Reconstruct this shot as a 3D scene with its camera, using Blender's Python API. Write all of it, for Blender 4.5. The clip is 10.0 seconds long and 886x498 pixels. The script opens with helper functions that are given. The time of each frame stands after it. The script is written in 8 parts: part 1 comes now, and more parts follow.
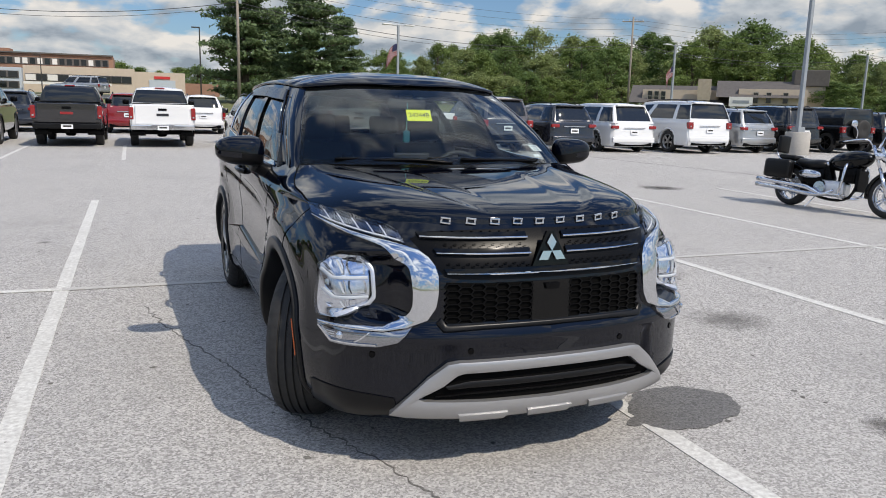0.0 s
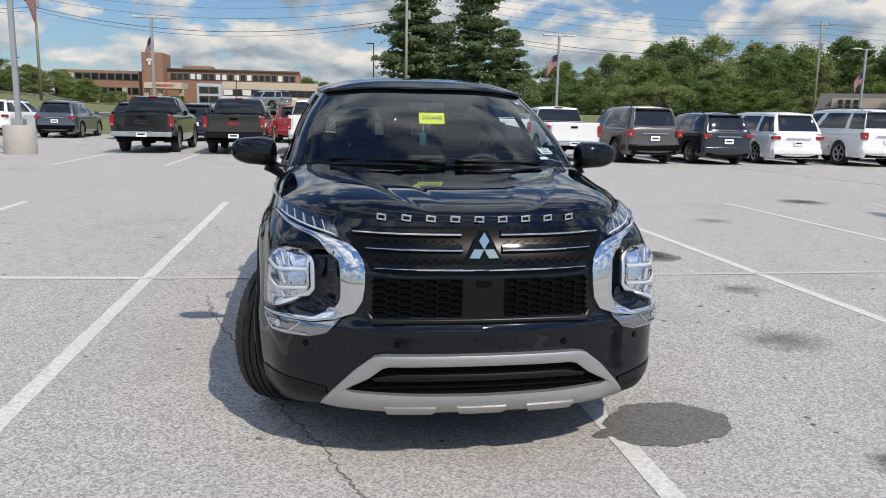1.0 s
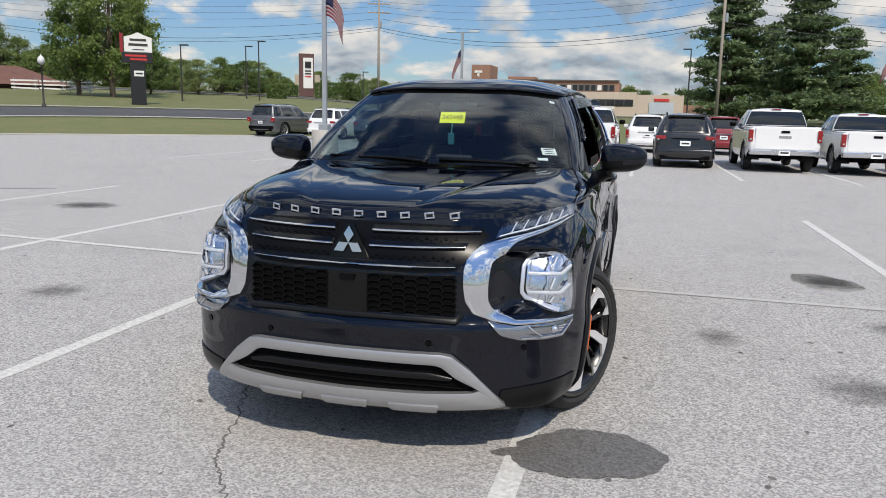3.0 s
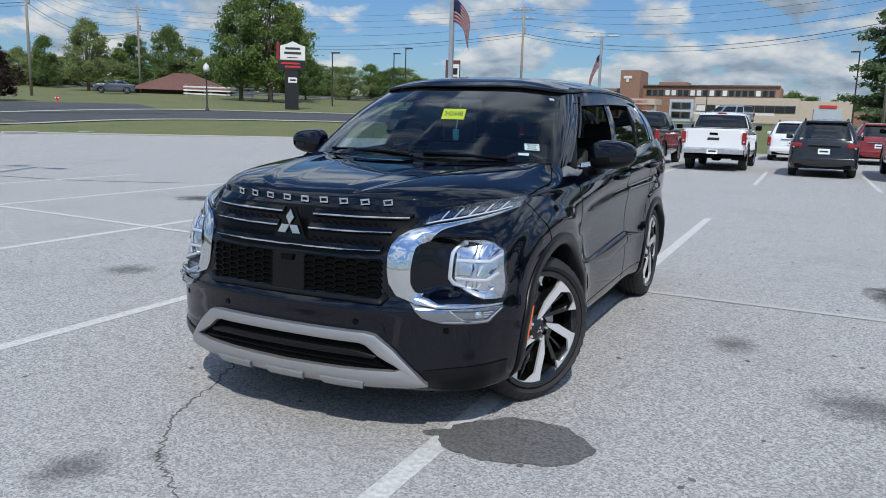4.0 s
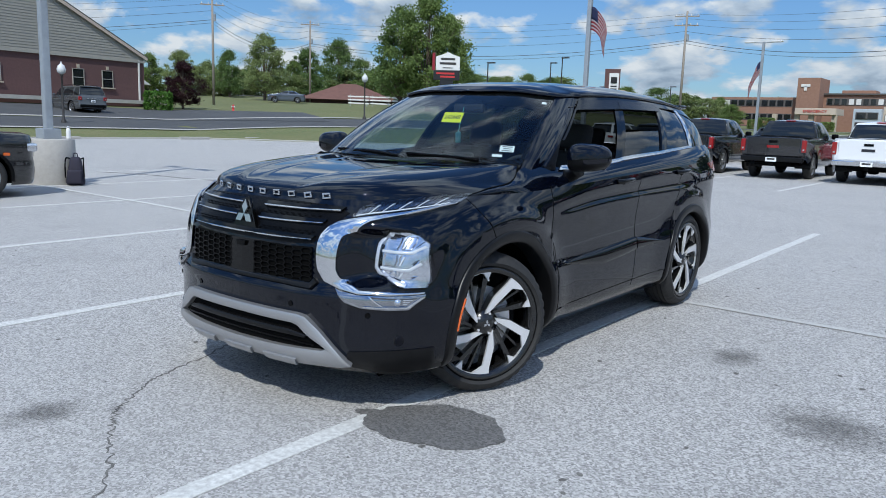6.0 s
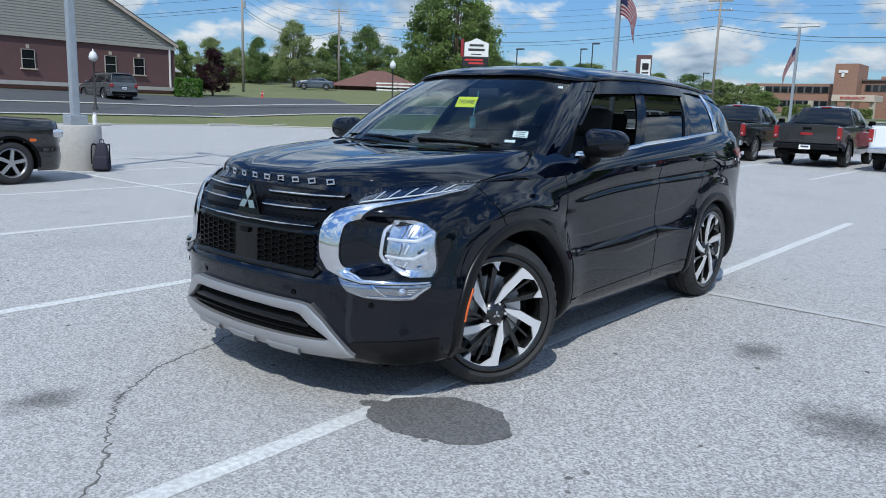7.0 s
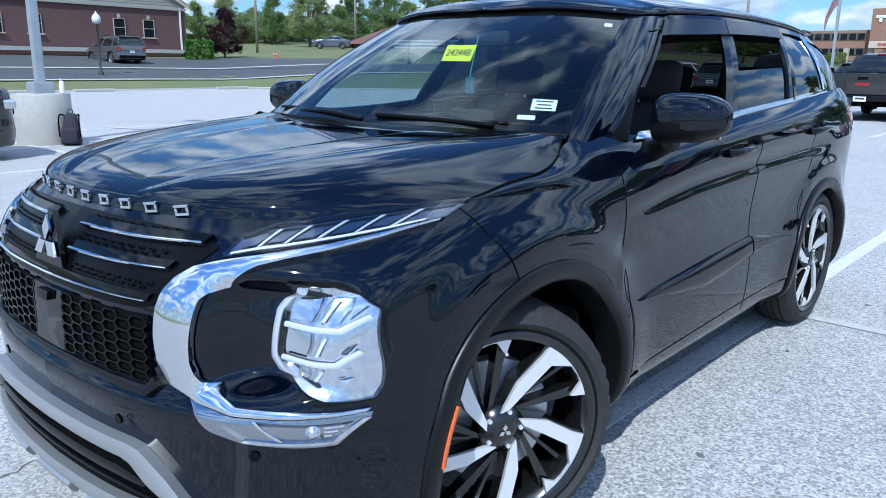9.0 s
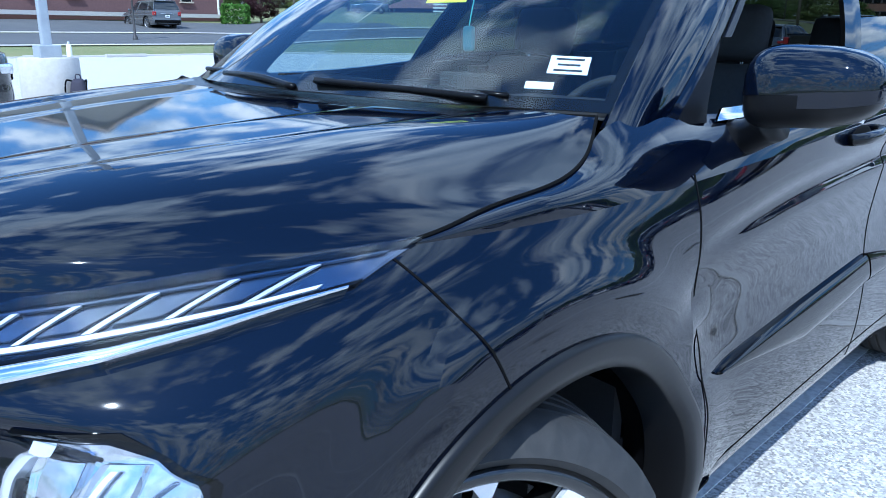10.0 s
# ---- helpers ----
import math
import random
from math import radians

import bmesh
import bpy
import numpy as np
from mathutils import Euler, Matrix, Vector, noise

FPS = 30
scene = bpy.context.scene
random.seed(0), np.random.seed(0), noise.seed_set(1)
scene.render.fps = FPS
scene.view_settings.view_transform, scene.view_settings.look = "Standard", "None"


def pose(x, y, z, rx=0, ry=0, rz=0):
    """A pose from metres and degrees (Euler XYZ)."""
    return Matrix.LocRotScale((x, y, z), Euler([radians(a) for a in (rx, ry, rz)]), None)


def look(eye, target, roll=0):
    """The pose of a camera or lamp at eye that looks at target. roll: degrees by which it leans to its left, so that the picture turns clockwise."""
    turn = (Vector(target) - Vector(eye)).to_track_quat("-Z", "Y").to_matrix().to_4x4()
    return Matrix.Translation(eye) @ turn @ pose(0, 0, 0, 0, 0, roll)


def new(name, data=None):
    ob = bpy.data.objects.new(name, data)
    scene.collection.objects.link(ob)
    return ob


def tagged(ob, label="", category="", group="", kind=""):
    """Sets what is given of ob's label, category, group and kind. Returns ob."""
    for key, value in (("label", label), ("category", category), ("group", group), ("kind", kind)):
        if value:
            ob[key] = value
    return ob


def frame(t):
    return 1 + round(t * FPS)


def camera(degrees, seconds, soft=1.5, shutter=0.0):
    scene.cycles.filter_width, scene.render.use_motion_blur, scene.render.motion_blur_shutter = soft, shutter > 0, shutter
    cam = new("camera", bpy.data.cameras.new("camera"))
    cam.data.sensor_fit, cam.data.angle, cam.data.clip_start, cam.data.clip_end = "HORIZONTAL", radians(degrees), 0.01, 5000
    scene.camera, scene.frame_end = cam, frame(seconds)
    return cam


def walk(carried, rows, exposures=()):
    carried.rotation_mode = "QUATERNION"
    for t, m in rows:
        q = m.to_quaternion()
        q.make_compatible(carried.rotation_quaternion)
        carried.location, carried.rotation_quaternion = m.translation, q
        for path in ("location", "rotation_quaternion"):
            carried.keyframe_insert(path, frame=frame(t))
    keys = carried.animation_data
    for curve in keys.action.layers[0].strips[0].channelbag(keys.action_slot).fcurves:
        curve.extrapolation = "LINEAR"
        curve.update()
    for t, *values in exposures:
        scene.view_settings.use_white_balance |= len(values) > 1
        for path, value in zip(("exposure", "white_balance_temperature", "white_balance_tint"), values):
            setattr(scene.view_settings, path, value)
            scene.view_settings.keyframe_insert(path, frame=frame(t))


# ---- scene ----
cam = camera(60.0, 10.0, soft=0.95)
PATH = [
    (0, (-1.6, -3.668, 1.535), (-0.868, -1.844, 1.166), 1.5),
    (0.5, (-1.124, -3.898, 1.53), (-0.616, -1.998, 1.167), 1.8),
    (1, (-0.667, -3.982, 1.504), (-0.355, -2.037, 1.154), 1.2),
    (1.5, (-0.16, -4.086, 1.491), (-0.044, -2.12, 1.146), 1.4),
    (2, (0.307, -4.099, 1.484), (0.202, -2.134, 1.132), 1.2),
    (2.5, (0.731, -3.999, 1.494), (0.43, -2.053, 1.145), 1.1),
    (4, (2.115, -3.719, 1.447), (1.267, -1.939, 1.108), 1.6),
    (4.5, (2.509, -3.61, 1.44), (1.531, -1.896, 1.112), 1.4),
    (5, (2.818, -3.445, 1.464), (1.751, -1.782, 1.153), 1.2),
    (5.5, (3.122, -3.373, 1.452), (1.977, -1.762, 1.143), 1.5),
    (7, (3.154, -3.198, 1.426), (1.902, -1.681, 1.064), 1.9),
    (7.5, (2.897, -2.91, 1.442), (1.637, -1.403, 1.067), 1.2),
    (8, (2.69, -2.532, 1.416), (1.423, -1.037, 1.017), 1.1),
    (8.5, (2.448, -2.115, 1.418), (1.176, -0.633, 0.987), 2.1),
    (9, (2.145, -1.716, 1.422), (0.862, -0.255, 0.954), 0.6),
    (9.5, (1.908, -1.274, 1.384), (0.594, 0.143, 0.871), 0.7),
    (10, (1.623, -0.876, 1.362), (0.281, 0.501, 0.811), 0.5),
]
EXPOSURES = [(0.0, -0.18, 7080, 11), (2.7, -0.18, 7120, 11), (3.8, -0.37, 6350, 8), (7.0, -0.22, 5950, 6), (8.0, -0.14, 5800, 6), (9.0, 0.22, 5400, 5), (9.5, 0.36, 5200, 4), (10.0, 0.78, 5050, 4)]
walk(cam, [(t, look(eye, target, roll)) for t, eye, target, roll in PATH], EXPOSURES)
# World: sky with broken cumulus, and one sun
SUN_TO = Vector((0.5, -0.95, 1.24)).normalized()
world = bpy.data.worlds.new("world")
scene.world = world
world.use_nodes = True
wn, wl = world.node_tree.nodes, world.node_tree.links
wn.clear()


def wnode(kind, **values):
    n = wn.new(kind)
    for key, value in values.items():
        n.inputs[key].default_value = value
    return n


def wmath(op, a, b=None):
    n = wn.new("ShaderNodeMath")
    n.operation = op
    for i, v in enumerate((a, b)):
        if v is None:
            continue
        if isinstance(v, (int, float)):
            n.inputs[i].default_value = v
        else:
            wl.new(v, n.inputs[i])
    return n.outputs[0]


sky = wn.new("ShaderNodeTexSky")
sky.sky_type, sky.sun_disc = "NISHITA", False
sky.sun_elevation = math.asin(SUN_TO.z)
sky.sun_rotation = math.atan2(SUN_TO.x, SUN_TO.y)
sky.air_density, sky.dust_density, sky.ozone_density = 1.0, 0.15, 3.0
coord = wn.new("ShaderNodeTexCoord")
sep = wn.new("ShaderNodeSeparateXYZ")
wl.new(coord.outputs["Generated"], sep.inputs[0])
up = wmath("MAXIMUM", sep.outputs["Z"], 0.0)
# clouds seen from the side: a little flatter than wide, smaller towards the skyline
flatten = wmath("ADD", wmath("MULTIPLY", up, 0.9), 0.55)
plane = wn.new("ShaderNodeCombineXYZ")
wl.new(wmath("DIVIDE", sep.outputs["X"], flatten), plane.inputs["X"])
wl.new(wmath("DIVIDE", sep.outputs["Y"], flatten), plane.inputs["Y"])
wl.new(wmath("MULTIPLY", wmath("POWER", up, 0.6), 1.75), plane.inputs["Z"])


def cloud(shift, detail):
    """Density of the broken cumulus, looked up at a shifted place: large masses with smaller heaps on them."""
    v = wn.new("ShaderNodeVectorMath")
    v.operation = "ADD"
    v.inputs[1].default_value = shift
    wl.new(plane.outputs[0], v.inputs[0])
    mass = wnode("ShaderNodeTexNoise", Scale=2.9, Detail=3.0, Roughness=0.5, Distortion=0.3)
    heap = wnode("ShaderNodeTexNoise", Scale=9.0, Detail=detail, Roughness=0.52, Distortion=0.15)
    for t in (mass, heap):
        wl.new(v.outputs[0], t.inputs["Vector"])
    part_of = wn.new("ShaderNodeMapRange")
    part_of.inputs["From Min"].default_value, part_of.inputs["From Max"].default_value = 0.14, 0.36
    part_of.inputs["To Min"].default_value, part_of.inputs["To Max"].default_value = 0.62, 0.28
    wl.new(up, part_of.inputs["Value"])
    heaps = wmath("MULTIPLY", wmath("SUBTRACT", heap.outputs["Fac"], 0.5), part_of.outputs[0])
    return wmath("ADD", wmath("ADD", wmath("MULTIPLY", wmath("SUBTRACT", mass.outputs["Fac"], 0.5), 0.50), 0.5), heaps)


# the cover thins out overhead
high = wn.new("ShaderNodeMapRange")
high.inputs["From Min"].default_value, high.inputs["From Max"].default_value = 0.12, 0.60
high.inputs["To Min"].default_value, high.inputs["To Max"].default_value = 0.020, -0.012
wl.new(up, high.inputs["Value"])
density = wmath("ADD", cloud((0.0, 0.0, 0.0), 6.0), high.outputs[0])
cover = wn.new("ShaderNodeValToRGB")
cover.color_ramp.elements[0].position, cover.color_ramp.elements[1].position = 0.470, 0.545
wl.new(density, cover.inputs["Fac"])
# lit tops and grey bases: where the cloud above is thinner, the top is near
above = cloud((0.02, -0.035, 0.060), 6.0)
lit = wmath("ADD", wmath("MULTIPLY", wmath("SUBTRACT", density, above), 2.6), wmath("MULTIPLY", wmath("SUBTRACT", 0.64, density), 1.5))
tone = wn.new("ShaderNodeValToRGB")
te = tone.color_ramp.elements
te[0].position, te[0].color = 0.10, (0.33, 0.41, 0.52, 1)
te[1].position, te[1].color = 0.66, (1.0, 1.0, 1.0, 1)
tm = te.new(0.34)
tm.color = (0.60, 0.68, 0.78, 1)
wl.new(wmath("ADD", lit, 0.16), tone.inputs["Fac"])
gain = wn.new("ShaderNodeMixRGB")
gain.blend_type, gain.inputs[0].default_value = "MULTIPLY", 1.0
wl.new(sky.outputs[0], gain.inputs[1])
gain.inputs[2].default_value = (0.066, 0.083, 0.105, 1)
deep = wn.new("ShaderNodeVectorMath")
deep.operation = "SCALE"
wl.new(gain.outputs[0], deep.inputs[0])
wl.new(wmath("ADD", wmath("MULTIPLY", up, 1.5), 0.85), deep.inputs["Scale"])
mixed = wn.new("ShaderNodeMixRGB")
wl.new(wmath("MULTIPLY", cover.outputs[0], 0.96), mixed.inputs[0])
wl.new(deep.outputs[0], mixed.inputs[1])
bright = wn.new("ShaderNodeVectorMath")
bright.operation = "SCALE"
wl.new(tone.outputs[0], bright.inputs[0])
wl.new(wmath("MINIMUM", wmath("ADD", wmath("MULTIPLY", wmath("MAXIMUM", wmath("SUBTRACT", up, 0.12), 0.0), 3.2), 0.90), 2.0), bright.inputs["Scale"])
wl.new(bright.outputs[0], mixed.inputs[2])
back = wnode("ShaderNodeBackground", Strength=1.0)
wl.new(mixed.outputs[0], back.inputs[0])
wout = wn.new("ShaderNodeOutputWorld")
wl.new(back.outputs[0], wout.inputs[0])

sun = new("sun", bpy.data.lights.new("sun", "SUN"))
sun.data.energy, sun.data.angle, sun.data.color = 4.6, radians(0.6), (1.0, 0.95, 0.87)
sun.matrix_world = look((0, 0, 60), Vector((0, 0, 60)) - SUN_TO)


# ---- materials ----
def material(name, colour, rough=0.5, metal=0.0, vary=0.0, scale=20.0, bump=0.0, coat=0.0, coarse=0.0, coarse_scale=1.0, second=None, emit=0.0, spec=0.5, island=0.0):
    """A principled material with fine and coarse variation of its colour, and relief."""
    m = bpy.data.materials.new(name)
    m.use_nodes = True
    nt = m.node_tree
    n, l = nt.nodes, nt.links
    b = n["Principled BSDF"]
    b.inputs["Base Color"].default_value = (*colour, 1)
    b.inputs["Roughness"].default_value = rough
    b.inputs["Metallic"].default_value = metal
    b.inputs["Specular IOR Level"].default_value = spec
    b.inputs["Coat Weight"].default_value = coat
    b.inputs["Coat Roughness"].default_value = 0.02
    if emit:
        b.inputs["Emission Color"].default_value = (*colour, 1)
        b.inputs["Emission Strength"].default_value = emit
    tc = n.new("ShaderNodeTexCoord")
    out = None
    other = second or tuple(c * 0.45 for c in colour)

    def noise_mix(sc, amount, base, tint, lo=0.35, hi=0.68):
        t = n.new("ShaderNodeTexNoise")
        t.inputs["Scale"].default_value, t.inputs["Detail"].default_value, t.inputs["Roughness"].default_value = sc, 6.0, 0.62
        l.new(tc.outputs["Object"], t.inputs["Vector"])
        r = n.new("ShaderNodeMapRange")
        r.inputs["From Min"].default_value, r.inputs["From Max"].default_value, r.inputs["To Max"].default_value = lo, hi, amount
        l.new(t.outputs["Fac"], r.inputs["Value"])
        x = n.new("ShaderNodeMixRGB")
        l.new(r.outputs[0], x.inputs[0])
        if base is None:
            x.inputs[1].default_value = (*colour, 1)
        else:
            l.new(base, x.inputs[1])
        x.inputs[2].default_value = (*tint, 1)
        return x.outputs[0], t

    t = None
    if vary:
        out, t = noise_mix(scale, vary, out, other)
    if coarse:
        out, _ = noise_mix(coarse_scale, coarse, out, other, 0.4, 0.75)
    if island:
        g = n.new("ShaderNodeNewGeometry")
        h = n.new("ShaderNodeHueSaturation")
        v = n.new("ShaderNodeMapRange")
        v.inputs["To Min"].default_value, v.inputs["To Max"].default_value = 1 - island, 1 + island
        l.new(g.outputs["Random Per Island"], v.inputs["Value"])
        l.new(v.outputs[0], h.inputs["Value"])
        if out is None:
            h.inputs["Color"].default_value = (*colour, 1)
        else:
            l.new(out, h.inputs["Color"])
        out = h.outputs[0]
    if out is not None:
        l.new(out, b.inputs["Base Color"])
    if bump:
        if t is None:
            t = n.new("ShaderNodeTexNoise")
            t.inputs["Scale"].default_value, t.inputs["Detail"].default_value = scale, 6.0
            l.new(tc.outputs["Object"], t.inputs["Vector"])
        k = n.new("ShaderNodeBump")
        k.inputs["Strength"].default_value, k.inputs["Distance"].default_value = 1.0, bump
        l.new(t.outputs["Fac"], k.inputs["Height"])
        l.new(k.outputs[0], b.inputs["Normal"])
    return m


def aggregate(name, dark=1.0, rough=0.85):
    """Worn, light exposed-aggregate asphalt: grains a few millimetres wide, bleached patches and darker stains."""
    m = bpy.data.materials.new(name)
    m.use_nodes = True
    n, l = m.node_tree.nodes, m.node_tree.links
    b = n["Principled BSDF"]
    tc = n.new("ShaderNodeTexCoord")
    cells = n.new("ShaderNodeTexVoronoi")
    cells.inputs["Scale"].default_value = 105.0
    l.new(tc.outputs["Object"], cells.inputs["Vector"])
    grain = n.new("ShaderNodeTexNoise")
    grain.inputs["Scale"].default_value, grain.inputs["Detail"].default_value, grain.inputs["Roughness"].default_value = 130.0, 4.0, 0.7
    l.new(tc.outputs["Object"], grain.inputs["Vector"])
    stone = n.new("ShaderNodeSeparateColor")
    l.new(cells.outputs["Color"], stone.inputs[0])
    add = n.new("ShaderNodeMath")
    add.operation = "MULTIPLY_ADD"
    add.inputs[1].default_value = 0.5
    l.new(stone.outputs[0], add.inputs[0])
    half = n.new("ShaderNodeMath")
    half.operation, half.inputs[1].default_value = "MULTIPLY", 0.62
    l.new(grain.outputs["Fac"], half.inputs[0])
    l.new(half.outputs[0], add.inputs[2])
    ramp = n.new("ShaderNodeValToRGB")
    e = ramp.color_ramp.elements
    e[0].position, e[0].color = 0.22, (0.115 * dark, 0.111 * dark, 0.106 * dark, 1)
    e[1].position, e[1].color = 0.86, (0.60 * dark, 0.585 * dark, 0.565 * dark, 1)
    mid = ramp.color_ramp.elements.new(0.5)
    mid.color = (0.315 * dark, 0.305 * dark, 0.295 * dark, 1)
    l.new(add.outputs[0], ramp.inputs["Fac"])
    last = ramp.outputs[0]
    for sc, lo, hi, amount, tint in ((0.12, 0.42, 0.72, 0.35, (0.40, 0.39, 0.375)), (0.55, 0.52, 0.75, 0.3, (0.21, 0.205, 0.20)), (2.6, 0.56, 0.8, 0.35, (0.19, 0.185, 0.18))):
        t = n.new("ShaderNodeTexNoise")
        t.inputs["Scale"].default_value, t.inputs["Detail"].default_value, t.inputs["Roughness"].default_value = sc, 5.0, 0.6
        l.new(tc.outputs["Object"], t.inputs["Vector"])
        r = n.new("ShaderNodeMapRange")
        r.inputs["From Min"].default_value, r.inputs["From Max"].default_value, r.inputs["To Max"].default_value = lo, hi, amount
        l.new(t.outputs["Fac"], r.inputs["Value"])
        x = n.new("ShaderNodeMixRGB")
        l.new(r.outputs[0], x.inputs[0])
        l.new(last, x.inputs[1])
        x.inputs[2].default_value = (*(c * dark for c in tint), 1)
        last = x.outputs[0]
    l.new(last, b.inputs["Base Color"])
    b.inputs["Roughness"].default_value = rough
    k = n.new("ShaderNodeBump")
    k.inputs["Strength"].default_value, k.inputs["Distance"].default_value = 0.9, 0.005
    l.new(add.outputs[0], k.inputs["Height"])
    l.new(k.outputs[0], b.inputs["Normal"])
    return m


def worn_paint(name, colour, under, amount):
    """Road paint, rubbed through to the stones in spots."""
    m = material(name, colour, 0.75, vary=amount, scale=38.0, bump=0.002, second=under, coarse=0.35, coarse_scale=3.0)
    return m


def clear_glass(name, tint, rough=0.0, ior=1.5):
    """Thin pane: mostly see-through, with the gloss of glass."""
    m = bpy.data.materials.new(name)
    m.use_nodes = True
    n, l = m.node_tree.nodes, m.node_tree.links
    n.remove(n["Principled BSDF"])
    see = n.new("ShaderNodeBsdfTransparent")
    see.inputs[0].default_value = (*tint, 1)
    gloss = n.new("ShaderNodeBsdfGlossy")
    gloss.inputs["Roughness"].default_value = rough
    gloss.inputs["Color"].default_value = (1, 1, 1, 1)
    f = n.new("ShaderNodeLayerWeight")
    f.inputs["Blend"].default_value = 0.5
    p = n.new("ShaderNodeMath")
    p.operation, p.inputs[1].default_value = "POWER", 4.6
    l.new(f.outputs["Facing"], p.inputs[0])
    q = n.new("ShaderNodeMapRange")
    q.inputs["To Min"].default_value, q.inputs["To Max"].default_value = ((ior - 1) / (ior + 1)) ** 2, 0.95
    l.new(p.outputs[0], q.inputs["Value"])
    mix = n.new("ShaderNodeMixShader")
    l.new(q.outputs[0], mix.inputs[0])
    l.new(see.outputs[0], mix.inputs[1])
    l.new(gloss.outputs[0], mix.inputs[2])
    l.new(mix.outputs[0], n["Material Output"].inputs[0])
    return m


M = {}
M["lot"] = aggregate("aggregate_asphalt")
M["line"] = worn_paint("line_paint", (0.66, 0.66, 0.63), (0.36, 0.35, 0.335), 0.85)
M["faded_line"] = worn_paint("faded_line_paint", (0.47, 0.465, 0.45), (0.34, 0.33, 0.315), 0.9)
M["asphalt"] = material("dark_asphalt", (0.045, 0.047, 0.05), 0.85, vary=0.5, scale=60, second=(0.09, 0.09, 0.09), coarse=0.4, coarse_scale=0.3)
M["wet"] = aggregate("damp_aggregate", 0.34, 0.62)
M["crack"] = material("crack", (0.09, 0.086, 0.08), 0.95, vary=0.6, scale=30, second=(0.24, 0.23, 0.22))
M["grass"] = material("mown_grass", (0.088, 0.122, 0.036), 0.95, vary=0.8, scale=5.0, second=(0.17, 0.155, 0.068), coarse=0.75, coarse_scale=0.35, bump=0.06)
M["concrete"] = material("concrete", (0.43, 0.41, 0.38), 0.85, vary=0.4, scale=14, second=(0.30, 0.285, 0.26), bump=0.004, coarse=0.4, coarse_scale=2)
M["galvanised"] = material("painted_pole", (0.33, 0.36, 0.39), 0.45, metal=0.35, vary=0.25, scale=6)
M["bronze"] = material("dark_bronze", (0.035, 0.032, 0.03), 0.5, vary=0.3, scale=5)
M["wood_pole"] = material("weathered_pole", (0.30, 0.265, 0.225), 0.9, vary=0.5, scale=12)
M["wire"] = material("wire", (0.05, 0.05, 0.055), 0.6)
M["paint"] = material("black_paint", (0.0008, 0.0016, 0.0050), 0.035, spec=0.45)
M["gloss_black"] = material("gloss_black_trim", (0.002, 0.002, 0.002), 0.05, spec=0.3)
M["cladding"] = material("dark_cladding", (0.0045, 0.0045, 0.005), 0.34, vary=0.2, scale=90, spec=0.25)
M["plastic"] = material("black_plastic", (0.0022, 0.0022, 0.0026), 0.27, vary=0.35, scale=240, spec=0.12)
# flat near-black for hidden parts; also stands in for shade inside nose openings
M["void"] = material("dark_parts_and_shade", (0.002, 0.002, 0.002), 0.9, spec=0.1)
M["chrome"] = material("chrome", (0.66, 0.67, 0.69), 0.07, metal=1.0)
M["silver"] = material("silver_paint", (0.40, 0.40, 0.405), 0.36, metal=0.75, vary=0.12, scale=300)
M["machined"] = material("machined_alloy", (0.74, 0.74, 0.75), 0.3, metal=0.5, vary=0.12, scale=160)
M["wheel_black"] = material("wheel_black", (0.006, 0.006, 0.006), 0.22, coat=0.5)
M["tyre"] = material("tyre_rubber", (0.013, 0.013, 0.013), 0.72, vary=0.5, scale=35, second=(0.03, 0.028, 0.027), bump=0.001)
M["lens"] = clear_glass("lamp_lens", (0.97, 0.98, 1.0))
M["windscreen"] = clear_glass("windscreen_glass", (0.58, 0.68, 0.68), ior=1.5)
M["dark_glass"] = clear_glass("privacy_glass", (0.10, 0.11, 0.11))
M["reflector"] = material("lamp_reflector", (0.74, 0.76, 0.80), 0.16, metal=1.0, vary=0.35, scale=60)
M["lamp_mid"] = material("lamp_inner_chrome", (0.20, 0.21, 0.24), 0.14, metal=1.0, vary=0.5, scale=45)
M["lamp_bezel"] = material("lamp_bezel", (0.60, 0.62, 0.66), 0.28, metal=0.6, vary=0.1, scale=90)
M["dark_chrome"] = material("dark_chrome", (0.36, 0.37, 0.39), 0.10, metal=1.0)
M["lamp_dark"] = material("lamp_housing", (0.20, 0.21, 0.23), 0.16, metal=1.0, vary=0.5, scale=60)
M["lamp_white"] = material("lamp_guide", (0.46, 0.49, 0.52), 0.22)
M["amber"] = material("amber_lens", (0.62, 0.11, 0.008), 0.25, coat=0.6)
M["red_lens"] = material("red_lens", (0.24, 0.009, 0.011), 0.2, coat=0.6)
M["smoke"] = material("smoked_plastic", (0.004, 0.004, 0.005), 0.18, spec=0.35)
M["seat"] = material("charcoal_seat_cloth", (0.03, 0.031, 0.034), 0.8, vary=0.4, scale=70)
M["dash"] = material("dark_dashboard", (0.022, 0.023, 0.025), 0.65, vary=0.3, scale=110)
M["yellow"] = material("yellow_tag", (0.80, 0.85, 0.02), 0.6)
M["ink"] = material("marker_ink", (0.012, 0.014, 0.02), 0.6)
M["paper"] = material("white_paper", (0.80, 0.82, 0.84), 0.6)
M["teal"] = material("teal_fob", (0.12, 0.45, 0.46), 0.4)


# ---- mesh helpers ----
def part(name, bm, mat, parent=None, label="", smooth=False, kind=""):
    """Links a bmesh as one mesh object under a thing or a part."""
    me = bpy.data.meshes.new(name)
    bm.to_mesh(me)
    bm.free()
    if smooth:
        me.shade_smooth()
    return mesh_part(name, me, mat, parent, label, kind)


def mesh_part(name, me, mat, parent=None, label="", kind=""):
    if mat is not None and not me.materials:
        me.materials.append(mat)
    ob = new(name, me)
    if parent is not None:
        ob.parent = parent
    return tagged(ob, label, kind=kind)


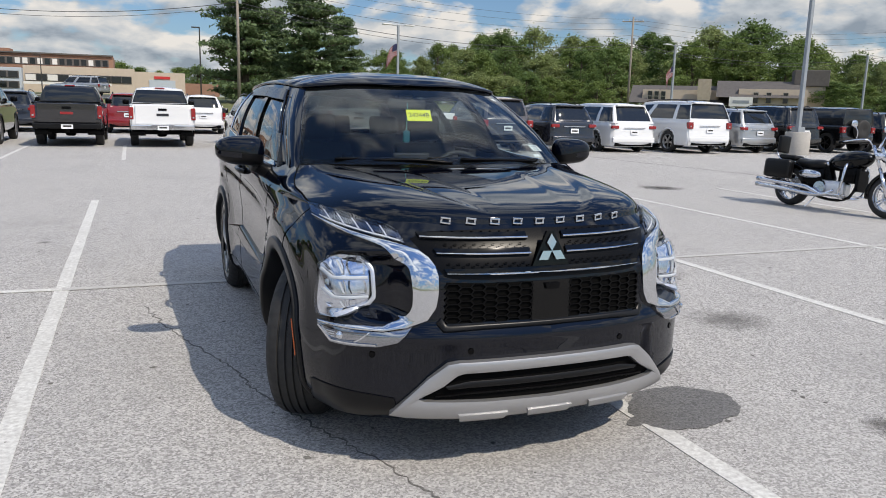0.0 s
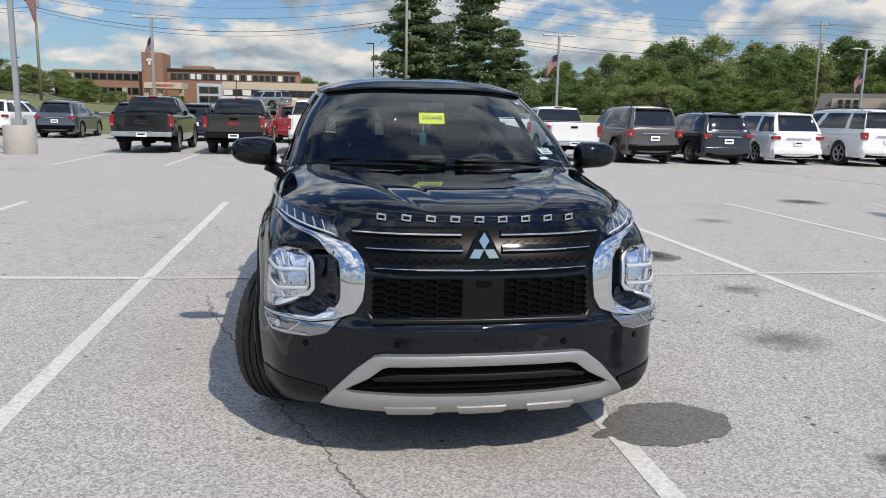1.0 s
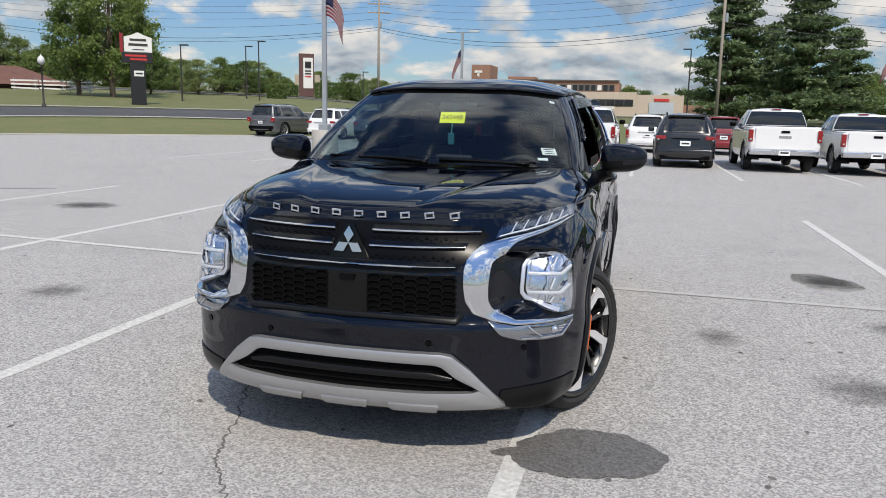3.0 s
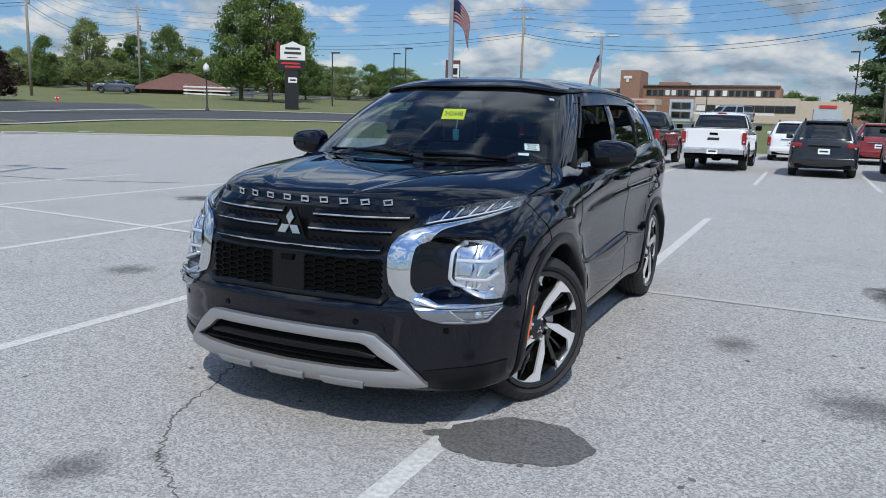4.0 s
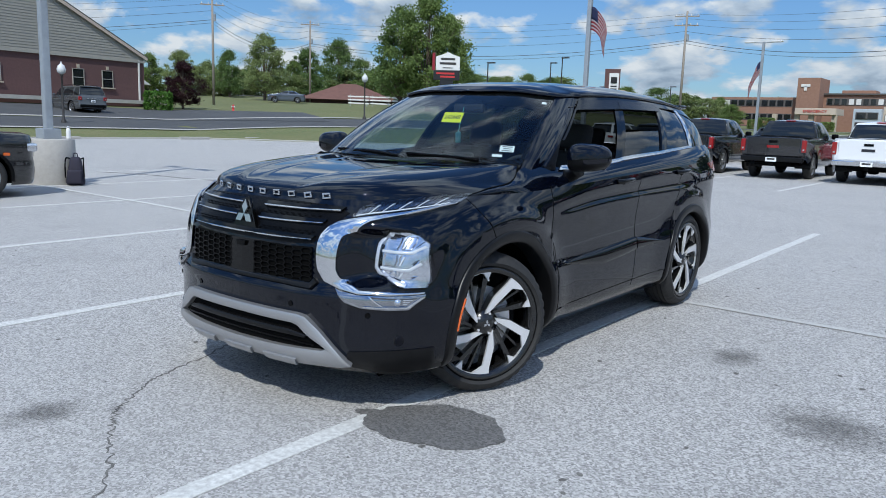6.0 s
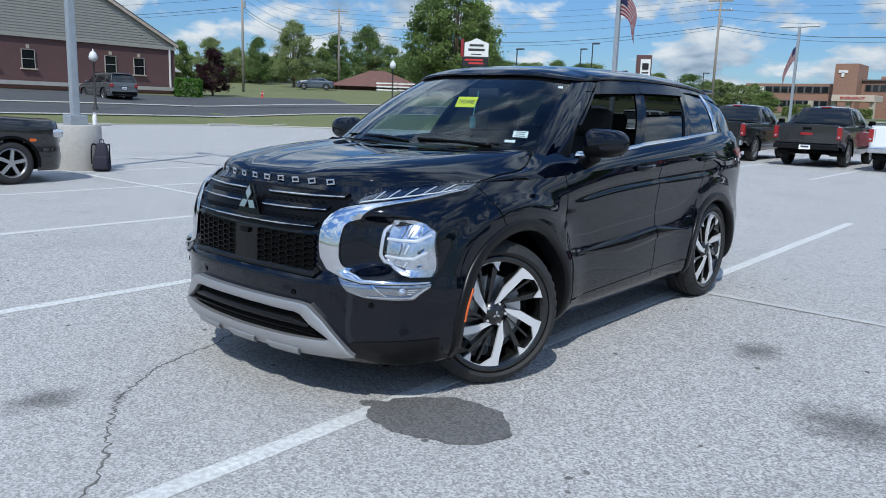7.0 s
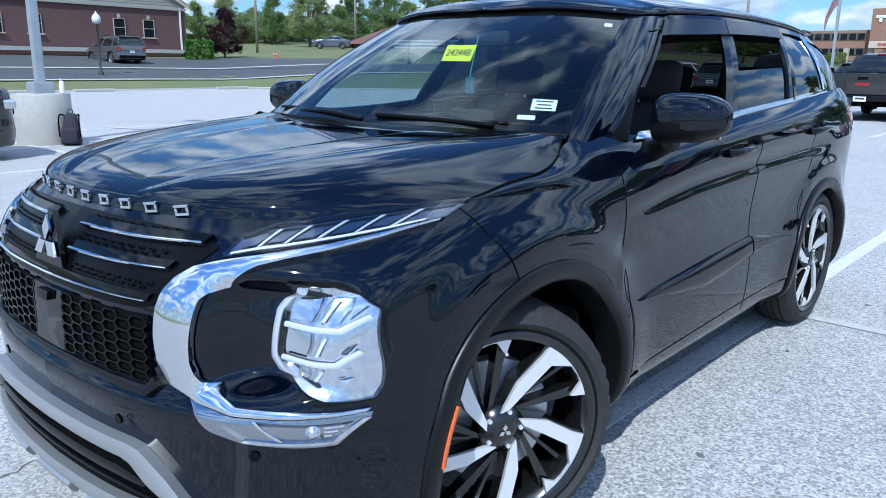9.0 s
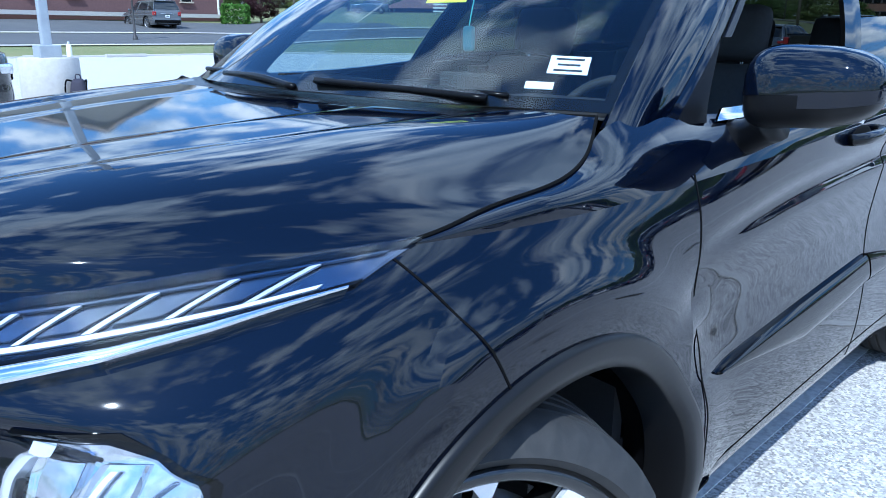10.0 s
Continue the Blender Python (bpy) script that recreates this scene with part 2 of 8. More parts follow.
def thing(name, label, category, group="", at=None, kind=""):
    ob = new(name)
    ob.empty_display_size = 0.2
    if at is not None:
        ob.matrix_world = at
    return tagged(ob, label, category, group, kind)


def box(bm, c, size, bevel=0.0, m=None):
    r = bmesh.ops.create_cube(bm, size=1.0, matrix=(m or Matrix()) @ Matrix.Translation(c) @ Matrix.Diagonal((*size, 1)))
    if bevel:
        vs = set(r["verts"])
        es = [e for e in bm.edges if e.verts[0] in vs and e.verts[1] in vs]
        bmesh.ops.bevel(bm, geom=es, offset=bevel, segments=2, affect="EDGES", profile=0.6)
    return bm


def boxes(*items):
    bm = bmesh.new()
    for it in items:
        box(bm, *it)
    return bm


def rod(bm, a, b, r0, r1=None, seg=10):
    a, b = Vector(a), Vector(b)
    d = b - a
    m = Matrix.Translation((a + b) / 2) @ d.to_track_quat("Z", "Y").to_matrix().to_4x4()
    bmesh.ops.create_cone(bm, cap_ends=True, segments=seg, radius1=r0, radius2=r0 if r1 is None else r1, depth=d.length, matrix=m)
    return bm


def tube(bm, pts, r, seg=8, closed=False):
    """A round tube along points; r is one radius or one for each point."""
    pts = [Vector(p) for p in pts]
    n = len(pts)
    rings = []
    for i, p in enumerate(pts):
        a = pts[(i - 1) % n] if closed or i else pts[0]
        b = pts[(i + 1) % n] if closed or i < n - 1 else pts[-1]
        d = (b - a).normalized()
        ref = Vector((0, 0, 1)) if abs(d.z) < 0.95 else Vector((1, 0, 0))
        u = d.cross(ref).normalized()
        v = d.cross(u)
        rr = r[i] if isinstance(r, (list, tuple)) else r
        rings.append([bm.verts.new(p + rr * (math.cos(k * 2 * math.pi / seg) * u + math.sin(k * 2 * math.pi / seg) * v)) for k in range(seg)])
    for i in range(n if closed else n - 1):
        A, B = rings[i], rings[(i + 1) % n]
        for k in range(seg):
            bm.faces.new((A[k], A[(k + 1) % seg], B[(k + 1) % seg], B[k]))
    if not closed:
        bm.faces.new(rings[0][::-1])
        bm.faces.new(rings[-1])
    return bm


def lathe(bm, profile, seg=48, m=None, closed=False):
    """Turns (radius, height) pairs about z."""
    m = m or Matrix()
    rings = [[bm.verts.new(m @ Vector((r * math.cos(a), r * math.sin(a), h))) for a in (2 * math.pi * k / seg for k in range(seg))] for r, h in profile]
    n = len(rings)
    for i in range(n if closed else n - 1):
        A, B = rings[i], rings[(i + 1) % n]
        for k in range(seg):
            bm.faces.new((A[k], A[(k + 1) % seg], B[(k + 1) % seg], B[k]))
    return bm


def prism(bm, outline, depth, m=None):
    """A flat outline (x, y) given thickness along z, placed by m."""
    m = m or Matrix()
    lo = [bm.verts.new(m @ Vector((x, y, 0))) for x, y in outline]
    hi = [bm.verts.new(m @ Vector((x, y, depth))) for x, y in outline]
    n = len(outline)
    bm.faces.new(lo[::-1])
    bm.faces.new(hi)
    for i in range(n):
        bm.faces.new((lo[i], lo[(i + 1) % n], hi[(i + 1) % n], hi[i]))
    return bm


def spline(points, count):
    """count points along a Catmull-Rom curve through the given ones, spread by the given ones' numbering."""
    p = [Vector(q) for q in points]
    p = [2 * p[0] - p[1]] + p + [2 * p[-1] - p[-2]]
    segs = len(p) - 3
    out = []
    for k in range(count):
        u = segs * k / (count - 1)
        i = min(int(u), segs - 1)
        f = u - i
        a, b, c, d = p[i:i + 4]
        out.append(0.5 * ((2 * b) + (c - a) * f + (2 * a - 5 * b + 4 * c - d) * f * f + (3 * b - a - 3 * c + d) * f ** 3))
    return out


def smooth(a, b, x):
    t = min(1.0, max(0.0, (x - a) / (b - a)))
    return t * t * (3 - 2 * t)


def table(x, pairs):
    """Straight interpolation in (x, value) pairs."""
    if x <= pairs[0][0]:
        return pairs[0][1]
    for (a, u), (b, v) in zip(pairs, pairs[1:]):
        if x <= b:
            return u + (v - u) * (x - a) / (b - a)
    return pairs[-1][1]


def eased(x, pairs):
    """Smooth interpolation through evenly or unevenly spread (x, value) pairs."""
    n = len(pairs)
    if x <= pairs[0][0]:
        return pairs[0][1]
    if x >= pairs[-1][0]:
        return pairs[-1][1]
    i = next(k for k in range(n - 1) if x <= pairs[k + 1][0])
    (x0, y0), (x1, y1) = pairs[i], pairs[i + 1]
    h = x1 - x0

    def slope(k):
        if k <= 0 or k >= n - 1:
            j = min(max(k, 0), n - 2) if k <= 0 else n - 2
            return (pairs[j + 1][1] - pairs[j][1]) / (pairs[j + 1][0] - pairs[j][0])
        return (pairs[k + 1][1] - pairs[k - 1][1]) / (pairs[k + 1][0] - pairs[k - 1][0])

    t = (x - x0) / h
    return y0 * (1 + 2 * t) * (1 - t) ** 2 + slope(i) * h * t * (1 - t) ** 2 + y1 * t * t * (3 - 2 * t) + slope(i + 1) * h * t * t * (t - 1)


def sheet(name, rows, mat, parent=None, label="", smooth_shade=True, thick=0.0):
    """A surface through rows of points, with a little thickness when asked."""
    bm = bmesh.new()
    v = [[bm.verts.new(p) for p in row] for row in rows]
    for A, B in zip(v, v[1:]):
        for i in range(len(A) - 1):
            bm.faces.new((A[i], A[i + 1], B[i + 1], B[i]))
    bmesh.ops.recalc_face_normals(bm, faces=bm.faces)
    if thick:
        bmesh.ops.solidify(bm, geom=bm.faces[:], thickness=thick)
    return part(name, bm, mat, parent, label, smooth_shade)


def writing(name, body, size, m, mat, parent, extrude=0.0006, stretch=1.0):
    """Letters in the built-in font as a mesh."""
    cu = bpy.data.curves.new(name, "FONT")
    cu.body, cu.size, cu.extrude, cu.align_x, cu.align_y = body, size, extrude, "CENTER", "CENTER"
    ob = bpy.data.objects.new(name, cu)
    scene.collection.objects.link(ob)
    me = bpy.data.meshes.new_from_object(ob.evaluated_get(bpy.context.evaluated_depsgraph_get()))
    bpy.data.objects.remove(ob)
    me.transform(m @ Matrix.Diagonal((stretch, 1, 1, 1)))
    return mesh_part(name, me, mat, parent)


# ---- the land ----
def land(x, y):
    """Height of the ground: the lot is level; the land rises beyond its western edge and gently to the north."""
    w, n = max(0.0, -35.2 - x), max(0.0, y - 38.0)
    k = (1 - smooth(-30.0, -4.0, x)) * smooth(0.26, 0.50, -x / max(y, 1.0))
    c = max(0.0, -0.678 * (x + 35.2) + 0.736 * (y - 24.0))
    d = max(w, k * c)
    return 0.085 * min(d, 17) + 0.046 * max(0.0, min(d - 17, 70)) + (1 - k) * (0.036 * min(n, 42) + 0.006 * max(0.0, min(n - 42, 90)))


def axis(near0, near1, step, far):
    near = list(np.arange(near0, near1 + 0.01, step))
    a, b, grow = near[0], near[-1], step
    lo, hi = [], []
    while b < far:
        grow *= 1.28
        a, b = a - grow, b + grow
        lo.append(a)
        hi.append(b)
    return lo[::-1] + near + hi


xs, ys = axis(-130, 60, 2.5, 2600), axis(-30, 190, 2.5, 2600)
verts = [(x, y, land(x, y) - (0.05 if -35.2 < x < 75 and -45 < y < 38 and -0.678 * (x + 35.2) + 0.736 * (y - 24.0) < 0 else 0.0)) for y in ys for x in xs]
nx = len(xs)
faces = [(j * nx + i, j * nx + i + 1, (j + 1) * nx + i + 1, (j + 1) * nx + i) for j in range(len(ys) - 1) for i in range(nx - 1)]
me = bpy.data.meshes.new("ground")
me.from_pydata(verts, [], faces)
me.shade_smooth()
tagged(mesh_part("ground", me, M["grass"]), "mown green grass land rising gently to the west", "grass", kind="structure")
lot_bm = bmesh.new()
prism(lot_bm, [(-35.2, -45), (75.2, -45), (75.2, 38), (-20, 38), (-35.2, 24)], 0.2, Matrix.Translation((0, 0, -0.2)))
lot = part("pavement", lot_bm, M["lot"])
tagged(lot, "worn light-grey aggregate asphalt of the parking lot", "pavement", kind="structure")


def strip(name, line, width, mat, label, category, lift=0.03, count=60):
    """A road along a line of (x, y), lying on the land."""
    pts = spline([(x, y, 0) for x, y in line], count)
    bm = bmesh.new()
    rows = []
    for i, p in enumerate(pts):
        d = (pts[min(i + 1, count - 1)] - pts[max(i - 1, 0)]).normalized()
        s = Vector((-d.y, d.x, 0)) * width / 2
        row = []
        for k in range(9):
            q = p + s * (1 - k / 4)
            row.append(bm.verts.new((q.x, q.y, land(q.x, q.y) + lift)))
        rows.append(row)
    for A, B in zip(rows, rows[1:]):
        for k in range(8):
            bm.faces.new((A[k], A[k + 1], B[k + 1], B[k]))
    bmesh.ops.recalc_face_normals(bm, faces=bm.faces)
    ob = part(name, bm, mat, None, "", True)
    return tagged(ob, label, category, kind="structure")


strip("road", ((-43.5, -40), (-43, 0), (-43, 18), (-42.3, 28), (-39.5, 37), (-33, 44.5), (-24, 52.5), (-14, 62), (-6, 78), (-4, 98)), 6.0, M["asphalt"], "dark asphalt drive along the grass verge", "road")
strip("road_far", ((-55, -40), (-53, 0), (-52.5, 20), (-50, 32), (-44.5, 41)), 11.5, M["asphalt"], "dark asphalt forecourt beside the brick building", "road", 0.05)
strip("road_main", ((-190, 52), (-110, 78), (-60, 92), (-10, 100), (60, 98), (160, 80)), 9.0, M["asphalt"], "grey two-lane road beyond the grass", "road", 0.06)


# ---- the black SUV: its surfaces ----
LOW = [(0, -.932), (.22, -.925), (.44, -.898), (.62, -.837), (.77, -.755), (.872, -.660), (.936, -.508), (.966, -.26), (.976, 0), (.970, .35), (.957, .9), (.955, 1.5), (.955, 2.1), (.972, 2.8), (.958, 3.2), (.91, 3.5), (.82, 3.68), (.5, 3.78), (0, 3.81)]
TOP = [(0, -.785, 1.040), (.21, -.775, 1.042), (.41, -.735, 1.046), (.58, -.655, 1.048), (.70, -.53, 1.05), (.79, -.37, 1.056), (.857, -.18, 1.068), (.893, 0, 1.066), (.918, .2, 1.066), (.932, .45, 1.072), (.945, .95, 1.09), (.95, 1.5, 1.115), (.95, 2.1, 1.14), (.945, 2.7, 1.16), (.92, 3.2, 1.18), (.87, 3.47, 1.19), (.78, 3.62, 1.19), (.5, 3.70, 1.19), (0, 3.73, 1.19)]
BELT = [(.857, -.18, 1.070), (.862, .01, 1.099), (.862, .2, 1.117), (.803, .40, 1.207), (.885, .95, 1.175), (.89, 1.5, 1.21), (.888, 2.1, 1.245), (.875, 2.7, 1.285), (.85, 3.2, 1.31), (.80, 3.47, 1.31), (.70, 3.60, 1.30), (.45, 3.66, 1.29), (0, 3.69, 1.28)]
SILL = 0.22
PER = 40
low_line = spline([(x, y, 0) for x, y in LOW], 18 * PER + 1)
top_line = spline(TOP, 18 * PER + 1)
belt_line = spline(BELT, 12 * PER + 1)


def faired(line, reach, passes=2):
    """The same line with its small waves evened out; its ends stay."""
    for _ in range(passes):
        out = []
        n = len(line)
        for i in range(n):
            k = min(reach, i, n - 1 - i)
            out.append(sum(line[i - k:i + k + 1], Vector((0, 0, 0))) / (2 * k + 1))
        line = out
    return line


low_line, top_line, belt_line = faired(low_line, 15), faired(top_line, 15), faired(belt_line, 12)
FRONT_IN = [(0, .09), (.05, .04), (.1, .008), (.16, 0), (.3, .0), (.4, -.006), (.47, -.012), (.51, .012), (.55, .022), (.62, .02), (.8, .008), (1, 0)]
SIDE_IN = [(0, -.10), (.05, -.055), (.1, -.03), (.2, -.012), (.33, -.006), (.42, -.008), (.5, -.02), (.62, -.024), (.74, -.014), (.84, -.002), (.92, .002), (1, 0)]


ARCHES = ((0.088, .372, .518, .497), (2.82, .38, .475, .455))  # y, z, half length, height of the opening with its edge
DOOR_LOW = [(.55, .912), (1.2, .955), (1.67, .966), (2.76, .975), (3.2, .985)]
DOOR_HIGH = [(.55, .935), (.64, .965), (1.04, 1.03), (1.9, 1.085), (2.43, 1.12), (3.2, 1.14)]


def shell(u, v):
    """A place on the lower body: u runs round it from the middle of the nose (0) to the middle of the tail (18), v from sill (0) to shoulder (1)."""
    f = max(0.0, min(18.0, u)) * PER
    i = min(int(f), 18 * PER - 1)
    f -= i
    lo, hi = low_line[i].lerp(low_line[i + 1], f), top_line[i].lerp(top_line[i + 1], f)
    b = max(0.0, (v - 0.5) / 0.5) ** 3.0
    wf = 1 - smooth(3.0, 7.5, u)
    x, y = lo.x + (hi.x - lo.x) * b, lo.y + (hi.y - lo.y) * b
    y += wf * eased(v, FRONT_IN)
    x += (1 - wf) * eased(v, SIDE_IN) * min(1.0, x / 0.8)
    if u > 15:
        y += smooth(15, 17, u) * eased(v, SIDE_IN) * 1.2
    z = SILL + v * (hi.z - SILL)
    if 2.0 < u < 6.5:
        # the lamp sits flatter than the corner round it
        y += 0.105 * smooth(.598, .645, x) * (1 - smooth(.67, .925, x)) * smooth(.648, .695, z) * (1 - smooth(.885, .935, z))
    if u > 4.5:
        # wheel housings stand proud, with a shelf above them
        for (yc, zc, ry, rz), d in zip(ARCHES, (.024, .018)):
            x += d * (1 - smooth(1.16, 1.31, math.hypot((y - yc) / ry, (z - zc) / rz))) * smooth(-.62, -.40, y)
    if 7.5 < u < 14.5:
        # hollow along the doors between two creases that part towards the tail
        z0, z1 = table(y, DOOR_LOW), table(y, DOOR_HIGH)
        w = (z - z0) / max(.02, z1 - z0)
        if 0 < w < 1:
            x -= 0.017 * min(1.0, w / .28) * (1 - smooth(.35, 1.0, w)) * smooth(.56, .75, y) * (1 - smooth(2.5, 3.0, y))
    return Vector((x, y, z))


def level(u, z):
    i = min(18 * PER, int(max(0, u) * PER))
    return (z - SILL) / (top_line[i].z - SILL)


def outward(u, v):
    a = shell(u + .03, v) - shell(max(0, u - .03), v)
    b = shell(u, v + .02) - shell(u, v - .02)
    return a.cross(b).normalized()


def on_front(x, z, off=0.0):
    """The place on the nose at x, z (either side), raised by off."""
    a, b, ax = 0.0, 9.0, abs(x)
    for _ in range(26):
        m = (a + b) / 2
        if shell(m, level(m, z)).x < ax:
            a = m
        else:
            b = m
    v = level(a, z)
    p = shell(a, v) + outward(a, v) * off
    p.x = math.copysign(p.x, x) if ax > 1e-6 else 0.0
    return p


def on_side(y, z, off=0.0, sign=1):
    a, b = 5.0, 17.0
    for _ in range(26):
        m = (a + b) / 2
        if shell(m, level(m, z)).y < y:
            a = m
        else:
            b = m
    v = level(a, z)
    p = shell(a, v) + outward(a, v) * off
    p.x *= sign
    return p


def along(line, n):
    """n points spread evenly by length on a line of 2D points."""
    pts = [Vector((*p, 0)) for p in line]
    acc = [0.0]
    for a, b in zip(pts, pts[1:]):
        acc.append(acc[-1] + (b - a).length)
    out = []
    for k in range(n):
        d = acc[-1] * k / (n - 1)
        for i in range(len(pts) - 1):
            if d <= acc[i + 1] + 1e-9:
                out.append(pts[i].lerp(pts[i + 1], (d - acc[i]) / max(1e-9, acc[i + 1] - acc[i])))
                break
    return [(p.x, p.y) for p in out]


def fine(line, n):
    """n points on 2D lines kept in step with their corners."""
    out = []
    m = len(line) - 1
    for k in range(n):
        f = m * k / (n - 1)
        i = min(int(f), m - 1)
        f -= i
        out.append((line[i][0] + (line[i + 1][0] - line[i][0]) * f, line[i][1] + (line[i + 1][1] - line[i][1]) * f))
    return out


def band(name, e0, e1, place, off, thick, mat, parent, side=1, label="", n=60, across=5, crown=0.0):
    """A moulding between two edges laid on a surface, raised by off, with a rounded back."""
    a, b = fine(e0, n), fine(e1, n)
    top, low = [], []
    for p, q in zip(a, b):
        t_row, l_row = [], []
        for k in range(across + 1):
            w = k / across
            c = (p[0] + (q[0] - p[0]) * w, p[1] + (q[1] - p[1]) * w)
            edge = 1 - (2 * w - 1) ** 4
            t_row.append(place(side * c[0], c[1], off + crown * edge))
        l_row = [place(side * p[0], p[1], off - thick), place(side * q[0], q[1], off - thick)]
        top.append(t_row)
        low.append(l_row)
    rows = [[l[0], *t, l[1]] for t, l in zip(top, low)]
    bm = bmesh.new()
    v = [[bm.verts.new(p) for p in row] for row in rows]
    for A, B in zip(v, v[1:]):
        for i in range(len(A) - 1):
            bm.faces.new((A[i], A[i + 1], B[i + 1], B[i]))
    bm.faces.new(v[0])
    bm.faces.new(v[-1][::-1])
    bmesh.ops.recalc_face_normals(bm, faces=bm.faces)
    ob = part(name, bm, mat, parent, label, True)
    ob.data.set_sharp_from_angle(angle=radians(40))
    return ob


suv = thing("suv", "glossy black mid-size SUV with chrome front and turned wheels", "car")

# Lower body, split where its panels meet
US = [i / 8 for i in range(0, 64)] + [8 + i / 11 for i in range(0, 61)] + [13.5 + i / 8 for i in range(1, 37)]
VS = [0, .02, .04] + [.06 + .01175 * k for k in range(81)]


def in_arch(y, z, k=0.965):
    return any(((y - a) / c) ** 2 + ((z - b) / d) ** 2 < k for a, b, c, d in ARCHES)


def panel_of(p, u):
    if u > 5 and in_arch(p.y, p.z):
        return None
    if p.y < -0.19 + 0.45 * max(0.0, 0.62 - p.z) and p.y < 0.02:
        return "front_bumper"
    if p.y < 0.555 + 0.1 * max(0, 0.75 - p.z):
        return "fender"
    if p.z < 0.345 + .016 * p.y - .01 and p.y < 2.6:
        return "sill"
    if p.y < 1.775:
        return "front_door"
    if p.y < 2.56:
        return "rear_door"
    if p.y < 3.42:
        return "quarter_panel"
    return "tail"


def body_panels():
    for side in (1, -1):
        groups = {}
        for i in range(len(US) - 1):
            for j in range(len(VS) - 1):
                uc, vc = (US[i] + US[i + 1]) / 2, (VS[j] + VS[j + 1]) / 2
                key = panel_of(shell(uc, vc), uc)
                if key:
                    groups.setdefault(key, []).append((i, j))
        for key, cells in groups.items():
            bm = bmesh.new()
            grid = {}

            def vert(i, j):
                if (i, j) not in grid:
                    p = shell(US[i], VS[j])
                    grid[i, j] = bm.verts.new((p.x * side, p.y, p.z))
                return grid[i, j]

            for i, j in cells:
                f = [vert(i, j), vert(i + 1, j), vert(i + 1, j + 1), vert(i, j + 1)]
                bm.faces.new(f if side == 1 else f[::-1])
            inner = [v for v in bm.verts if not v.is_boundary]
            for _ in range(7):
                bmesh.ops.smooth_vert(bm, verts=inner, factor=.5, use_axis_x=True, use_axis_y=True, use_axis_z=True)
            part(key, bm, M["paint"], suv, "", True)


body_panels()


# Bonnet
HOOD_MID = [(0, -.785, 1.040), (0, -.762, 1.082), (0, -.66, 1.118), (0, -.45, 1.152), (0, -.12, 1.180), (0, .24, 1.200)]
HOOD_SIDE = [(.79, -.37, 1.056), (.857, -.15, 1.073), (.862, .01, 1.099), (.863, .18, 1.114), (.846, .29, 1.146), (.806, .376, 1.206)]
HOOD_REAR = [(0, .24, 1.200), (.3, .255, 1.200), (.6, .31, 1.203), (.806, .376, 1.206)]
hood_front = top_line[:5 * PER + 1]
hood_rear, hood_mid, hood_side = spline(HOOD_REAR, 401), faired(spline(HOOD_MID, 401), 14), faired(spline(HOOD_SIDE, 401), 18)


def follow_bonnet(p):
    """The belt line where it runs beside the bonnet."""
    if p.y > .376:
        return p
    a, b = next(((a, b) for a, b in zip(hood_side[80:], hood_side[81:]) if a.y <= p.y <= b.y), (None, None))
    if a is None:
        return p
    q = a.lerp(b, (p.y - a.y) / max(1e-6, b.y - a.y))
    return Vector((q.x + .001, p.y, q.z - .003))


belt_line = [follow_bonnet(p) for p in belt_line]
belt_line = [p if p.y < .31 else q for p, q in zip(belt_line, faired(belt_line, 9))]


def shoulder():
    """The fender tops and door shoulders, from the lower body up to the belt line."""
    for side in (1, -1):
        rows = []
        for i in range(0, 12 * PER + 1, 4):
            a, b = top_line[6 * PER + i], belt_line[i]
            row = []
            for k in range(7):
                w = k / 6
                p = a.lerp(b, w)
                p.x += 0.014 * math.sin(math.pi * w) * min(1, i / 60) * (1 if p.y < 3.45 else 0.3)
                p.z += 0.016 * math.sin(math.pi * w) * min(1, i / 60) * (1 - smooth(0.2, 0.6, p.y))
                row.append(Vector((p.x * side, p.y, p.z)))
            rows.append(row)
        cut = [0]
        for y in (0.53, 1.775, 2.62, 3.45):
            cut.append(next(i for i, r in enumerate(rows) if r[0].y > y))
        cut.append(len(rows) - 1)
        for name, a, b in zip(("fender_top", "front_door_shoulder", "rear_door_shoulder", "quarter_shoulder", "tail_shoulder"), cut, cut[1:]):
            sheet(name, rows[a:b + 1], M["paint"], suv)


shoulder()

def bonnet(s, t):
    """Coons patch: s from the middle to the side, t from the nose to the scuttle."""
    def f(line, q):
        g = max(0.0, min(1.0, q)) * (len(line) - 1)
        i = min(int(g), len(line) - 2)
        return line[i].lerp(line[i + 1], g - i)

    c0, c1 = f(hood_front, s), f(hood_rear, s)
    d0, d1 = f(hood_mid, t), f(hood_side, t)
    b = s ** 6
    p = c0.lerp(c1, t) + d0.lerp(d1, b)
    p -= (hood_front[0].lerp(hood_front[-1], b)).lerp(hood_rear[0].lerp(hood_rear[-1], b), t)
    # a raised shoulder with a crease along its inner side, and a second, softer one beside the middle
    ridge, second = 0.15 + 0.57 * t, 0.05 + 0.34 * t
    fade = smooth(0.06, 0.4, t)
    p.z += fade * (0.011 * smooth(ridge - 0.09, ridge, s) * (1 - smooth(ridge + 0.04, 1.0, s)) + 0.003 * smooth(second - .05, second, s) * (1 - smooth(second, ridge + .02, s)) * smooth(.25, .6, t)) * (1 - .55 * smooth(.8, 1, t))
    return p


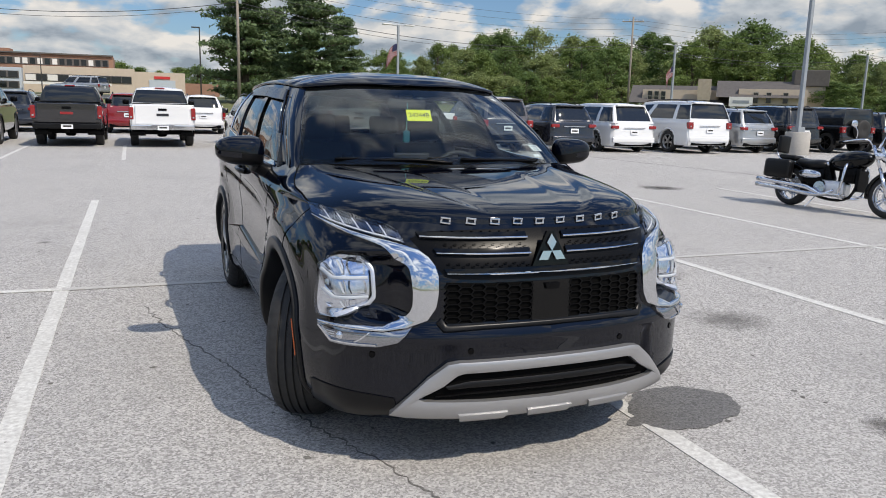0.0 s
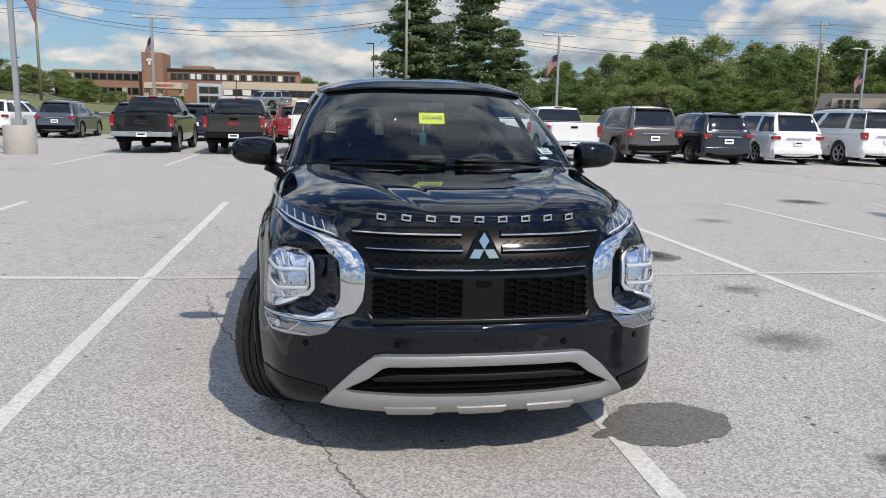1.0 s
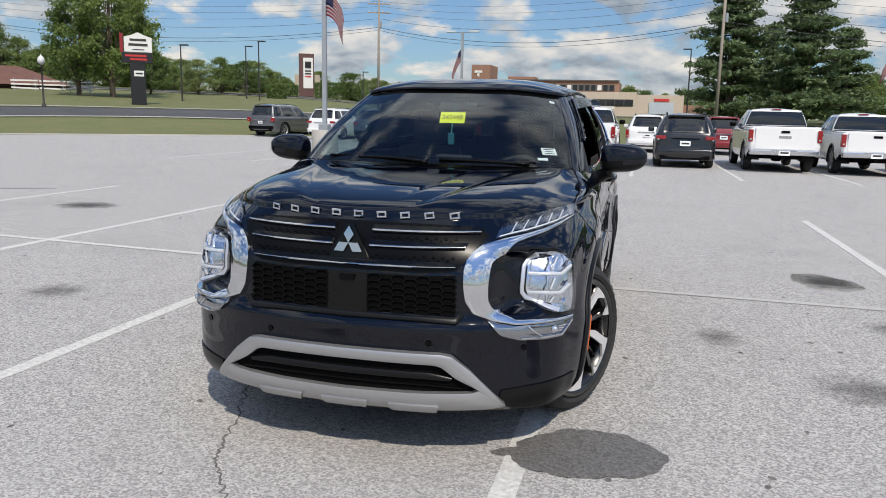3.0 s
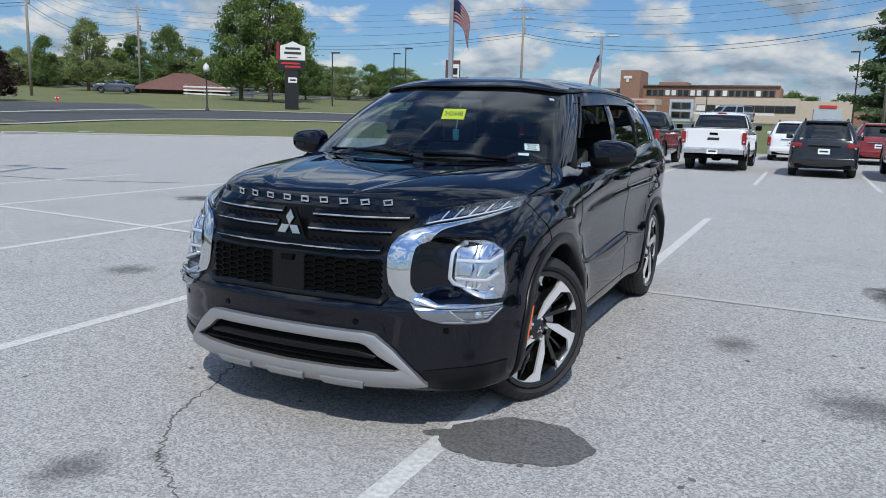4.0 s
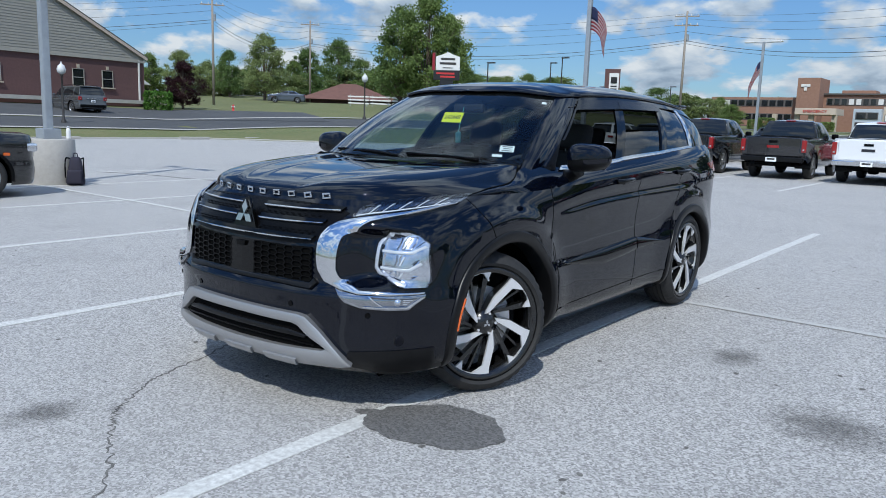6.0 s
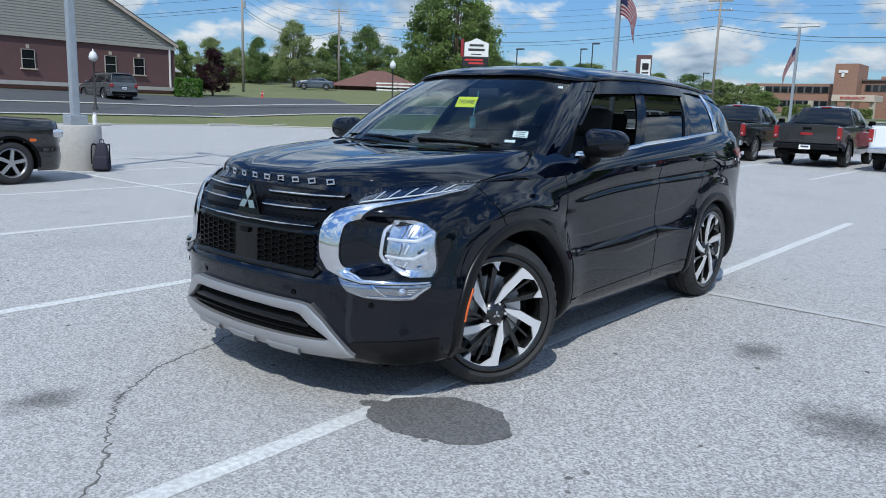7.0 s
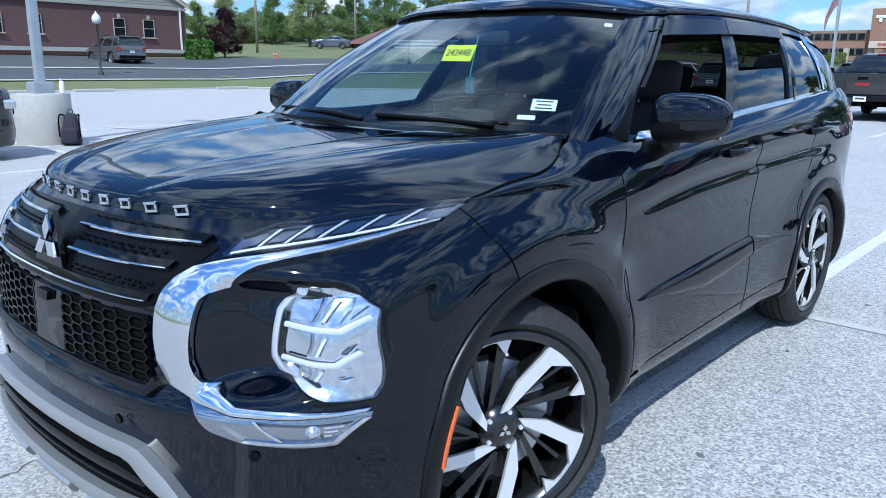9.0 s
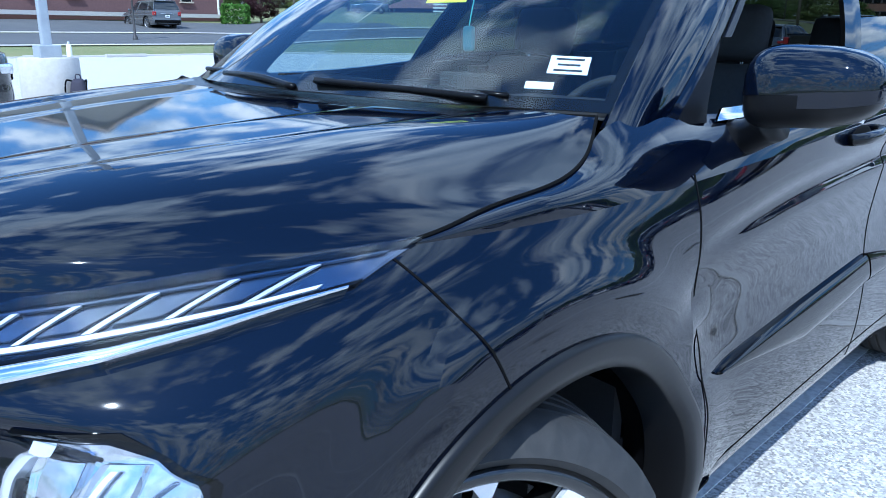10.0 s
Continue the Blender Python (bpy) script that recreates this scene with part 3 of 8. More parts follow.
sheet("bonnet", [[bonnet(abs(s), t) * 1 if s >= 0 else Vector((-bonnet(-s, t).x, *bonnet(-s, t).yz)) for s in [k / 80 for k in range(-80, 81)]] for t in [(k / 90) ** 1.35 for k in range(91)]], M["paint"], suv)
for s in (1, -1):
    bm = bmesh.new()
    tube(bm, [(p.x * s, p.y, p.z - .001) for p in hood_side[:380:6]] + [(p.x * s, p.y, p.z - .001) for p in hood_rear[400:330:-8]], .0035, 6)
    part("panel_gap", bm, M["void"], suv)

# Glasshouse
GB = [(0, .24, 1.215), (.45, .285, 1.213), (.79, .44, 1.206), (.835, .585, 1.186), (.872, .74, 1.184), (.885, 1.10, 1.19), (.888, 1.47, 1.212), (.888, 1.61, 1.226), (.887, 1.95, 1.245), (.884, 2.29, 1.262), (.880, 2.40, 1.27), (.872, 2.72, 1.288), (.85, 3.1, 1.308), (.76, 3.52, 1.31), (.65, 3.60, 1.303), (.35, 3.66, 1.29), (0, 3.69, 1.285)]
GT = [(0, .98, 1.640), (.35, 1.0, 1.636), (.62, 1.08, 1.612), (.665, 1.26, 1.618), (.68, 1.34, 1.626), (.69, 1.52, 1.634), (.692, 1.76, 1.642), (.692, 1.89, 1.643), (.69, 2.2, 1.643), (.684, 2.50, 1.638), (.68, 2.61, 1.635), (.672, 2.82, 1.628), (.655, 3.08, 1.612), (.625, 3.3, 1.60), (.56, 3.40, 1.597), (.3, 3.46, 1.602), (0, 3.48, 1.605)]
gb, gt = spline(GB, 16 * PER + 1), spline(GT, 16 * PER + 1)


def house(w, v, off=0.0, side=1):
    """The glasshouse: w runs round it from the middle of the windscreen (0) to the middle of the rear window (16), v from belt to roof."""
    f = max(0.0, min(16.0, w)) * PER
    i = min(int(f), 16 * PER - 1)
    f -= i
    p = gb[i].lerp(gb[i + 1], f).lerp(gt[i].lerp(gt[i + 1], f), v)
    flank = smooth(1.7, 3.2, w) * (1 - smooth(12.6, 14.2, w))
    out = Vector((p.x * .5, -1 if w < 8 else 1, 0.6)).normalized().lerp(Vector((1, 0, .25)).normalized(), flank).normalized()
    p = p + out * (0.028 * math.sin(math.pi * max(0, min(1, v))) + off)
    p.x *= side
    return p


def house_sheet(name, w0, w1, v0, v1, mat, off=0.0, thick=0.0, sides=(1, -1), n=24, m=14, label="", lean=None):
    """A pane or pillar of the glasshouse, its edges turned inward when it has thickness; lean shifts w0, w1 at the top."""
    obs = []
    d0, d1 = lean or (0, 0)
    for side in sides:
        rows = []
        for i in range(n + 1):
            row = []
            for j in range(m + 1):
                q = j / m
                row.append(house(w0 + d0 * q + (w1 + d1 * q - w0 - d0 * q) * i / n, v0 + (v1 - v0) * q, off, side))
            rows.append(row)
        if thick:
            inward = Vector((-.7 * side, .25 if w0 < 8 else -.25, -.25)) * abs(thick)
            rows = [[p + inward for p in rows[0]]] + rows + [[p + inward for p in rows[-1]]]
            rows = [[r[0] + inward, *r, r[-1] + inward] for r in rows]
        ob = sheet(name, rows, mat, suv, label)
        ob.data.set_sharp_from_angle(angle=radians(45))
        obs.append(ob)
    return obs


def windscreen():
    rows = [[house(abs(w), v, 0.0, 1 if w >= 0 else -1) for v in [k / 20 for k in range(21)]] for w in [2.06 * k / 36 for k in range(-36, 37)]]
    g = sheet("windscreen", rows, M["windscreen"], suv, "clear windscreen with a yellow tag behind it")
    g.visible_shadow = False
    r = [[house(w, v, 0.0, 1) for v in [k / 12 for k in range(13)]] for w in [14 + 2 * k / 15 for k in range(16)]]
    r += [[house(32 - w, v, 0.0, -1) for v in [k / 12 for k in range(13)]] for w in [16 + 2 * k / 15 for k in range(1, 16)]]
    g = sheet("rear_window", r, M["dark_glass"], suv, "dark tinted rear window")
    g.visible_shadow = False
    # black ceramic border
    for v0, v1 in ((0.0, 0.05), (0.95, 1.0)):
        rows = [[house(abs(w), v, -0.004, 1 if w >= 0 else -1) for v in (v0, (v0 + v1) / 2, v1)] for w in [2.06 * k / 36 for k in range(-36, 37)]]
        sheet("windscreen_border", rows, M["void"], suv)
    for side in (1, -1):
        rows = [[house(w, v, -0.004, side) for v in [k / 20 for k in range(21)]] for w in (1.93, 2.0, 2.07)]
        sheet("windscreen_border", rows, M["void"], suv)


windscreen()
house_sheet("a_pillar", 2.03, 2.98, -0.06, 1.0, M["paint"], off=.004, thick=.02)
house_sheet("door_frame", 3.0, 3.22, -0.02, 1.0, M["paint"], off=.003, thick=.02, n=4)
# black sail at the foot of the mirror
house_sheet("mirror_sail", 3.2, 3.86, -0.02, 0.36, M["plastic"], off=.002, thick=.015, n=8, lean=(0, -.60))
house_sheet("b_pillar", 6.0, 7.0, -0.01, 1.0, M["gloss_black"], off=.001, thick=.02, n=10)
house_sheet("c_pillar", 9.0, 10.0, -0.01, 1.0, M["gloss_black"], off=.001, thick=.02, n=10)
house_sheet("d_pillar", 11.62, 14.05, -0.01, 1.0, M["paint"], off=.002, thick=.02)
for a, b in ((3.2, 6.0), (7.0, 9.0), (10.0, 11.6)):
    house_sheet("window_frame", a, b, 0.90, 1.0, M["gloss_black"], off=.001, thick=.02, m=4)
    house_sheet("belt_moulding", max(a, 4.0), b, -0.02, 0.035, M["chrome"], off=0.006, thick=.01, m=3)
for a in (6.0, 9.0):
    house_sheet("belt_moulding", a, a + 1.0, -0.02, 0.035, M["chrome"], off=0.006, thick=.01, n=6, m=3)
house_sheet("quarter_moulding", 11.5, 11.66, 0.03, 0.90, M["chrome"], off=0.006, thick=.01, n=2)
for ob in house_sheet("quarter_window", 10.0, 11.55, 0.03, 0.90, M["dark_glass"], off=-0.006):
    ob.visible_shadow = False
for ob in house_sheet("rear_door_window", 7.0, 9.0, 0.03, 0.42, M["dark_glass"], off=-0.012, sides=(1,), label="dark tinted rear door window, half lowered"):
    ob.visible_shadow = False
for ob in house_sheet("rear_door_window", 7.0, 9.0, 0.03, 0.90, M["dark_glass"], off=-0.012, sides=(-1,)) + house_sheet("front_door_window", 3.2, 6.0, 0.03, 0.90, M["windscreen"], off=-0.012, sides=(-1,)):
    ob.visible_shadow = False
house_sheet("rain_visor", 3.32, 6.45, 0.80, 0.955, M["smoke"], off=0.014, thick=.014, n=30, m=4, label="smoked rain visor")
house_sheet("rain_visor", 6.55, 9.2, 0.80, 0.955, M["smoke"], off=0.014, thick=.014, n=30, m=4, label="smoked rain visor")
house_sheet("rain_visor_arm", 3.22, 3.42, 0.36, 0.82, M["smoke"], off=0.014, thick=.012, n=3, m=10)

# Roof
ROOF = [(.9, 1.62), (.98, 1.640), (1.04, 1.668), (1.12, 1.686), (1.3, 1.706), (1.6, 1.722), (2.2, 1.732), (2.8, 1.722), (3.2, 1.68), (3.48, 1.605)]
rows = []
for i in range(0, 16 * PER + 1, 4):
    e = gt[i]
    row = []
    for k in range(-12, 13):
        s = k / 12
        row.append(Vector((e.x * s, e.y, e.z + (table(e.y, ROOF) - e.z) * (1 - abs(s) ** 3.4))))
    rows.append(row)
sheet("roof", rows, M["paint"], suv, thick=-0.02)
bm = bmesh.new()
box(bm, (0, 3.47, 1.635), (1.15, 0.16, 0.03), 0.012)
part("spoiler", bm, M["paint"], suv, "", True)
bm = bmesh.new()
tube(bm, [(0, 2.86, 1.735), (0, 2.95, 1.765), (0, 3.03, 1.785), (0, 3.07, 1.75)], [0.03, 0.022, 0.014, 0.012], 8)
part("antenna_fin", bm, M["paint"], suv, "", True)


# ---- wheels ----
def wheel(parent, m, rim_mat, tyre_r=0.368, rim_r=0.277, width=0.235, detail=True, name="wheel"):
    """A wheel with its axis along x, its face towards +x."""
    w = new(name)
    w.parent, w.matrix_basis = parent, m
    turn = Matrix.Rotation(radians(90), 4, "Y")
    h = width / 2
    bm = bmesh.new()
    prof = [(rim_r - .012, -h + .012), (rim_r + .012, -h), (tyre_r - .05, -h - .008), (tyre_r - .022, -h + .006), (tyre_r - .006, -h + .03)]
    grooves = (-.055, -.018, .018, .055)
    for g in grooves:
        prof += [(tyre_r, g - .006), (tyre_r - .009, g - .003), (tyre_r - .009, g + .003), (tyre_r, g + .006)]
    prof += [(tyre_r - .006, h - .03), (tyre_r - .022, h - .006), (tyre_r - .05, h + .008), (rim_r + .012, h), (rim_r - .012, h - .012)]
    lathe(bm, prof, 128 if detail else 28, turn)
    if detail:
        for v in bm.verts:
            r = math.hypot(v.co.y, v.co.z)
            k = round(math.atan2(v.co.z, v.co.y) / (2 * math.pi) * 128)
            if r > tyre_r - .026 and abs(v.co.x) > .062 and k % 3 == 0:
                v.co.y *= (r - .007) / r
                v.co.z *= (r - .007) / r
    tyre = part("tyre", bm, M["tyre"], w, "", True)
    tyre.data.set_sharp_from_angle(angle=radians(35))
    bm = bmesh.new()
    lathe(bm, [(rim_r, -h + .02), (rim_r - .03, -h + .05), (rim_r - .035, h - .03), (rim_r - .004, h - .012), (rim_r + .006, h - .002), (rim_r - .014, h + .004), (rim_r - .028, h - .01)], 64 if detail else 28, turn)
    part("rim", bm, rim_mat, w, "", True)
    bm = bmesh.new()
    rod(bm, (-.02, 0, 0), (.02, 0, 0), rim_r * .62, None, 28)
    part("brake_disc", bm, M["void"] if not detail else M["machined"], w)
    return w


def suv_wheel(m):
    w = wheel(suv, m, M["wheel_black"], rim_r=.296)
    face = 0.108
    # five slim bright blades, each running out into a thin arc along the rim that ends in a tooth
    R = .2815

    def disc(outline, depth, back, turn):
        """A plate in the wheel's face from (radius, clockwise degrees) pairs."""
        bm = bmesh.new()
        pts = [(r * R * math.sin(radians(a + turn)), r * R * math.cos(radians(a + turn))) for r, a in outline]
        lo = [bm.verts.new((face - back - depth, y, z)) for y, z in pts]
        hi = [bm.verts.new((face - back, y, z)) for y, z in pts]
        bm.faces.new(hi)
        for i in range(len(pts)):
            j = (i + 1) % len(pts)
            bm.faces.new((lo[i], lo[j], hi[j], hi[i]))
        bmesh.ops.recalc_face_normals(bm, faces=bm.faces)
        return bm

    for k in range(5):
        a0 = 31 + 72 * k
        arc = [(1, 45 * q / 12) for q in range(13)]
        blade = arc + [(.80, 40.5), (.94, 35), (.95, 30), (.945, 21), (.80, 8.5), (.5, 2.5), (.22, -17), (.19, -43), (.5, -15.5), (.84, -1.5)]
        part("spoke", disc(blade, .012, 0, a0), M["machined"], w, "bright machined spoke")
        part("spoke_back", disc([(.99, -2), (.99, 7), (.80, 8), (.5, 2), (.22, -14), (.19, -44), (.5, -17), (.84, -3)], .05, .013, a0), M["wheel_black"], w)
        part("fin", disc([(.99, 38), (.99, 46), (.80, 43), (.22, 12), (.22, -4)], .042, .022, a0), M["wheel_black"], w)
        part("fin", disc([(.99, 21), (.99, 24), (.24, 2), (.24, -4)], .030, .040, a0), M["wheel_black"], w)
    bm = bmesh.new()
    lathe(bm, [(0.0, face + .004), (.028, face + .004), (.034, face), (.07, face - .012), (.075, face - .06)], 32, Matrix.Rotation(radians(90), 4, "Y"))
    part("hub", bm, M["wheel_black"], w, "", True)
    for k in range(5):
        a = radians(31 + 72 * k - 12)
        bm = bmesh.new()
        rod(bm, (face - .03, .054 * math.sin(a), .054 * math.cos(a)), (face + .001, .054 * math.sin(a), .054 * math.cos(a)), .0085, .0065, 8)
        part("lug_nut", bm, M["machined"], w)
    bm = bmesh.new()
    a = radians(0)
    rod(bm, (face - .03, .232 * math.sin(a), .232 * math.cos(a)), (face + .004, .228 * math.sin(a), .228 * math.cos(a)), .006, .005, 8)
    part("valve", bm, M["machined"], w)
    bm = bmesh.new()
    for k in range(3):
        rot = Matrix.Translation((face + .005, 0, 0)) @ Matrix.Rotation(2 * math.pi * k / 3, 4, "X") @ Matrix(((0, 0, 1, 0), (0, 1, 0, 0), (-1, 0, 0, 0), (0, 0, 0, 1)))
        prism(bm, [(0, 0), (-.011, .007), (-.022, 0), (-.011, -.007)], .003, rot)
    part("badge", bm, M["chrome"], w)
    return w


STEER = -27
BIG = Matrix.Diagonal((1, 1.04, 1.04, 1))
suv_wheel(pose(.83, 0, .383, 0, 0, STEER) @ BIG)
suv_wheel(pose(-.825, 0, .383, 20, 0, 180 + STEER) @ BIG)
suv_wheel(pose(.825, 2.815, .383, 33, 0, 0) @ BIG)
suv_wheel(pose(-.825, 2.815, .383, 50, 0, 180) @ BIG)


def arches():
    for side in (1, -1):
        for yc, zc, ry, rz in ARCHES:
            # cladding round the opening
            rows = []
            for k in range(65):
                a = radians(-18 + 216 * k / 64)
                row = []
                for w, off in ((-.06, -.10), (-.058, -.004), (-.052, .008), (-.03, .012), (-.005, .012), (.004, .010), (.007, .0)):
                    y, z = yc - (ry + w) * math.cos(a), max(SILL + .004, zc + (rz + w) * math.sin(a))
                    p = on_side(max(-.62, y), min(z, 1.04), 0.0)
                    row.append(Vector(((p.x + off) * side, y, z)))
                rows.append(row)
            sheet("arch_cladding", rows, M["cladding"], suv)
            rows = []
            for k in range(33):
                a = radians(-20 + 220 * k / 32)
                rows.append([Vector((x * side, yc - (ry - .02) * math.cos(a), max(.16, zc + (rz - .02) * math.sin(a)) + .004 * math.sin(60 * x))) for x in (.5, .56, .62, .68, .74, .8, .9)])
            sheet("arch_liner", rows, M["plastic"], suv)
            bm = bmesh.new()
            box(bm, (.5 * side, yc, .45), (.02, 2 * ry, .72))
            part("arch_liner", bm, M["void"], suv)


arches()
# underside
part("underbody", boxes(((0, 1.4, .30), (1.0, 4.2, .12)), ((0, 1.4, .25), (1.7, 1.7, .04)), ((0, 3.3, .34), (1.5, .7, .1)), ((0, -.62, .33), (1.2, .4, .1)), ((0, -.45, .6), (1.3, .2, .6))), M["void"], suv)

# ---- nose ----
def both(fn):
    for s in (1, -1):
        fn(s)


CH_IN = [(.868, 1.029), (.815, 1.008), (.770, .994), (.704, .980), (.645, .970), (.592, .958), (.548, .945), (.515, .920), (.494, .888), (.486, .85), (.488, .785), (.497, .728), (.530, .672), (.61, .636), (.70, .621), (.80, .622), (.90, .625)]
CH_OUT = [(.870, 1.026), (.826, 1.001), (.775, .981), (.720, .966), (.680, .953), (.645, .933), (.617, .912), (.601, .895), (.592, .875), (.588, .85), (.584, .785), (.586, .735), (.602, .690), (.650, .655), (.70, .637), (.80, .637), (.904, .634)]
both(lambda s: band("chrome_blade", CH_IN, CH_OUT, on_front, .018, .02, M["chrome"], suv, s, "bright chrome blade round the lamp", 129, 6, .004))
TRIM_UP = [(.585, .645), (.63, .631), (.70, .619), (.80, .620), (.87, .622), (.908, .622)]
TRIM_LO = [(.600, .630), (.65, .585), (.72, .562), (.82, .556), (.878, .556), (.908, .605)]
both(lambda s: band("lower_trim", TRIM_UP, TRIM_LO, on_front, .010, .012, M["dark_chrome"], suv, s, "dark chrome trim below the lamp", 50, 5, .002))
DRL_UP = [(.607, 1.015), (.650, 1.038), (.705, 1.046), (.760, 1.056), (.812, 1.064), (.862, 1.070)]
DRL_LO = [(.592, .966), (.650, .977), (.704, .986), (.770, 1.000), (.820, 1.013), (.868, 1.034)]
LAMP_L = [(.752, .912), (.722, .892), (.697, .852), (.695, .738), (.722, .706), (.780, .682), (.855, .657)]
LAMP_R = [(.822, .912), (.862, .893), (.896, .860), (.907, .745), (.909, .712), (.909, .680), (.905, .655)]


def lamps(s):
    lamp = band("running_lamp", DRL_UP, DRL_LO, on_front, .002, .01, M["lamp_mid"], suv, s, "slim clear running lamp under the bonnet edge", 50, 4)
    up, lo = fine(DRL_UP, 100), fine(DRL_LO, 100)
    mid = lambda q, w: (up[q][0] + (lo[q][0] - up[q][0]) * w, up[q][1] + (lo[q][1] - up[q][1]) * w)
    band("lamp_edge", [mid(q, -.02) for q in range(0, 100, 9)], [mid(q, .10) for q in range(0, 100, 9)], on_front, .008, .008, M["gloss_black"], lamp, s, "", 40, 2)
    band("lamp_edge", [mid(q, .90) for q in range(0, 100, 9)], [mid(q, 1.02) for q in range(0, 100, 9)], on_front, .008, .008, M["gloss_black"], lamp, s, "", 40, 2)
    band("light_guide", [mid(q, .76) for q in range(4, 97, 8)], [mid(q, .85) for q in range(4, 97, 8)], on_front, .009, .004, M["lamp_white"], lamp, s, "", 40, 2)
    band("light_guide", [mid(q, .17) for q in range(16, 97, 8)], [mid(q, .21) for q in range(16, 97, 8)], on_front, .008, .004, M["lamp_mid"], lamp, s, "", 40, 2)
    for k in range(5):
        i = 20 + 15 * k
        # one dim cell for each block, parted by a slanting bright stroke
        band("cell", [mid(i - 8, .32), mid(i + 1, .32)], [mid(i - 12, .64), mid(i - 3, .64)], on_front, .007, .004, M["lamp_dark"], lamp, s, "", 6, 3)
        band("light_guide", [mid(i + 3, .22), mid(i - 1, .74)], [mid(i + 5, .22), mid(i + 1, .74)], on_front, .009, .004, M["lamp_bezel"], lamp, s, "", 4, 2)
    g = band("lens", DRL_UP, DRL_LO, on_front, .015, .002, M["lens"], lamp, s, "", 50, 4)
    g.visible_shadow = False
    # main lamp: a tall block with three rows parted by two bright guides
    L, R = LAMP_L, LAMP_R
    grow = lambda line, d, top: [(x + d, z + (top if i == 0 else -top if i == 6 else 0)) for i, (x, z) in enumerate(line)]
    head = band("headlamp", L, R, on_front, .002, .02, M["reflector"], suv, s, "clear block headlamp with three rows", 48, 8)
    band("lamp_surround", grow(L, -.011, .012), grow(R, .008, .012), on_front, .000, .01, M["gloss_black"], suv, s, "", 48, 8)
    inner = [(.765, .903), (.737, .884), (.714, .848), (.712, .745), (.735, .719), (.787, .698), (.857, .672)]
    band("lamp_bezel", L, inner, on_front, .016, .014, M["lamp_bezel"], head, s, "", 48, 3, .002)
    band("lamp_edge", [(.714, .848), (.712, .745), (.726, .728)], [(.722, .848), (.721, .749), (.732, .734)], on_front, .012, .008, M["gloss_black"], head, s, "", 14, 2)
    for z in (.819, .742):
        band("light_guide", [(.727, z + .006), (.80, z + .005), (.856, z + .005), (.886, z + .032)], [(.727, z - .006), (.80, z - .007), (.862, z - .007), (.892, z + .022)], on_front, .015, .008, M["lamp_white"], head, s, "", 28, 3, .002)
    for z0, z1 in ((.831, .889), (.754, .808), (.695, .731)):
        for x0, x1 in ((.732, .805), (.815, .880)):
            if z0 < .72 and x0 < .8:
                x0 = .775
            if z0 > .82 and x0 > .8:
                x1 = .860
            band("cell", [(x0 + .006, z1), (x0, (z0 + z1) / 2), (x0 + .004, z0)], [(x1, z1), (x1 + .004, (z0 + z1) / 2), (x1 - .006, z0)], on_front, .009, .007, M["chrome"], head, s, "", 10, 8, -.012)
        band("rib", [(.834, z1 - .006), (.820, z0 + .004)], [(.840, z1 - .006), (.827, z0 + .004)], on_front, .012, .006, M["lamp_white"], head, s, "", 6, 2)
        band("rib", [(.880, z1 - .02), (.865, z0 + .012)], [(.884, z1 - .02), (.869, z0 + .012)], on_front, .011, .006, M["lamp_mid"], head, s, "", 6, 2)
    g = band("lens", L, R, on_front, .018, .016, M["lens"], head, s, "", 48, 8, .002)
    g.visible_shadow = False
    # low lamp in the trim
    fog = band("fog_lamp", [(.751, .615), (.82, .612), (.893, .609)], [(.803, .578), (.84, .575), (.872, .574)], on_front, .0145, .010, M["lamp_mid"], suv, s, "small fog lamp set in dark chrome", 16, 6, -.004)
    bm = bmesh.new()
    axis_at = (on_front(.848 * s, .594, .03) - on_front(.848 * s, .594, 0)).to_track_quat("Z", "Y").to_matrix().to_4x4()
    lathe(bm, [(.0, .018), (.008, .017), (.013, .012), (.015, .004), (.017, .006), (.018, .0)], 20, Matrix.Translation(on_front(.848 * s, .594, .008)) @ axis_at)
    part("bulb", bm, M["reflector"], fog, "", True)
    for k in range(3):
        band("rib", [(.862, .604 - .009 * k), (.884 - .006 * k, .603 - .009 * k)], [(.862, .602 - .009 * k), (.884 - .006 * k, .601 - .009 * k)], on_front, .016, .006, M["lamp_bezel"], fog, s, "", 5, 1)
    band("guide", [(.728, .575), (.80, .5725), (.871, .570), (.902, .612)], [(.722, .569), (.80, .566), (.876, .564), (.908, .610)], on_front, .017, .008, M["chrome"], fog, s, "", 30, 2)
    band("guide", [(.745, .616), (.795, .576)], [(.752, .616), (.803, .577)], on_front, .017, .006, M["chrome"], fog, s, "", 8, 2)


both(lamps)
# upper grille with three bars
GR_T = [(0, 1.028), (.3, 1.026), (.5, 1.018), (.57, .99)]
GR_B = [(0, .835), (.3, .835), (.42, .84), (.46, .85)]
both(lambda s: band("grille_panel", GR_T, GR_B, on_front, .002, .006, M["plastic"], suv, s, "", 24, 6))
for z, w in ((.989, .533), (.931, .482), (.857, .452)):
    def bar(s):
        x0 = .0 if z < .9 else .085
        band("grille_bar", [(x0, z + .003), (w * .6, z + .004), (w, z + .006)], [(x0, z - .004), (w * .6, z - .003), (w, z + .001)], on_front, .018, .014, M["chrome"], suv, s, "thin chrome grille bar", 30, 3, .003)
        band("grille_blade", [(x0, z + .022), (w * .6, z + .022), (w + .01, z + .022)], [(x0, z + .004), (w * .6, z + .005), (w, z + .007)], on_front, .013, .012, M["gloss_black"], suv, s, "", 30, 3)
    both(bar)


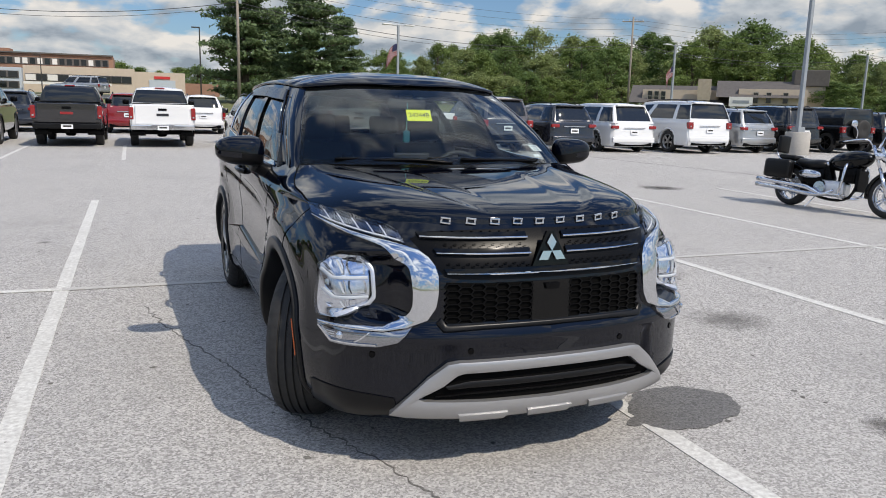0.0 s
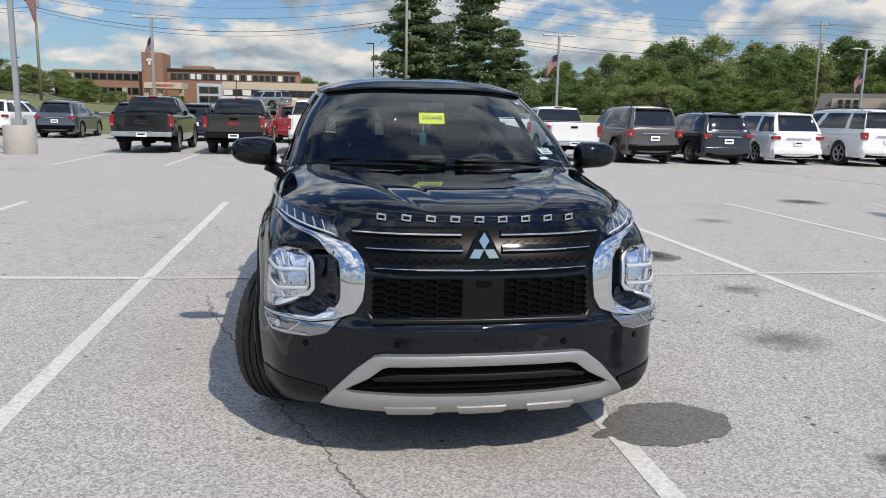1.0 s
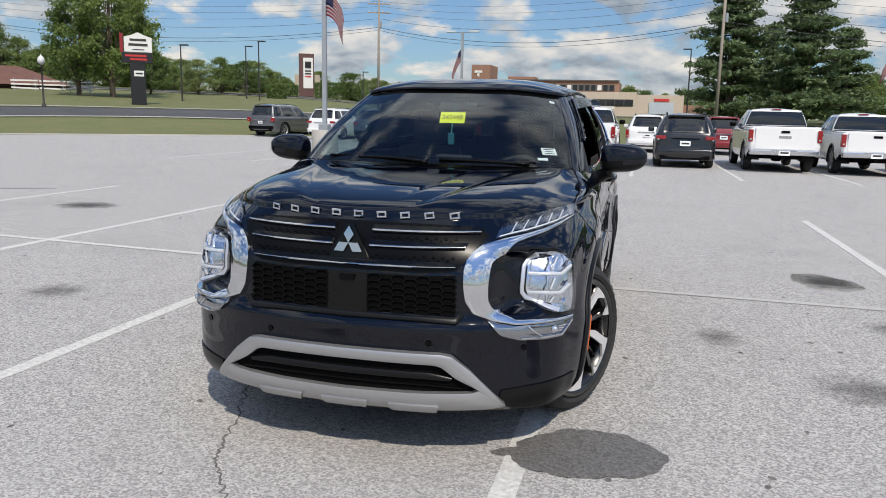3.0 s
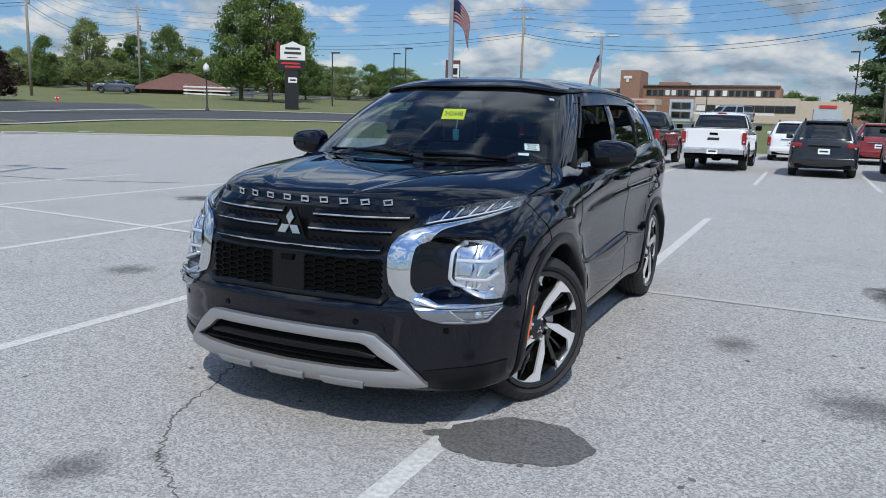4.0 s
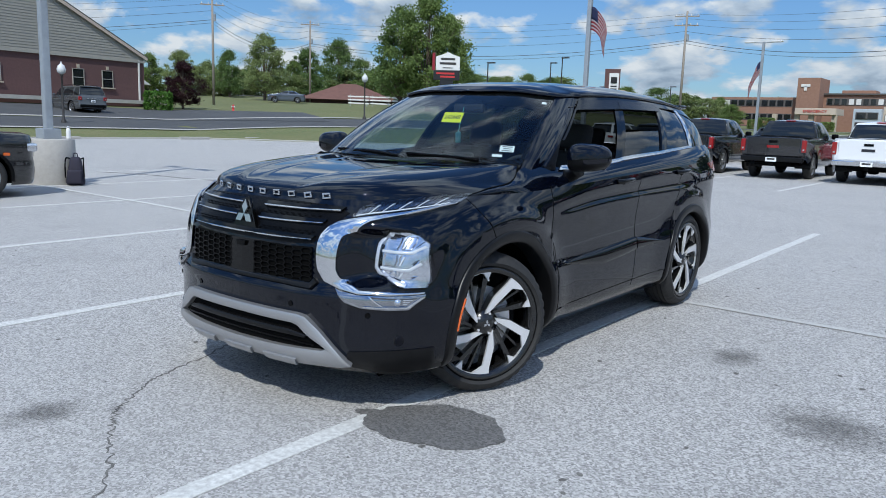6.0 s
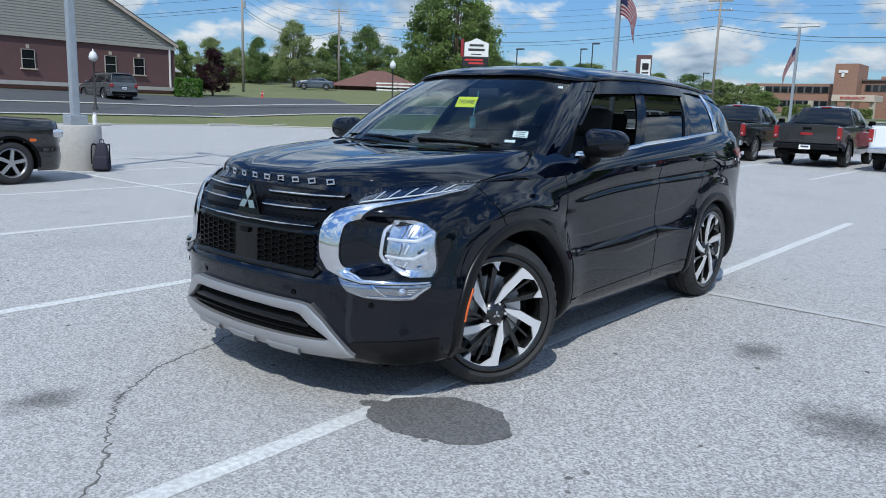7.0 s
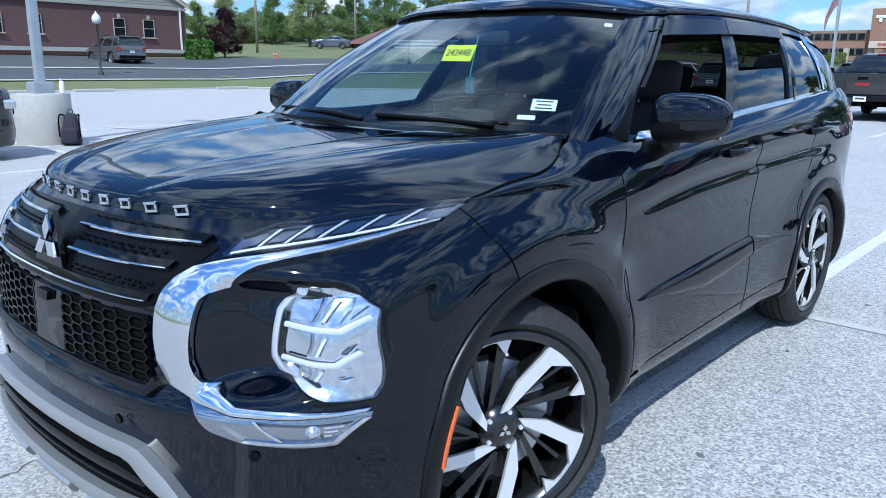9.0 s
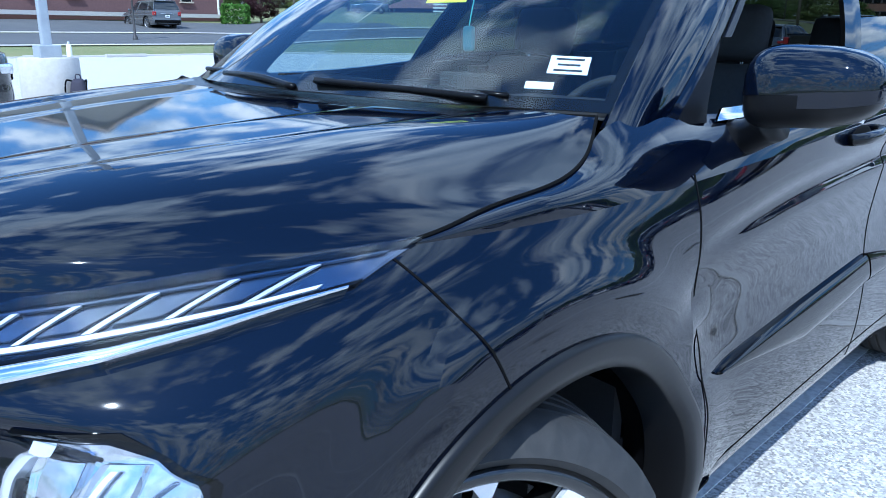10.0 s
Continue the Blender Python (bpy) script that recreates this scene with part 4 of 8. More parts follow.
def hexagons(name, cells, half_w, half_h, rim, off, depth):
    """Open hexagons laid on the nose."""
    for s in (1, -1):
        for cx, cz in cells:
            bm = bmesh.new()
            rings = []
            for k, o in ((1.0, off), (1 - rim, off), (1 - rim, off - depth)):
                ring = []
                for dx, dz in ((-1, 0), (-.62, 1), (.62, 1), (1, 0), (.62, -1), (-.62, -1)):
                    ring.append(bm.verts.new(on_front(s * max(.001, cx + dx * half_w * k), cz + dz * half_h * k, o)))
                rings.append(ring)
            for A, B in zip(rings, rings[1:]):
                for k in range(6):
                    bm.faces.new((A[k], A[(k + 1) % 6], B[(k + 1) % 6], B[k]))
            part(name, bm, M["plastic"], suv)


# no hole here: a black sheet on the nose paints the shade behind the honeycomb
both(lambda s: band("grille_shade", [(.085, .822), (.3, .822), (.455, .828)], [(.085, .66), (.3, .66), (.462, .655)], on_front, .0035, .01, M["void"], suv, s, "", 20, 4))
hexagons("honeycomb", [(.118 + .052 * c, .808 - .0272 * r - (.0136 if c % 2 else 0)) for c in range(7) for r in range(6 if c % 2 == 0 else 5)], .036, .0145, .22, .013, .014)
for z in (.965, 1.010, .893):
    hexagons("perforation", [(.10 + .020 * c, z + (.005 if c % 2 else -.005)) for c in range(18)], .0085, .004, .4, .008, .005)
both(lambda s: band("sensor_plate", [(0, .822), (.088, .822)], [(0, .655), (.088, .655)], on_front, .012, .012, M["gloss_black"], suv, s, "", 4, 4))
both(lambda s: band("camera_pod", [(0, .812), (.034, .812)], [(0, .788), (.028, .788)], on_front, .024, .014, M["plastic"], suv, s, "", 4, 3))
both(lambda s: band("grille_frame", [(0, .652), (.3, .652), (.455, .650), (.475, .68)], [(0, .632), (.3, .632), (.47, .626), (.497, .66)], on_front, .014, .016, M["cladding"], suv, s, "", 30, 4, .004))
# emblem: three diamonds
bm = bmesh.new()
base = on_front(0, .93, .030)
for k in range(3):
    a = 2 * math.pi * k / 3
    out = []
    for r, t in ((0, 0), (.036, .55), (.072, 0), (.036, -.55)):
        d = a + math.atan2(math.tan(t) if t else 0, 1) if r else a
        rr = r if t == 0 else r / math.cos(t)
        out.append((rr * math.sin(d), rr * math.cos(d)))
    prism(bm, out, .008, Matrix.Translation(base + Vector((0, -.004, .002))) @ Matrix.Rotation(radians(82), 4, "X"))
part("emblem", bm, M["chrome"], suv, "chrome three-part emblem")
bm = bmesh.new()
for s in (1,):
    prism(bm, [(-.088, -.062), (.088, -.062), (.072, -.03), (.016, .082), (-.016, .082), (-.072, -.03)], .014, Matrix.Translation(base + Vector((0, .014, .0))) @ Matrix.Rotation(radians(82), 4, "X"))
part("emblem_base", bm, M["gloss_black"], suv)
# name across the bonnet, as plain bars
def on_bonnet(x, t, off):
    """A frame on the bonnet: its place, with axes across, up the slope and outward."""
    a, b = 0.0, 1.0
    for _ in range(20):
        m = (a + b) / 2
        if bonnet(m, t).x < abs(x):
            a = m
        else:
            b = m
    p, q, r = bonnet(a, t), bonnet(a, t + .03), bonnet(min(1, a + .03), t)
    up, across = (q - p).normalized(), (r - p).normalized()
    out = across.cross(up).normalized()
    across = up.cross(out)
    m = Matrix((across, up, out)).transposed().to_4x4()
    m.translation = p + out * off
    if x < 0:
        m = Matrix.Diagonal((-1, 1, 1, 1)) @ m @ Matrix.Diagonal((-1, 1, 1, 1))
    return m


for k in range(9):
    m = on_bonnet(-.412 + .103 * k, .075, .002)
    bm = bmesh.new()
    m = m @ Matrix.Rotation(radians(22), 4, "X")
    box(bm, (0, .0105, .005), (.044, .0085, .008), .002, m)
    box(bm, (0, -.0105, .005), (.044, .0085, .008), .002, m)
    box(bm, (-.0175, 0, .004), (.008, .014, .007), .002, m)
    box(bm, (.0175, 0, .004), (.008, .014, .007), .002, m)
    part("name_bar", bm, M["chrome"], suv, "small chrome bar across the bonnet edge")
# lower frame, with its opening as a black sheet
SK_O = [(0, .507), (.41, .507), (.455, .499), (.53, .435), (.669, .286), (.61, .276), (.3, .262), (0, .258)]
SK_I = [(0, .460), (.385, .458), (.415, .450), (.47, .405), (.565, .352), (.54, .342), (.3, .334), (0, .330)]
both(lambda s: band("skid_frame", SK_O, SK_I, on_front, .030, .03, M["silver"], suv, s, "satin silver skid frame", 100, 5, .006))
# shade of the lower opening, put in as a black sheet over the bumper
both(lambda s: band("intake_shade", [(0, .47), (.38, .47), (.42, .455), (.56, .36)], [(0, .325), (.3, .33), (.5, .335), (.565, .345)], on_front, .004, .01, M["void"], suv, s, "", 30, 4))
both(lambda s: band("intake_bar", [(0, .420), (.36, .420), (.46, .402)], [(0, .392), (.36, .392), (.45, .388)], on_front, .018, .02, M["cladding"], suv, s, "", 30, 4, .004))
both(lambda s: band("intake_bar", [(0, .372), (.36, .372), (.50, .362)], [(0, .360), (.36, .360), (.50, .352)], on_front, .012, .02, M["plastic"], suv, s, "", 30, 4, .004))
for x in (-.30, 0, .30):
    n = 10
    band("skid_pad", [(x - .105 + .21 * k / n, .298) for k in range(n + 1)], [(x - .092 + .184 * k / n, .270) for k in range(n + 1)], on_front, .046, .02, M["silver"], suv, 1, "", 24, 4, .003)
# lip and side of the bumper in plain dark plastic
both(lambda s: band("bumper_lip", [(.655, .340), (.75, .352), (.86, .358), (.932, .356)], [(.64, .262), (.75, .240), (.86, .236), (.912, .238)], on_front, .006, .01, M["cladding"], suv, s, "", 40, 4))
for x, z in ((.36, .545), (-.36, .545), (.74, .525), (-.74, .525)):
    bm = bmesh.new()
    rod(bm, on_front(x, z, -.01), on_front(x, z, .003), .011, None, 16)
    lathe(bm, [(.011, 0), (.0135, .001), (.0135, -.004)], 16, Matrix.Translation(on_front(x, z, .002)) @ (on_front(x, z, .01) - on_front(x, z, 0)).to_track_quat("Z", "Y").to_matrix().to_4x4())
    part("parking_sensor", bm, M["plastic"], suv)
# amber markers in front of the wheels
def marker(s):
    yc, zc, ry, rz = ARCHES[0]
    rows = []
    for k in range(13):
        a = radians(6 + 21 * k / 12)
        row = []
        for w, off in ((-.064, -.02), (-.064, .003), (-.058, .010), (-.050, .0125), (-.042, .0135), (-.042, .0)):
            y, z = yc - (ry + w) * math.cos(a), zc + (rz + w) * math.sin(a)
            p = on_side(y, z, 0.0)
            row.append(Vector(((p.x + off) * s, y, z)))
        rows.append(row)
    sheet("side_marker", rows, M["amber"], suv, "amber side marker")


both(marker)


# ---- sides ----
def line_on_side(name, pts, s, wide=.004, mat=None):
    """A panel gap drawn as a thin dark strip let into the body."""
    a = [(y - wide / 2, z) for y, z in pts]
    b = [(y + wide / 2, z) for y, z in pts]
    if abs(pts[0][0] - pts[-1][0]) > abs(pts[0][1] - pts[-1][1]):
        a = [(y, z - wide / 2) for y, z in pts]
        b = [(y, z + wide / 2) for y, z in pts]
    return band(name, a, b, lambda y, z, off: on_side(y, z, off, s), .0012, .002, mat or M["void"], suv, 1, "", 40, 1)


def sides(s):
    place = lambda y, z, off: on_side(y, z, off, s)
    line_on_side("panel_gap", [(.545, 1.09), (.555, .95), (.57, .75), (.62, .55), (.64, .32)], s)
    line_on_side("panel_gap", [(1.775, 1.11), (1.775, .8), (1.78, .32)], s)
    line_on_side("panel_gap", [(2.56, 1.14), (2.52, .95), (2.40, .72), (2.36, .5), (2.33, .32)], s)
    line_on_side("panel_gap", [(.62, .345), (1.4, .358), (2.34, .372)], s)
    line_on_side("panel_gap", [(-.195, 1.055), (-.12, .95), (-.06, .84)], s)
    # gloss inserts low on the doors
    band("door_insert", [(.70, .618), (.95, .634), (1.31, .652), (1.55, .664), (1.768, .674)], [(.70, .612), (.95, .584), (1.25, .550), (1.55, .566), (1.768, .588)], place, .010, .014, M["gloss_black"], suv, 1, "gloss black door insert", 40, 8, .010)
    band("door_insert", [(1.784, .674), (2.0, .644), (2.27, .604)], [(1.784, .588), (2.0, .590), (2.27, .598)], place, .010, .014, M["gloss_black"], suv, 1, "gloss black door insert", 30, 8, .010)
    for y, z in ((1.50, 1.085), (2.55, 1.115)):
        p = on_side(y, min(z, 1.09), 0, s)
        bm = bmesh.new()
        tube(bm, spline([(p.x + .004 * s, y - .115, z - .004), (p.x + .030 * s, y - .08, z), (p.x + .040 * s, y, z + .004), (p.x + .030 * s, y + .08, z + .006), (p.x + .004 * s, y + .115, z + .006)], 15), .0165, 10)
        part("door_handle", bm, M["gloss_black"], suv, "", True)
        bm = bmesh.new()
        bmesh.ops.create_uvsphere(bm, u_segments=16, v_segments=8, radius=1, matrix=Matrix.Translation((p.x - .004 * s, y, z)) @ Matrix.Diagonal((.012, .085, .028, 1)))
        part("handle_cup", bm, M["void"], suv, "", True)
    # mirror
    cx, cy, cz = 1.062 * s, .765, 1.245
    bm = bmesh.new()
    bmesh.ops.create_uvsphere(bm, u_segments=28, v_segments=16, radius=1)
    for v in bm.verts:
        x, y, z = v.co
        q = lambda c, p: math.copysign(abs(c) ** p, c)
        w = 1 - .22 * (x * s)
        v.co = Vector((cx + .134 * q(x, .62), cy + .092 * q(y, .75) * (1 if y < 0 else .45) * (1 - .12 * (x * s)), cz + (.094 if z > 0 else .070) * q(z, .62) * (1 - .24 * (x * s)) + .010 * x * s))
    for f in bm.faces:
        f.select = f.calc_center_median().z < cz - .012
    lower = bm.copy()
    bmesh.ops.delete(bm, geom=[f for f in bm.faces if f.select], context="FACES")
    bmesh.ops.delete(lower, geom=[f for f in lower.faces if not f.select], context="FACES")
    for v in lower.verts:
        v.co = Vector((cx, cy, cz)) + (v.co - Vector((cx, cy, cz))) * .985
    mirror = part("mirror", bm, M["paint"], suv, "black door mirror", True)
    part("mirror_underside", lower, M["cladding"], mirror, "", True)
    bm = bmesh.new()
    box(bm, (cx, cy + .036, cz), (.175, .006, .115), .003)
    part("mirror_glass", bm, M["chrome"], mirror)
    bm = bmesh.new()
    tube(bm, spline([(.885 * s, .80, 1.13), (.93 * s, .79, 1.145), (.985 * s, .775, 1.180)], 8), [.046, .044, .042, .040, .039, .039, .041, .044], 12)
    part("mirror_foot", bm, M["cladding"], mirror, "", True)
    bm = bmesh.new()
    tube(bm, spline([(cx - .07 * s, cy - .078, cz - .02), (cx + .03 * s, cy - .082, cz - .018), (cx + .105 * s, cy - .04, cz - .012)], 12), .0045, 6)
    part("turn_lamp", bm, M["lamp_white"], mirror)
    # tail lamp
    band("tail_lamp", [(3.22, 1.165), (3.4, 1.175), (3.6, 1.175)], [(3.30, 1.12), (3.42, 1.09), (3.6, 1.085)], place, .006, .01, M["red_lens"], suv, 1, "dark red tail lamp", 16, 4)


both(sides)
part("number_plate", boxes(((0, 3.83, .82), (.3, .012, .15))), M["paper"], suv)

# wipers and scuttle
sheet("scuttle", [[Vector((x, y + .05 * (x / .8) ** 2, z)) for y, z in ((.20, 1.198), (.24, 1.202), (.30, 1.206), (.36, 1.212))] for x in [k / 20 * .69 for k in range(-20, 21)]], M["plastic"], suv)
for pts in ([(.60, .36, 1.232), (.35, .33, 1.240), (.05, .30, 1.246), (-.12, .295, 1.243)], [(-.02, .28, 1.228), (-.25, .31, 1.243), (-.50, .345, 1.24), (-.62, .365, 1.238)]):
    bm = bmesh.new()
    tube(bm, spline(pts, 16), .007, 6)
    tube(bm, spline([(p[0] * .9 + .03, p[1] - .035, p[2] - .006) for p in pts[:3]], 12), .009, 6)
    part("wiper", bm, M["plastic"], suv, "", True)

# ---- cabin ----
def front_seat(x):
    seat = new("front_seat")
    seat.parent = suv
    tagged(seat, "charcoal cloth front seat with headrest")
    bm = bmesh.new()
    box(bm, (0, 0, 0), (.50, .52, .16), .05, Matrix.Translation((x, 1.42, .62)))
    part("cushion", bm, M["seat"], seat, "", True)
    m = Matrix.Translation((x, 1.70, .95)) @ Matrix.Rotation(radians(-14), 4, "X")
    bm = bmesh.new()
    box(bm, (0, 0, 0), (.48, .14, .62), .05, m)
    part("backrest", bm, M["seat"], seat, "", True)
    for s in (1, -1):
        bm = bmesh.new()
        box(bm, (.20 * s, -.05, -.02), (.09, .10, .5), .035, m)
        part("bolster", bm, M["seat"], seat, "", True)
        bm = bmesh.new()
        rod(bm, m @ Vector((.06 * s, 0, .28)), m @ Vector((.06 * s, 0, .36)), .008)
        part("headrest_rod", bm, M["chrome"], seat)
    bm = bmesh.new()
    box(bm, (0, .0, .42), (.26, .11, .19), .045, m)
    part("headrest", bm, M["seat"], seat, "", True)


front_seat(.40)
front_seat(-.40)
bm = bmesh.new()
box(bm, (0, 2.45, .66), (1.35, .5, .16), .05)
m = Matrix.Translation((0, 2.75, .98)) @ Matrix.Rotation(radians(-16), 4, "X")
box(bm, (0, 0, 0), (1.35, .14, .6), .05, m)
for x in (-.42, 0, .42):
    box(bm, (x, 0, .38), (.24, .1, .16), .04, m)
part("rear_seat", bm, M["seat"], suv, "charcoal cloth rear bench", True)
bm = bmesh.new()
rows = [[Vector((x, y + .05 * (x / .7) ** 2, z)) for y, z in ((.38, 1.19), (.55, 1.175), (.78, 1.15), (.92, 1.13), (.97, 1.06), (.95, .8), (.9, .5))] for x in [k / 12 * .78 for k in range(-12, 13)]]
sheet("dashboard", rows, M["dash"], suv)
bm = bmesh.new()
box(bm, (-.0, .90, 1.17), (.24, .03, .13), .012)
box(bm, (.40, .82, 1.165), (.34, .16, .05), .02)
part("instrument_hood", bm, M["dash"], suv)
bm = bmesh.new()
m = Matrix.Translation((.40, 1.02, 1.06)) @ Matrix.Rotation(radians(62), 4, "X")
tube(bm, [m @ Vector((.185 * math.cos(a), .185 * math.sin(a), 0)) for a in [2 * math.pi * k / 40 for k in range(40)]], .016, 8, True)
for a in (0, math.pi, -math.pi / 2):
    rod(bm, m @ Vector((.05 * math.cos(a), .05 * math.sin(a), 0)), m @ Vector((.185 * math.cos(a), .185 * math.sin(a), 0)), .016)
box(bm, (0, 0, 0), (.14, .11, .05), .02, m)
part("steering_wheel", bm, M["dash"], suv, "", True)
part("cabin_floor", boxes(((0, 1.9, .42), (1.6, 2.9, .04)), ((0, .55, .7), (1.6, .04, .9)), ((0, 1.5, .62), (.24, 1.2, .3)), ((0, 3.1, .75), (1.3, .6, .5))), M["dash"], suv)
for s in (1, -1):
    part("door_trim", boxes(((.83 * s, 1.2, .82), (.06, 1.1, .66)), ((.83 * s, 2.2, .84), (.06, .75, .72)), ((.84 * s, 3.1, .9), (.05, .8, .7))), M["dash"], suv)
bm = bmesh.new()
rows = [[Vector((.71 * s, y, table(y, ROOF) - .045 - .085 * abs(s) ** 2.5)) for s in [k / 10 for k in range(-10, 11)]] for y in (1.12, 1.3, 1.6, 2.2, 2.8, 3.2, 3.38)]
sheet("headliner", rows, M["seat"], suv)
bm = bmesh.new()
box(bm, (0, 1.0, 1.535), (.25, .03, .065), .02)
rod(bm, (0, 1.01, 1.55), (0, 1.04, 1.58), .012)
box(bm, (0, 1.05, 1.578), (.10, .07, .03), .01)
part("rear_view_mirror", bm, M["dash"], suv)
# tag behind the windscreen
tag_m = Matrix.Translation((.012, .80, 1.468)) @ Matrix.Rotation(radians(0), 4, "Z") @ Matrix.Rotation(radians(57), 4, "X")
bm = bmesh.new()
box(bm, (0, 0, 0), (.158, .078, .0015), 0, tag_m)
tag = part("tag", bm, M["yellow"], suv, "bright yellow tag with a handwritten stock number")
writing("number", "24244B", .046, tag_m @ Matrix.Translation((0, 0, .0016)), M["ink"], tag, .0004, .95)
bm = bmesh.new()
tube(bm, [(-.01, .955, 1.54), (-.02, .93, 1.43), (-.025, .92, 1.37)], .002, 5)
box(bm, (-.025, .92, 1.335), (.042, .02, .075), .012)
part("fob", bm, M["teal"], suv, "teal air freshener hanging from the mirror")
for (w, v), sz, mm in (((1.60, .19), (.085, .058), "paper"), ((1.50, .10), (.06, .022), "paper"), ((1.80, .90), (.03, .028), "paper")):
    c, e, g = house(w, v, -.006), house(w + .05, v, -.006), house(w, v + .05, -.006)
    ex, ey = (e - c).normalized(), (g - c).normalized()
    ez = ex.cross(ey).normalized()
    mt = Matrix((ex, ez.cross(ex), ez)).transposed().to_4x4()
    mt.translation = c
    bm = bmesh.new()
    box(bm, (0, 0, -.002), (*sz, .001), 0, mt)
    st = part("sticker", bm, M[mm], suv, "small white windscreen sticker")
    if sz[0] > .08:
        bm = bmesh.new()
        for k in range(3):
            box(bm, (.0, .018 - .018 * k, -.0012), (.06 - .012 * (k % 2), .006, .0008), 0, mt)
        part("print", bm, M["ink"], st)
bm = bmesh.new()
box(bm, (.08, .52, 1.205), (.26, .13, .002), 0)
part("paper", bm, M["paper"], suv, "sheet of white paper lying on the dashboard")


# ---- marks on the lot ----
def flat(name, outline, z, mat, label, category="marking", group=""):
    """A thin painted or stained patch with a real edge."""
    bm = bmesh.new()
    prism(bm, outline, 0.003, Matrix.Translation((0, 0, z - 0.003)))
    ob = part(name, bm, mat)
    return tagged(ob, label, category, group, "structure")


def bay_line(x0, y0, x1, y1, w=0.105, mat=None, label="worn white painted bay line", z=0.004):
    d = Vector((x1 - x0, y1 - y0)).normalized() * w / 2
    s = Vector((-d.y, d.x))
    n = max(4, int(math.hypot(x1 - x0, y1 - y0) / 0.25))
    rnd = random.Random(int(x0 * 100 + y0 * 10))
    left, right = [], []
    for k in range(n + 1):
        c = Vector((x0, y0)).lerp(Vector((x1, y1)), k / n)
        j = rnd.uniform(-.005, .005)
        left.append(tuple(c + s * (1 + j * 8)))
        right.append(tuple(c - s * (1 - j * 8)))
    flat("bay_line", left + right[::-1], z, mat or M["line"], label, "bay line", "bay lines")


for x in (-14.4, -11.5, -8.62, -5.28, -2.2, .72, 3.6, 6.53, 9.42, 12.3, 15.2):
    bay_line(x, -2.9, x + (.05 if x < -3 else 0), 8.8)
cross = [(-15, 3.5), (-8, 3.42), (-2.2, 3.0), (3.6, 2.87), (15.2, 2.80)]
for a, b in zip(cross, cross[1:]):
    bay_line(*a, *b, .085, M["line"] if b[0] < 3 else M["faded_line"], "faded white painted line across the bays", .0075)
for k in range(-5, 12):
    bay_line(.85 + 2.75 * k, 16.8, .80 + 2.72 * k, 23.0, .10)


def ribbon(name, line, widths, z, mat, label, category):
    rnd = random.Random(5)
    pts = spline([(x, y, 0) for x, y in line], len(line) * 14)
    a, b = [], []
    for i, p in enumerate(pts):
        d = pts[min(i + 1, len(pts) - 1)] - pts[max(i - 1, 0)]
        s = Vector((-d.y, d.x, 0)).normalized()
        w = rnd.uniform(*widths)
        j = s * rnd.uniform(-.018, .018)
        a.append((*(p + j + s * w).xy,))
        b.append((*(p + j - s * w).xy,))
    return flat(name, a + b[::-1], z, mat, label, category)


ribbon("crack", [(.78, -2.35), (.57, -2.05), (.25, -1.80), (-.05, -1.62), (-.26, -1.47), (-.42, -1.25), (-.54, -1.07), (-.70, -.62), (-.87, -.2), (-1.06, .34), (-1.16, .81), (-1.41, 1.53), (-1.6, 2.3)], (.002, .007), .0022, M["crack"], "thin dark crack winding across the asphalt", "crack")
ribbon("crack", [(13.0, 9.5), (12.76, 12.6), (12.4, 15.2), (12.1, 17.8), (11.1, 22.2)], (.01, .03), .0022, M["crack"], "long dark crack in the asphalt near parked cars", "crack")
ribbon("crack", [(-14.5, 6.1), (-12.9, 6.6), (-11.2, 6.9), (-9.2, 7.9)], (.03, .07), .0022, M["crack"], "dark sealed crack in the asphalt", "crack")


def blot(x, y, rx, ry, z, mat, label, seed, turn=0.0):
    rnd = random.Random(seed)
    ph = [rnd.uniform(0, 6.28) for _ in range(6)]
    out = []
    for k in range(90):
        a = 2 * math.pi * k / 90
        r = 1 + .07 * math.sin(2 * a + ph[0]) + .05 * math.sin(3 * a + ph[1]) + .03 * math.sin(7 * a + ph[2]) + .02 * math.sin(13 * a + ph[3]) + .012 * math.sin(29 * a + ph[4])
        px, py = rx * r * math.cos(a), ry * r * math.sin(a)
        out.append((x + px * math.cos(turn) - py * math.sin(turn), y + px * math.sin(turn) + py * math.cos(turn)))
    flat("stain", out, z, mat, label, "stain")


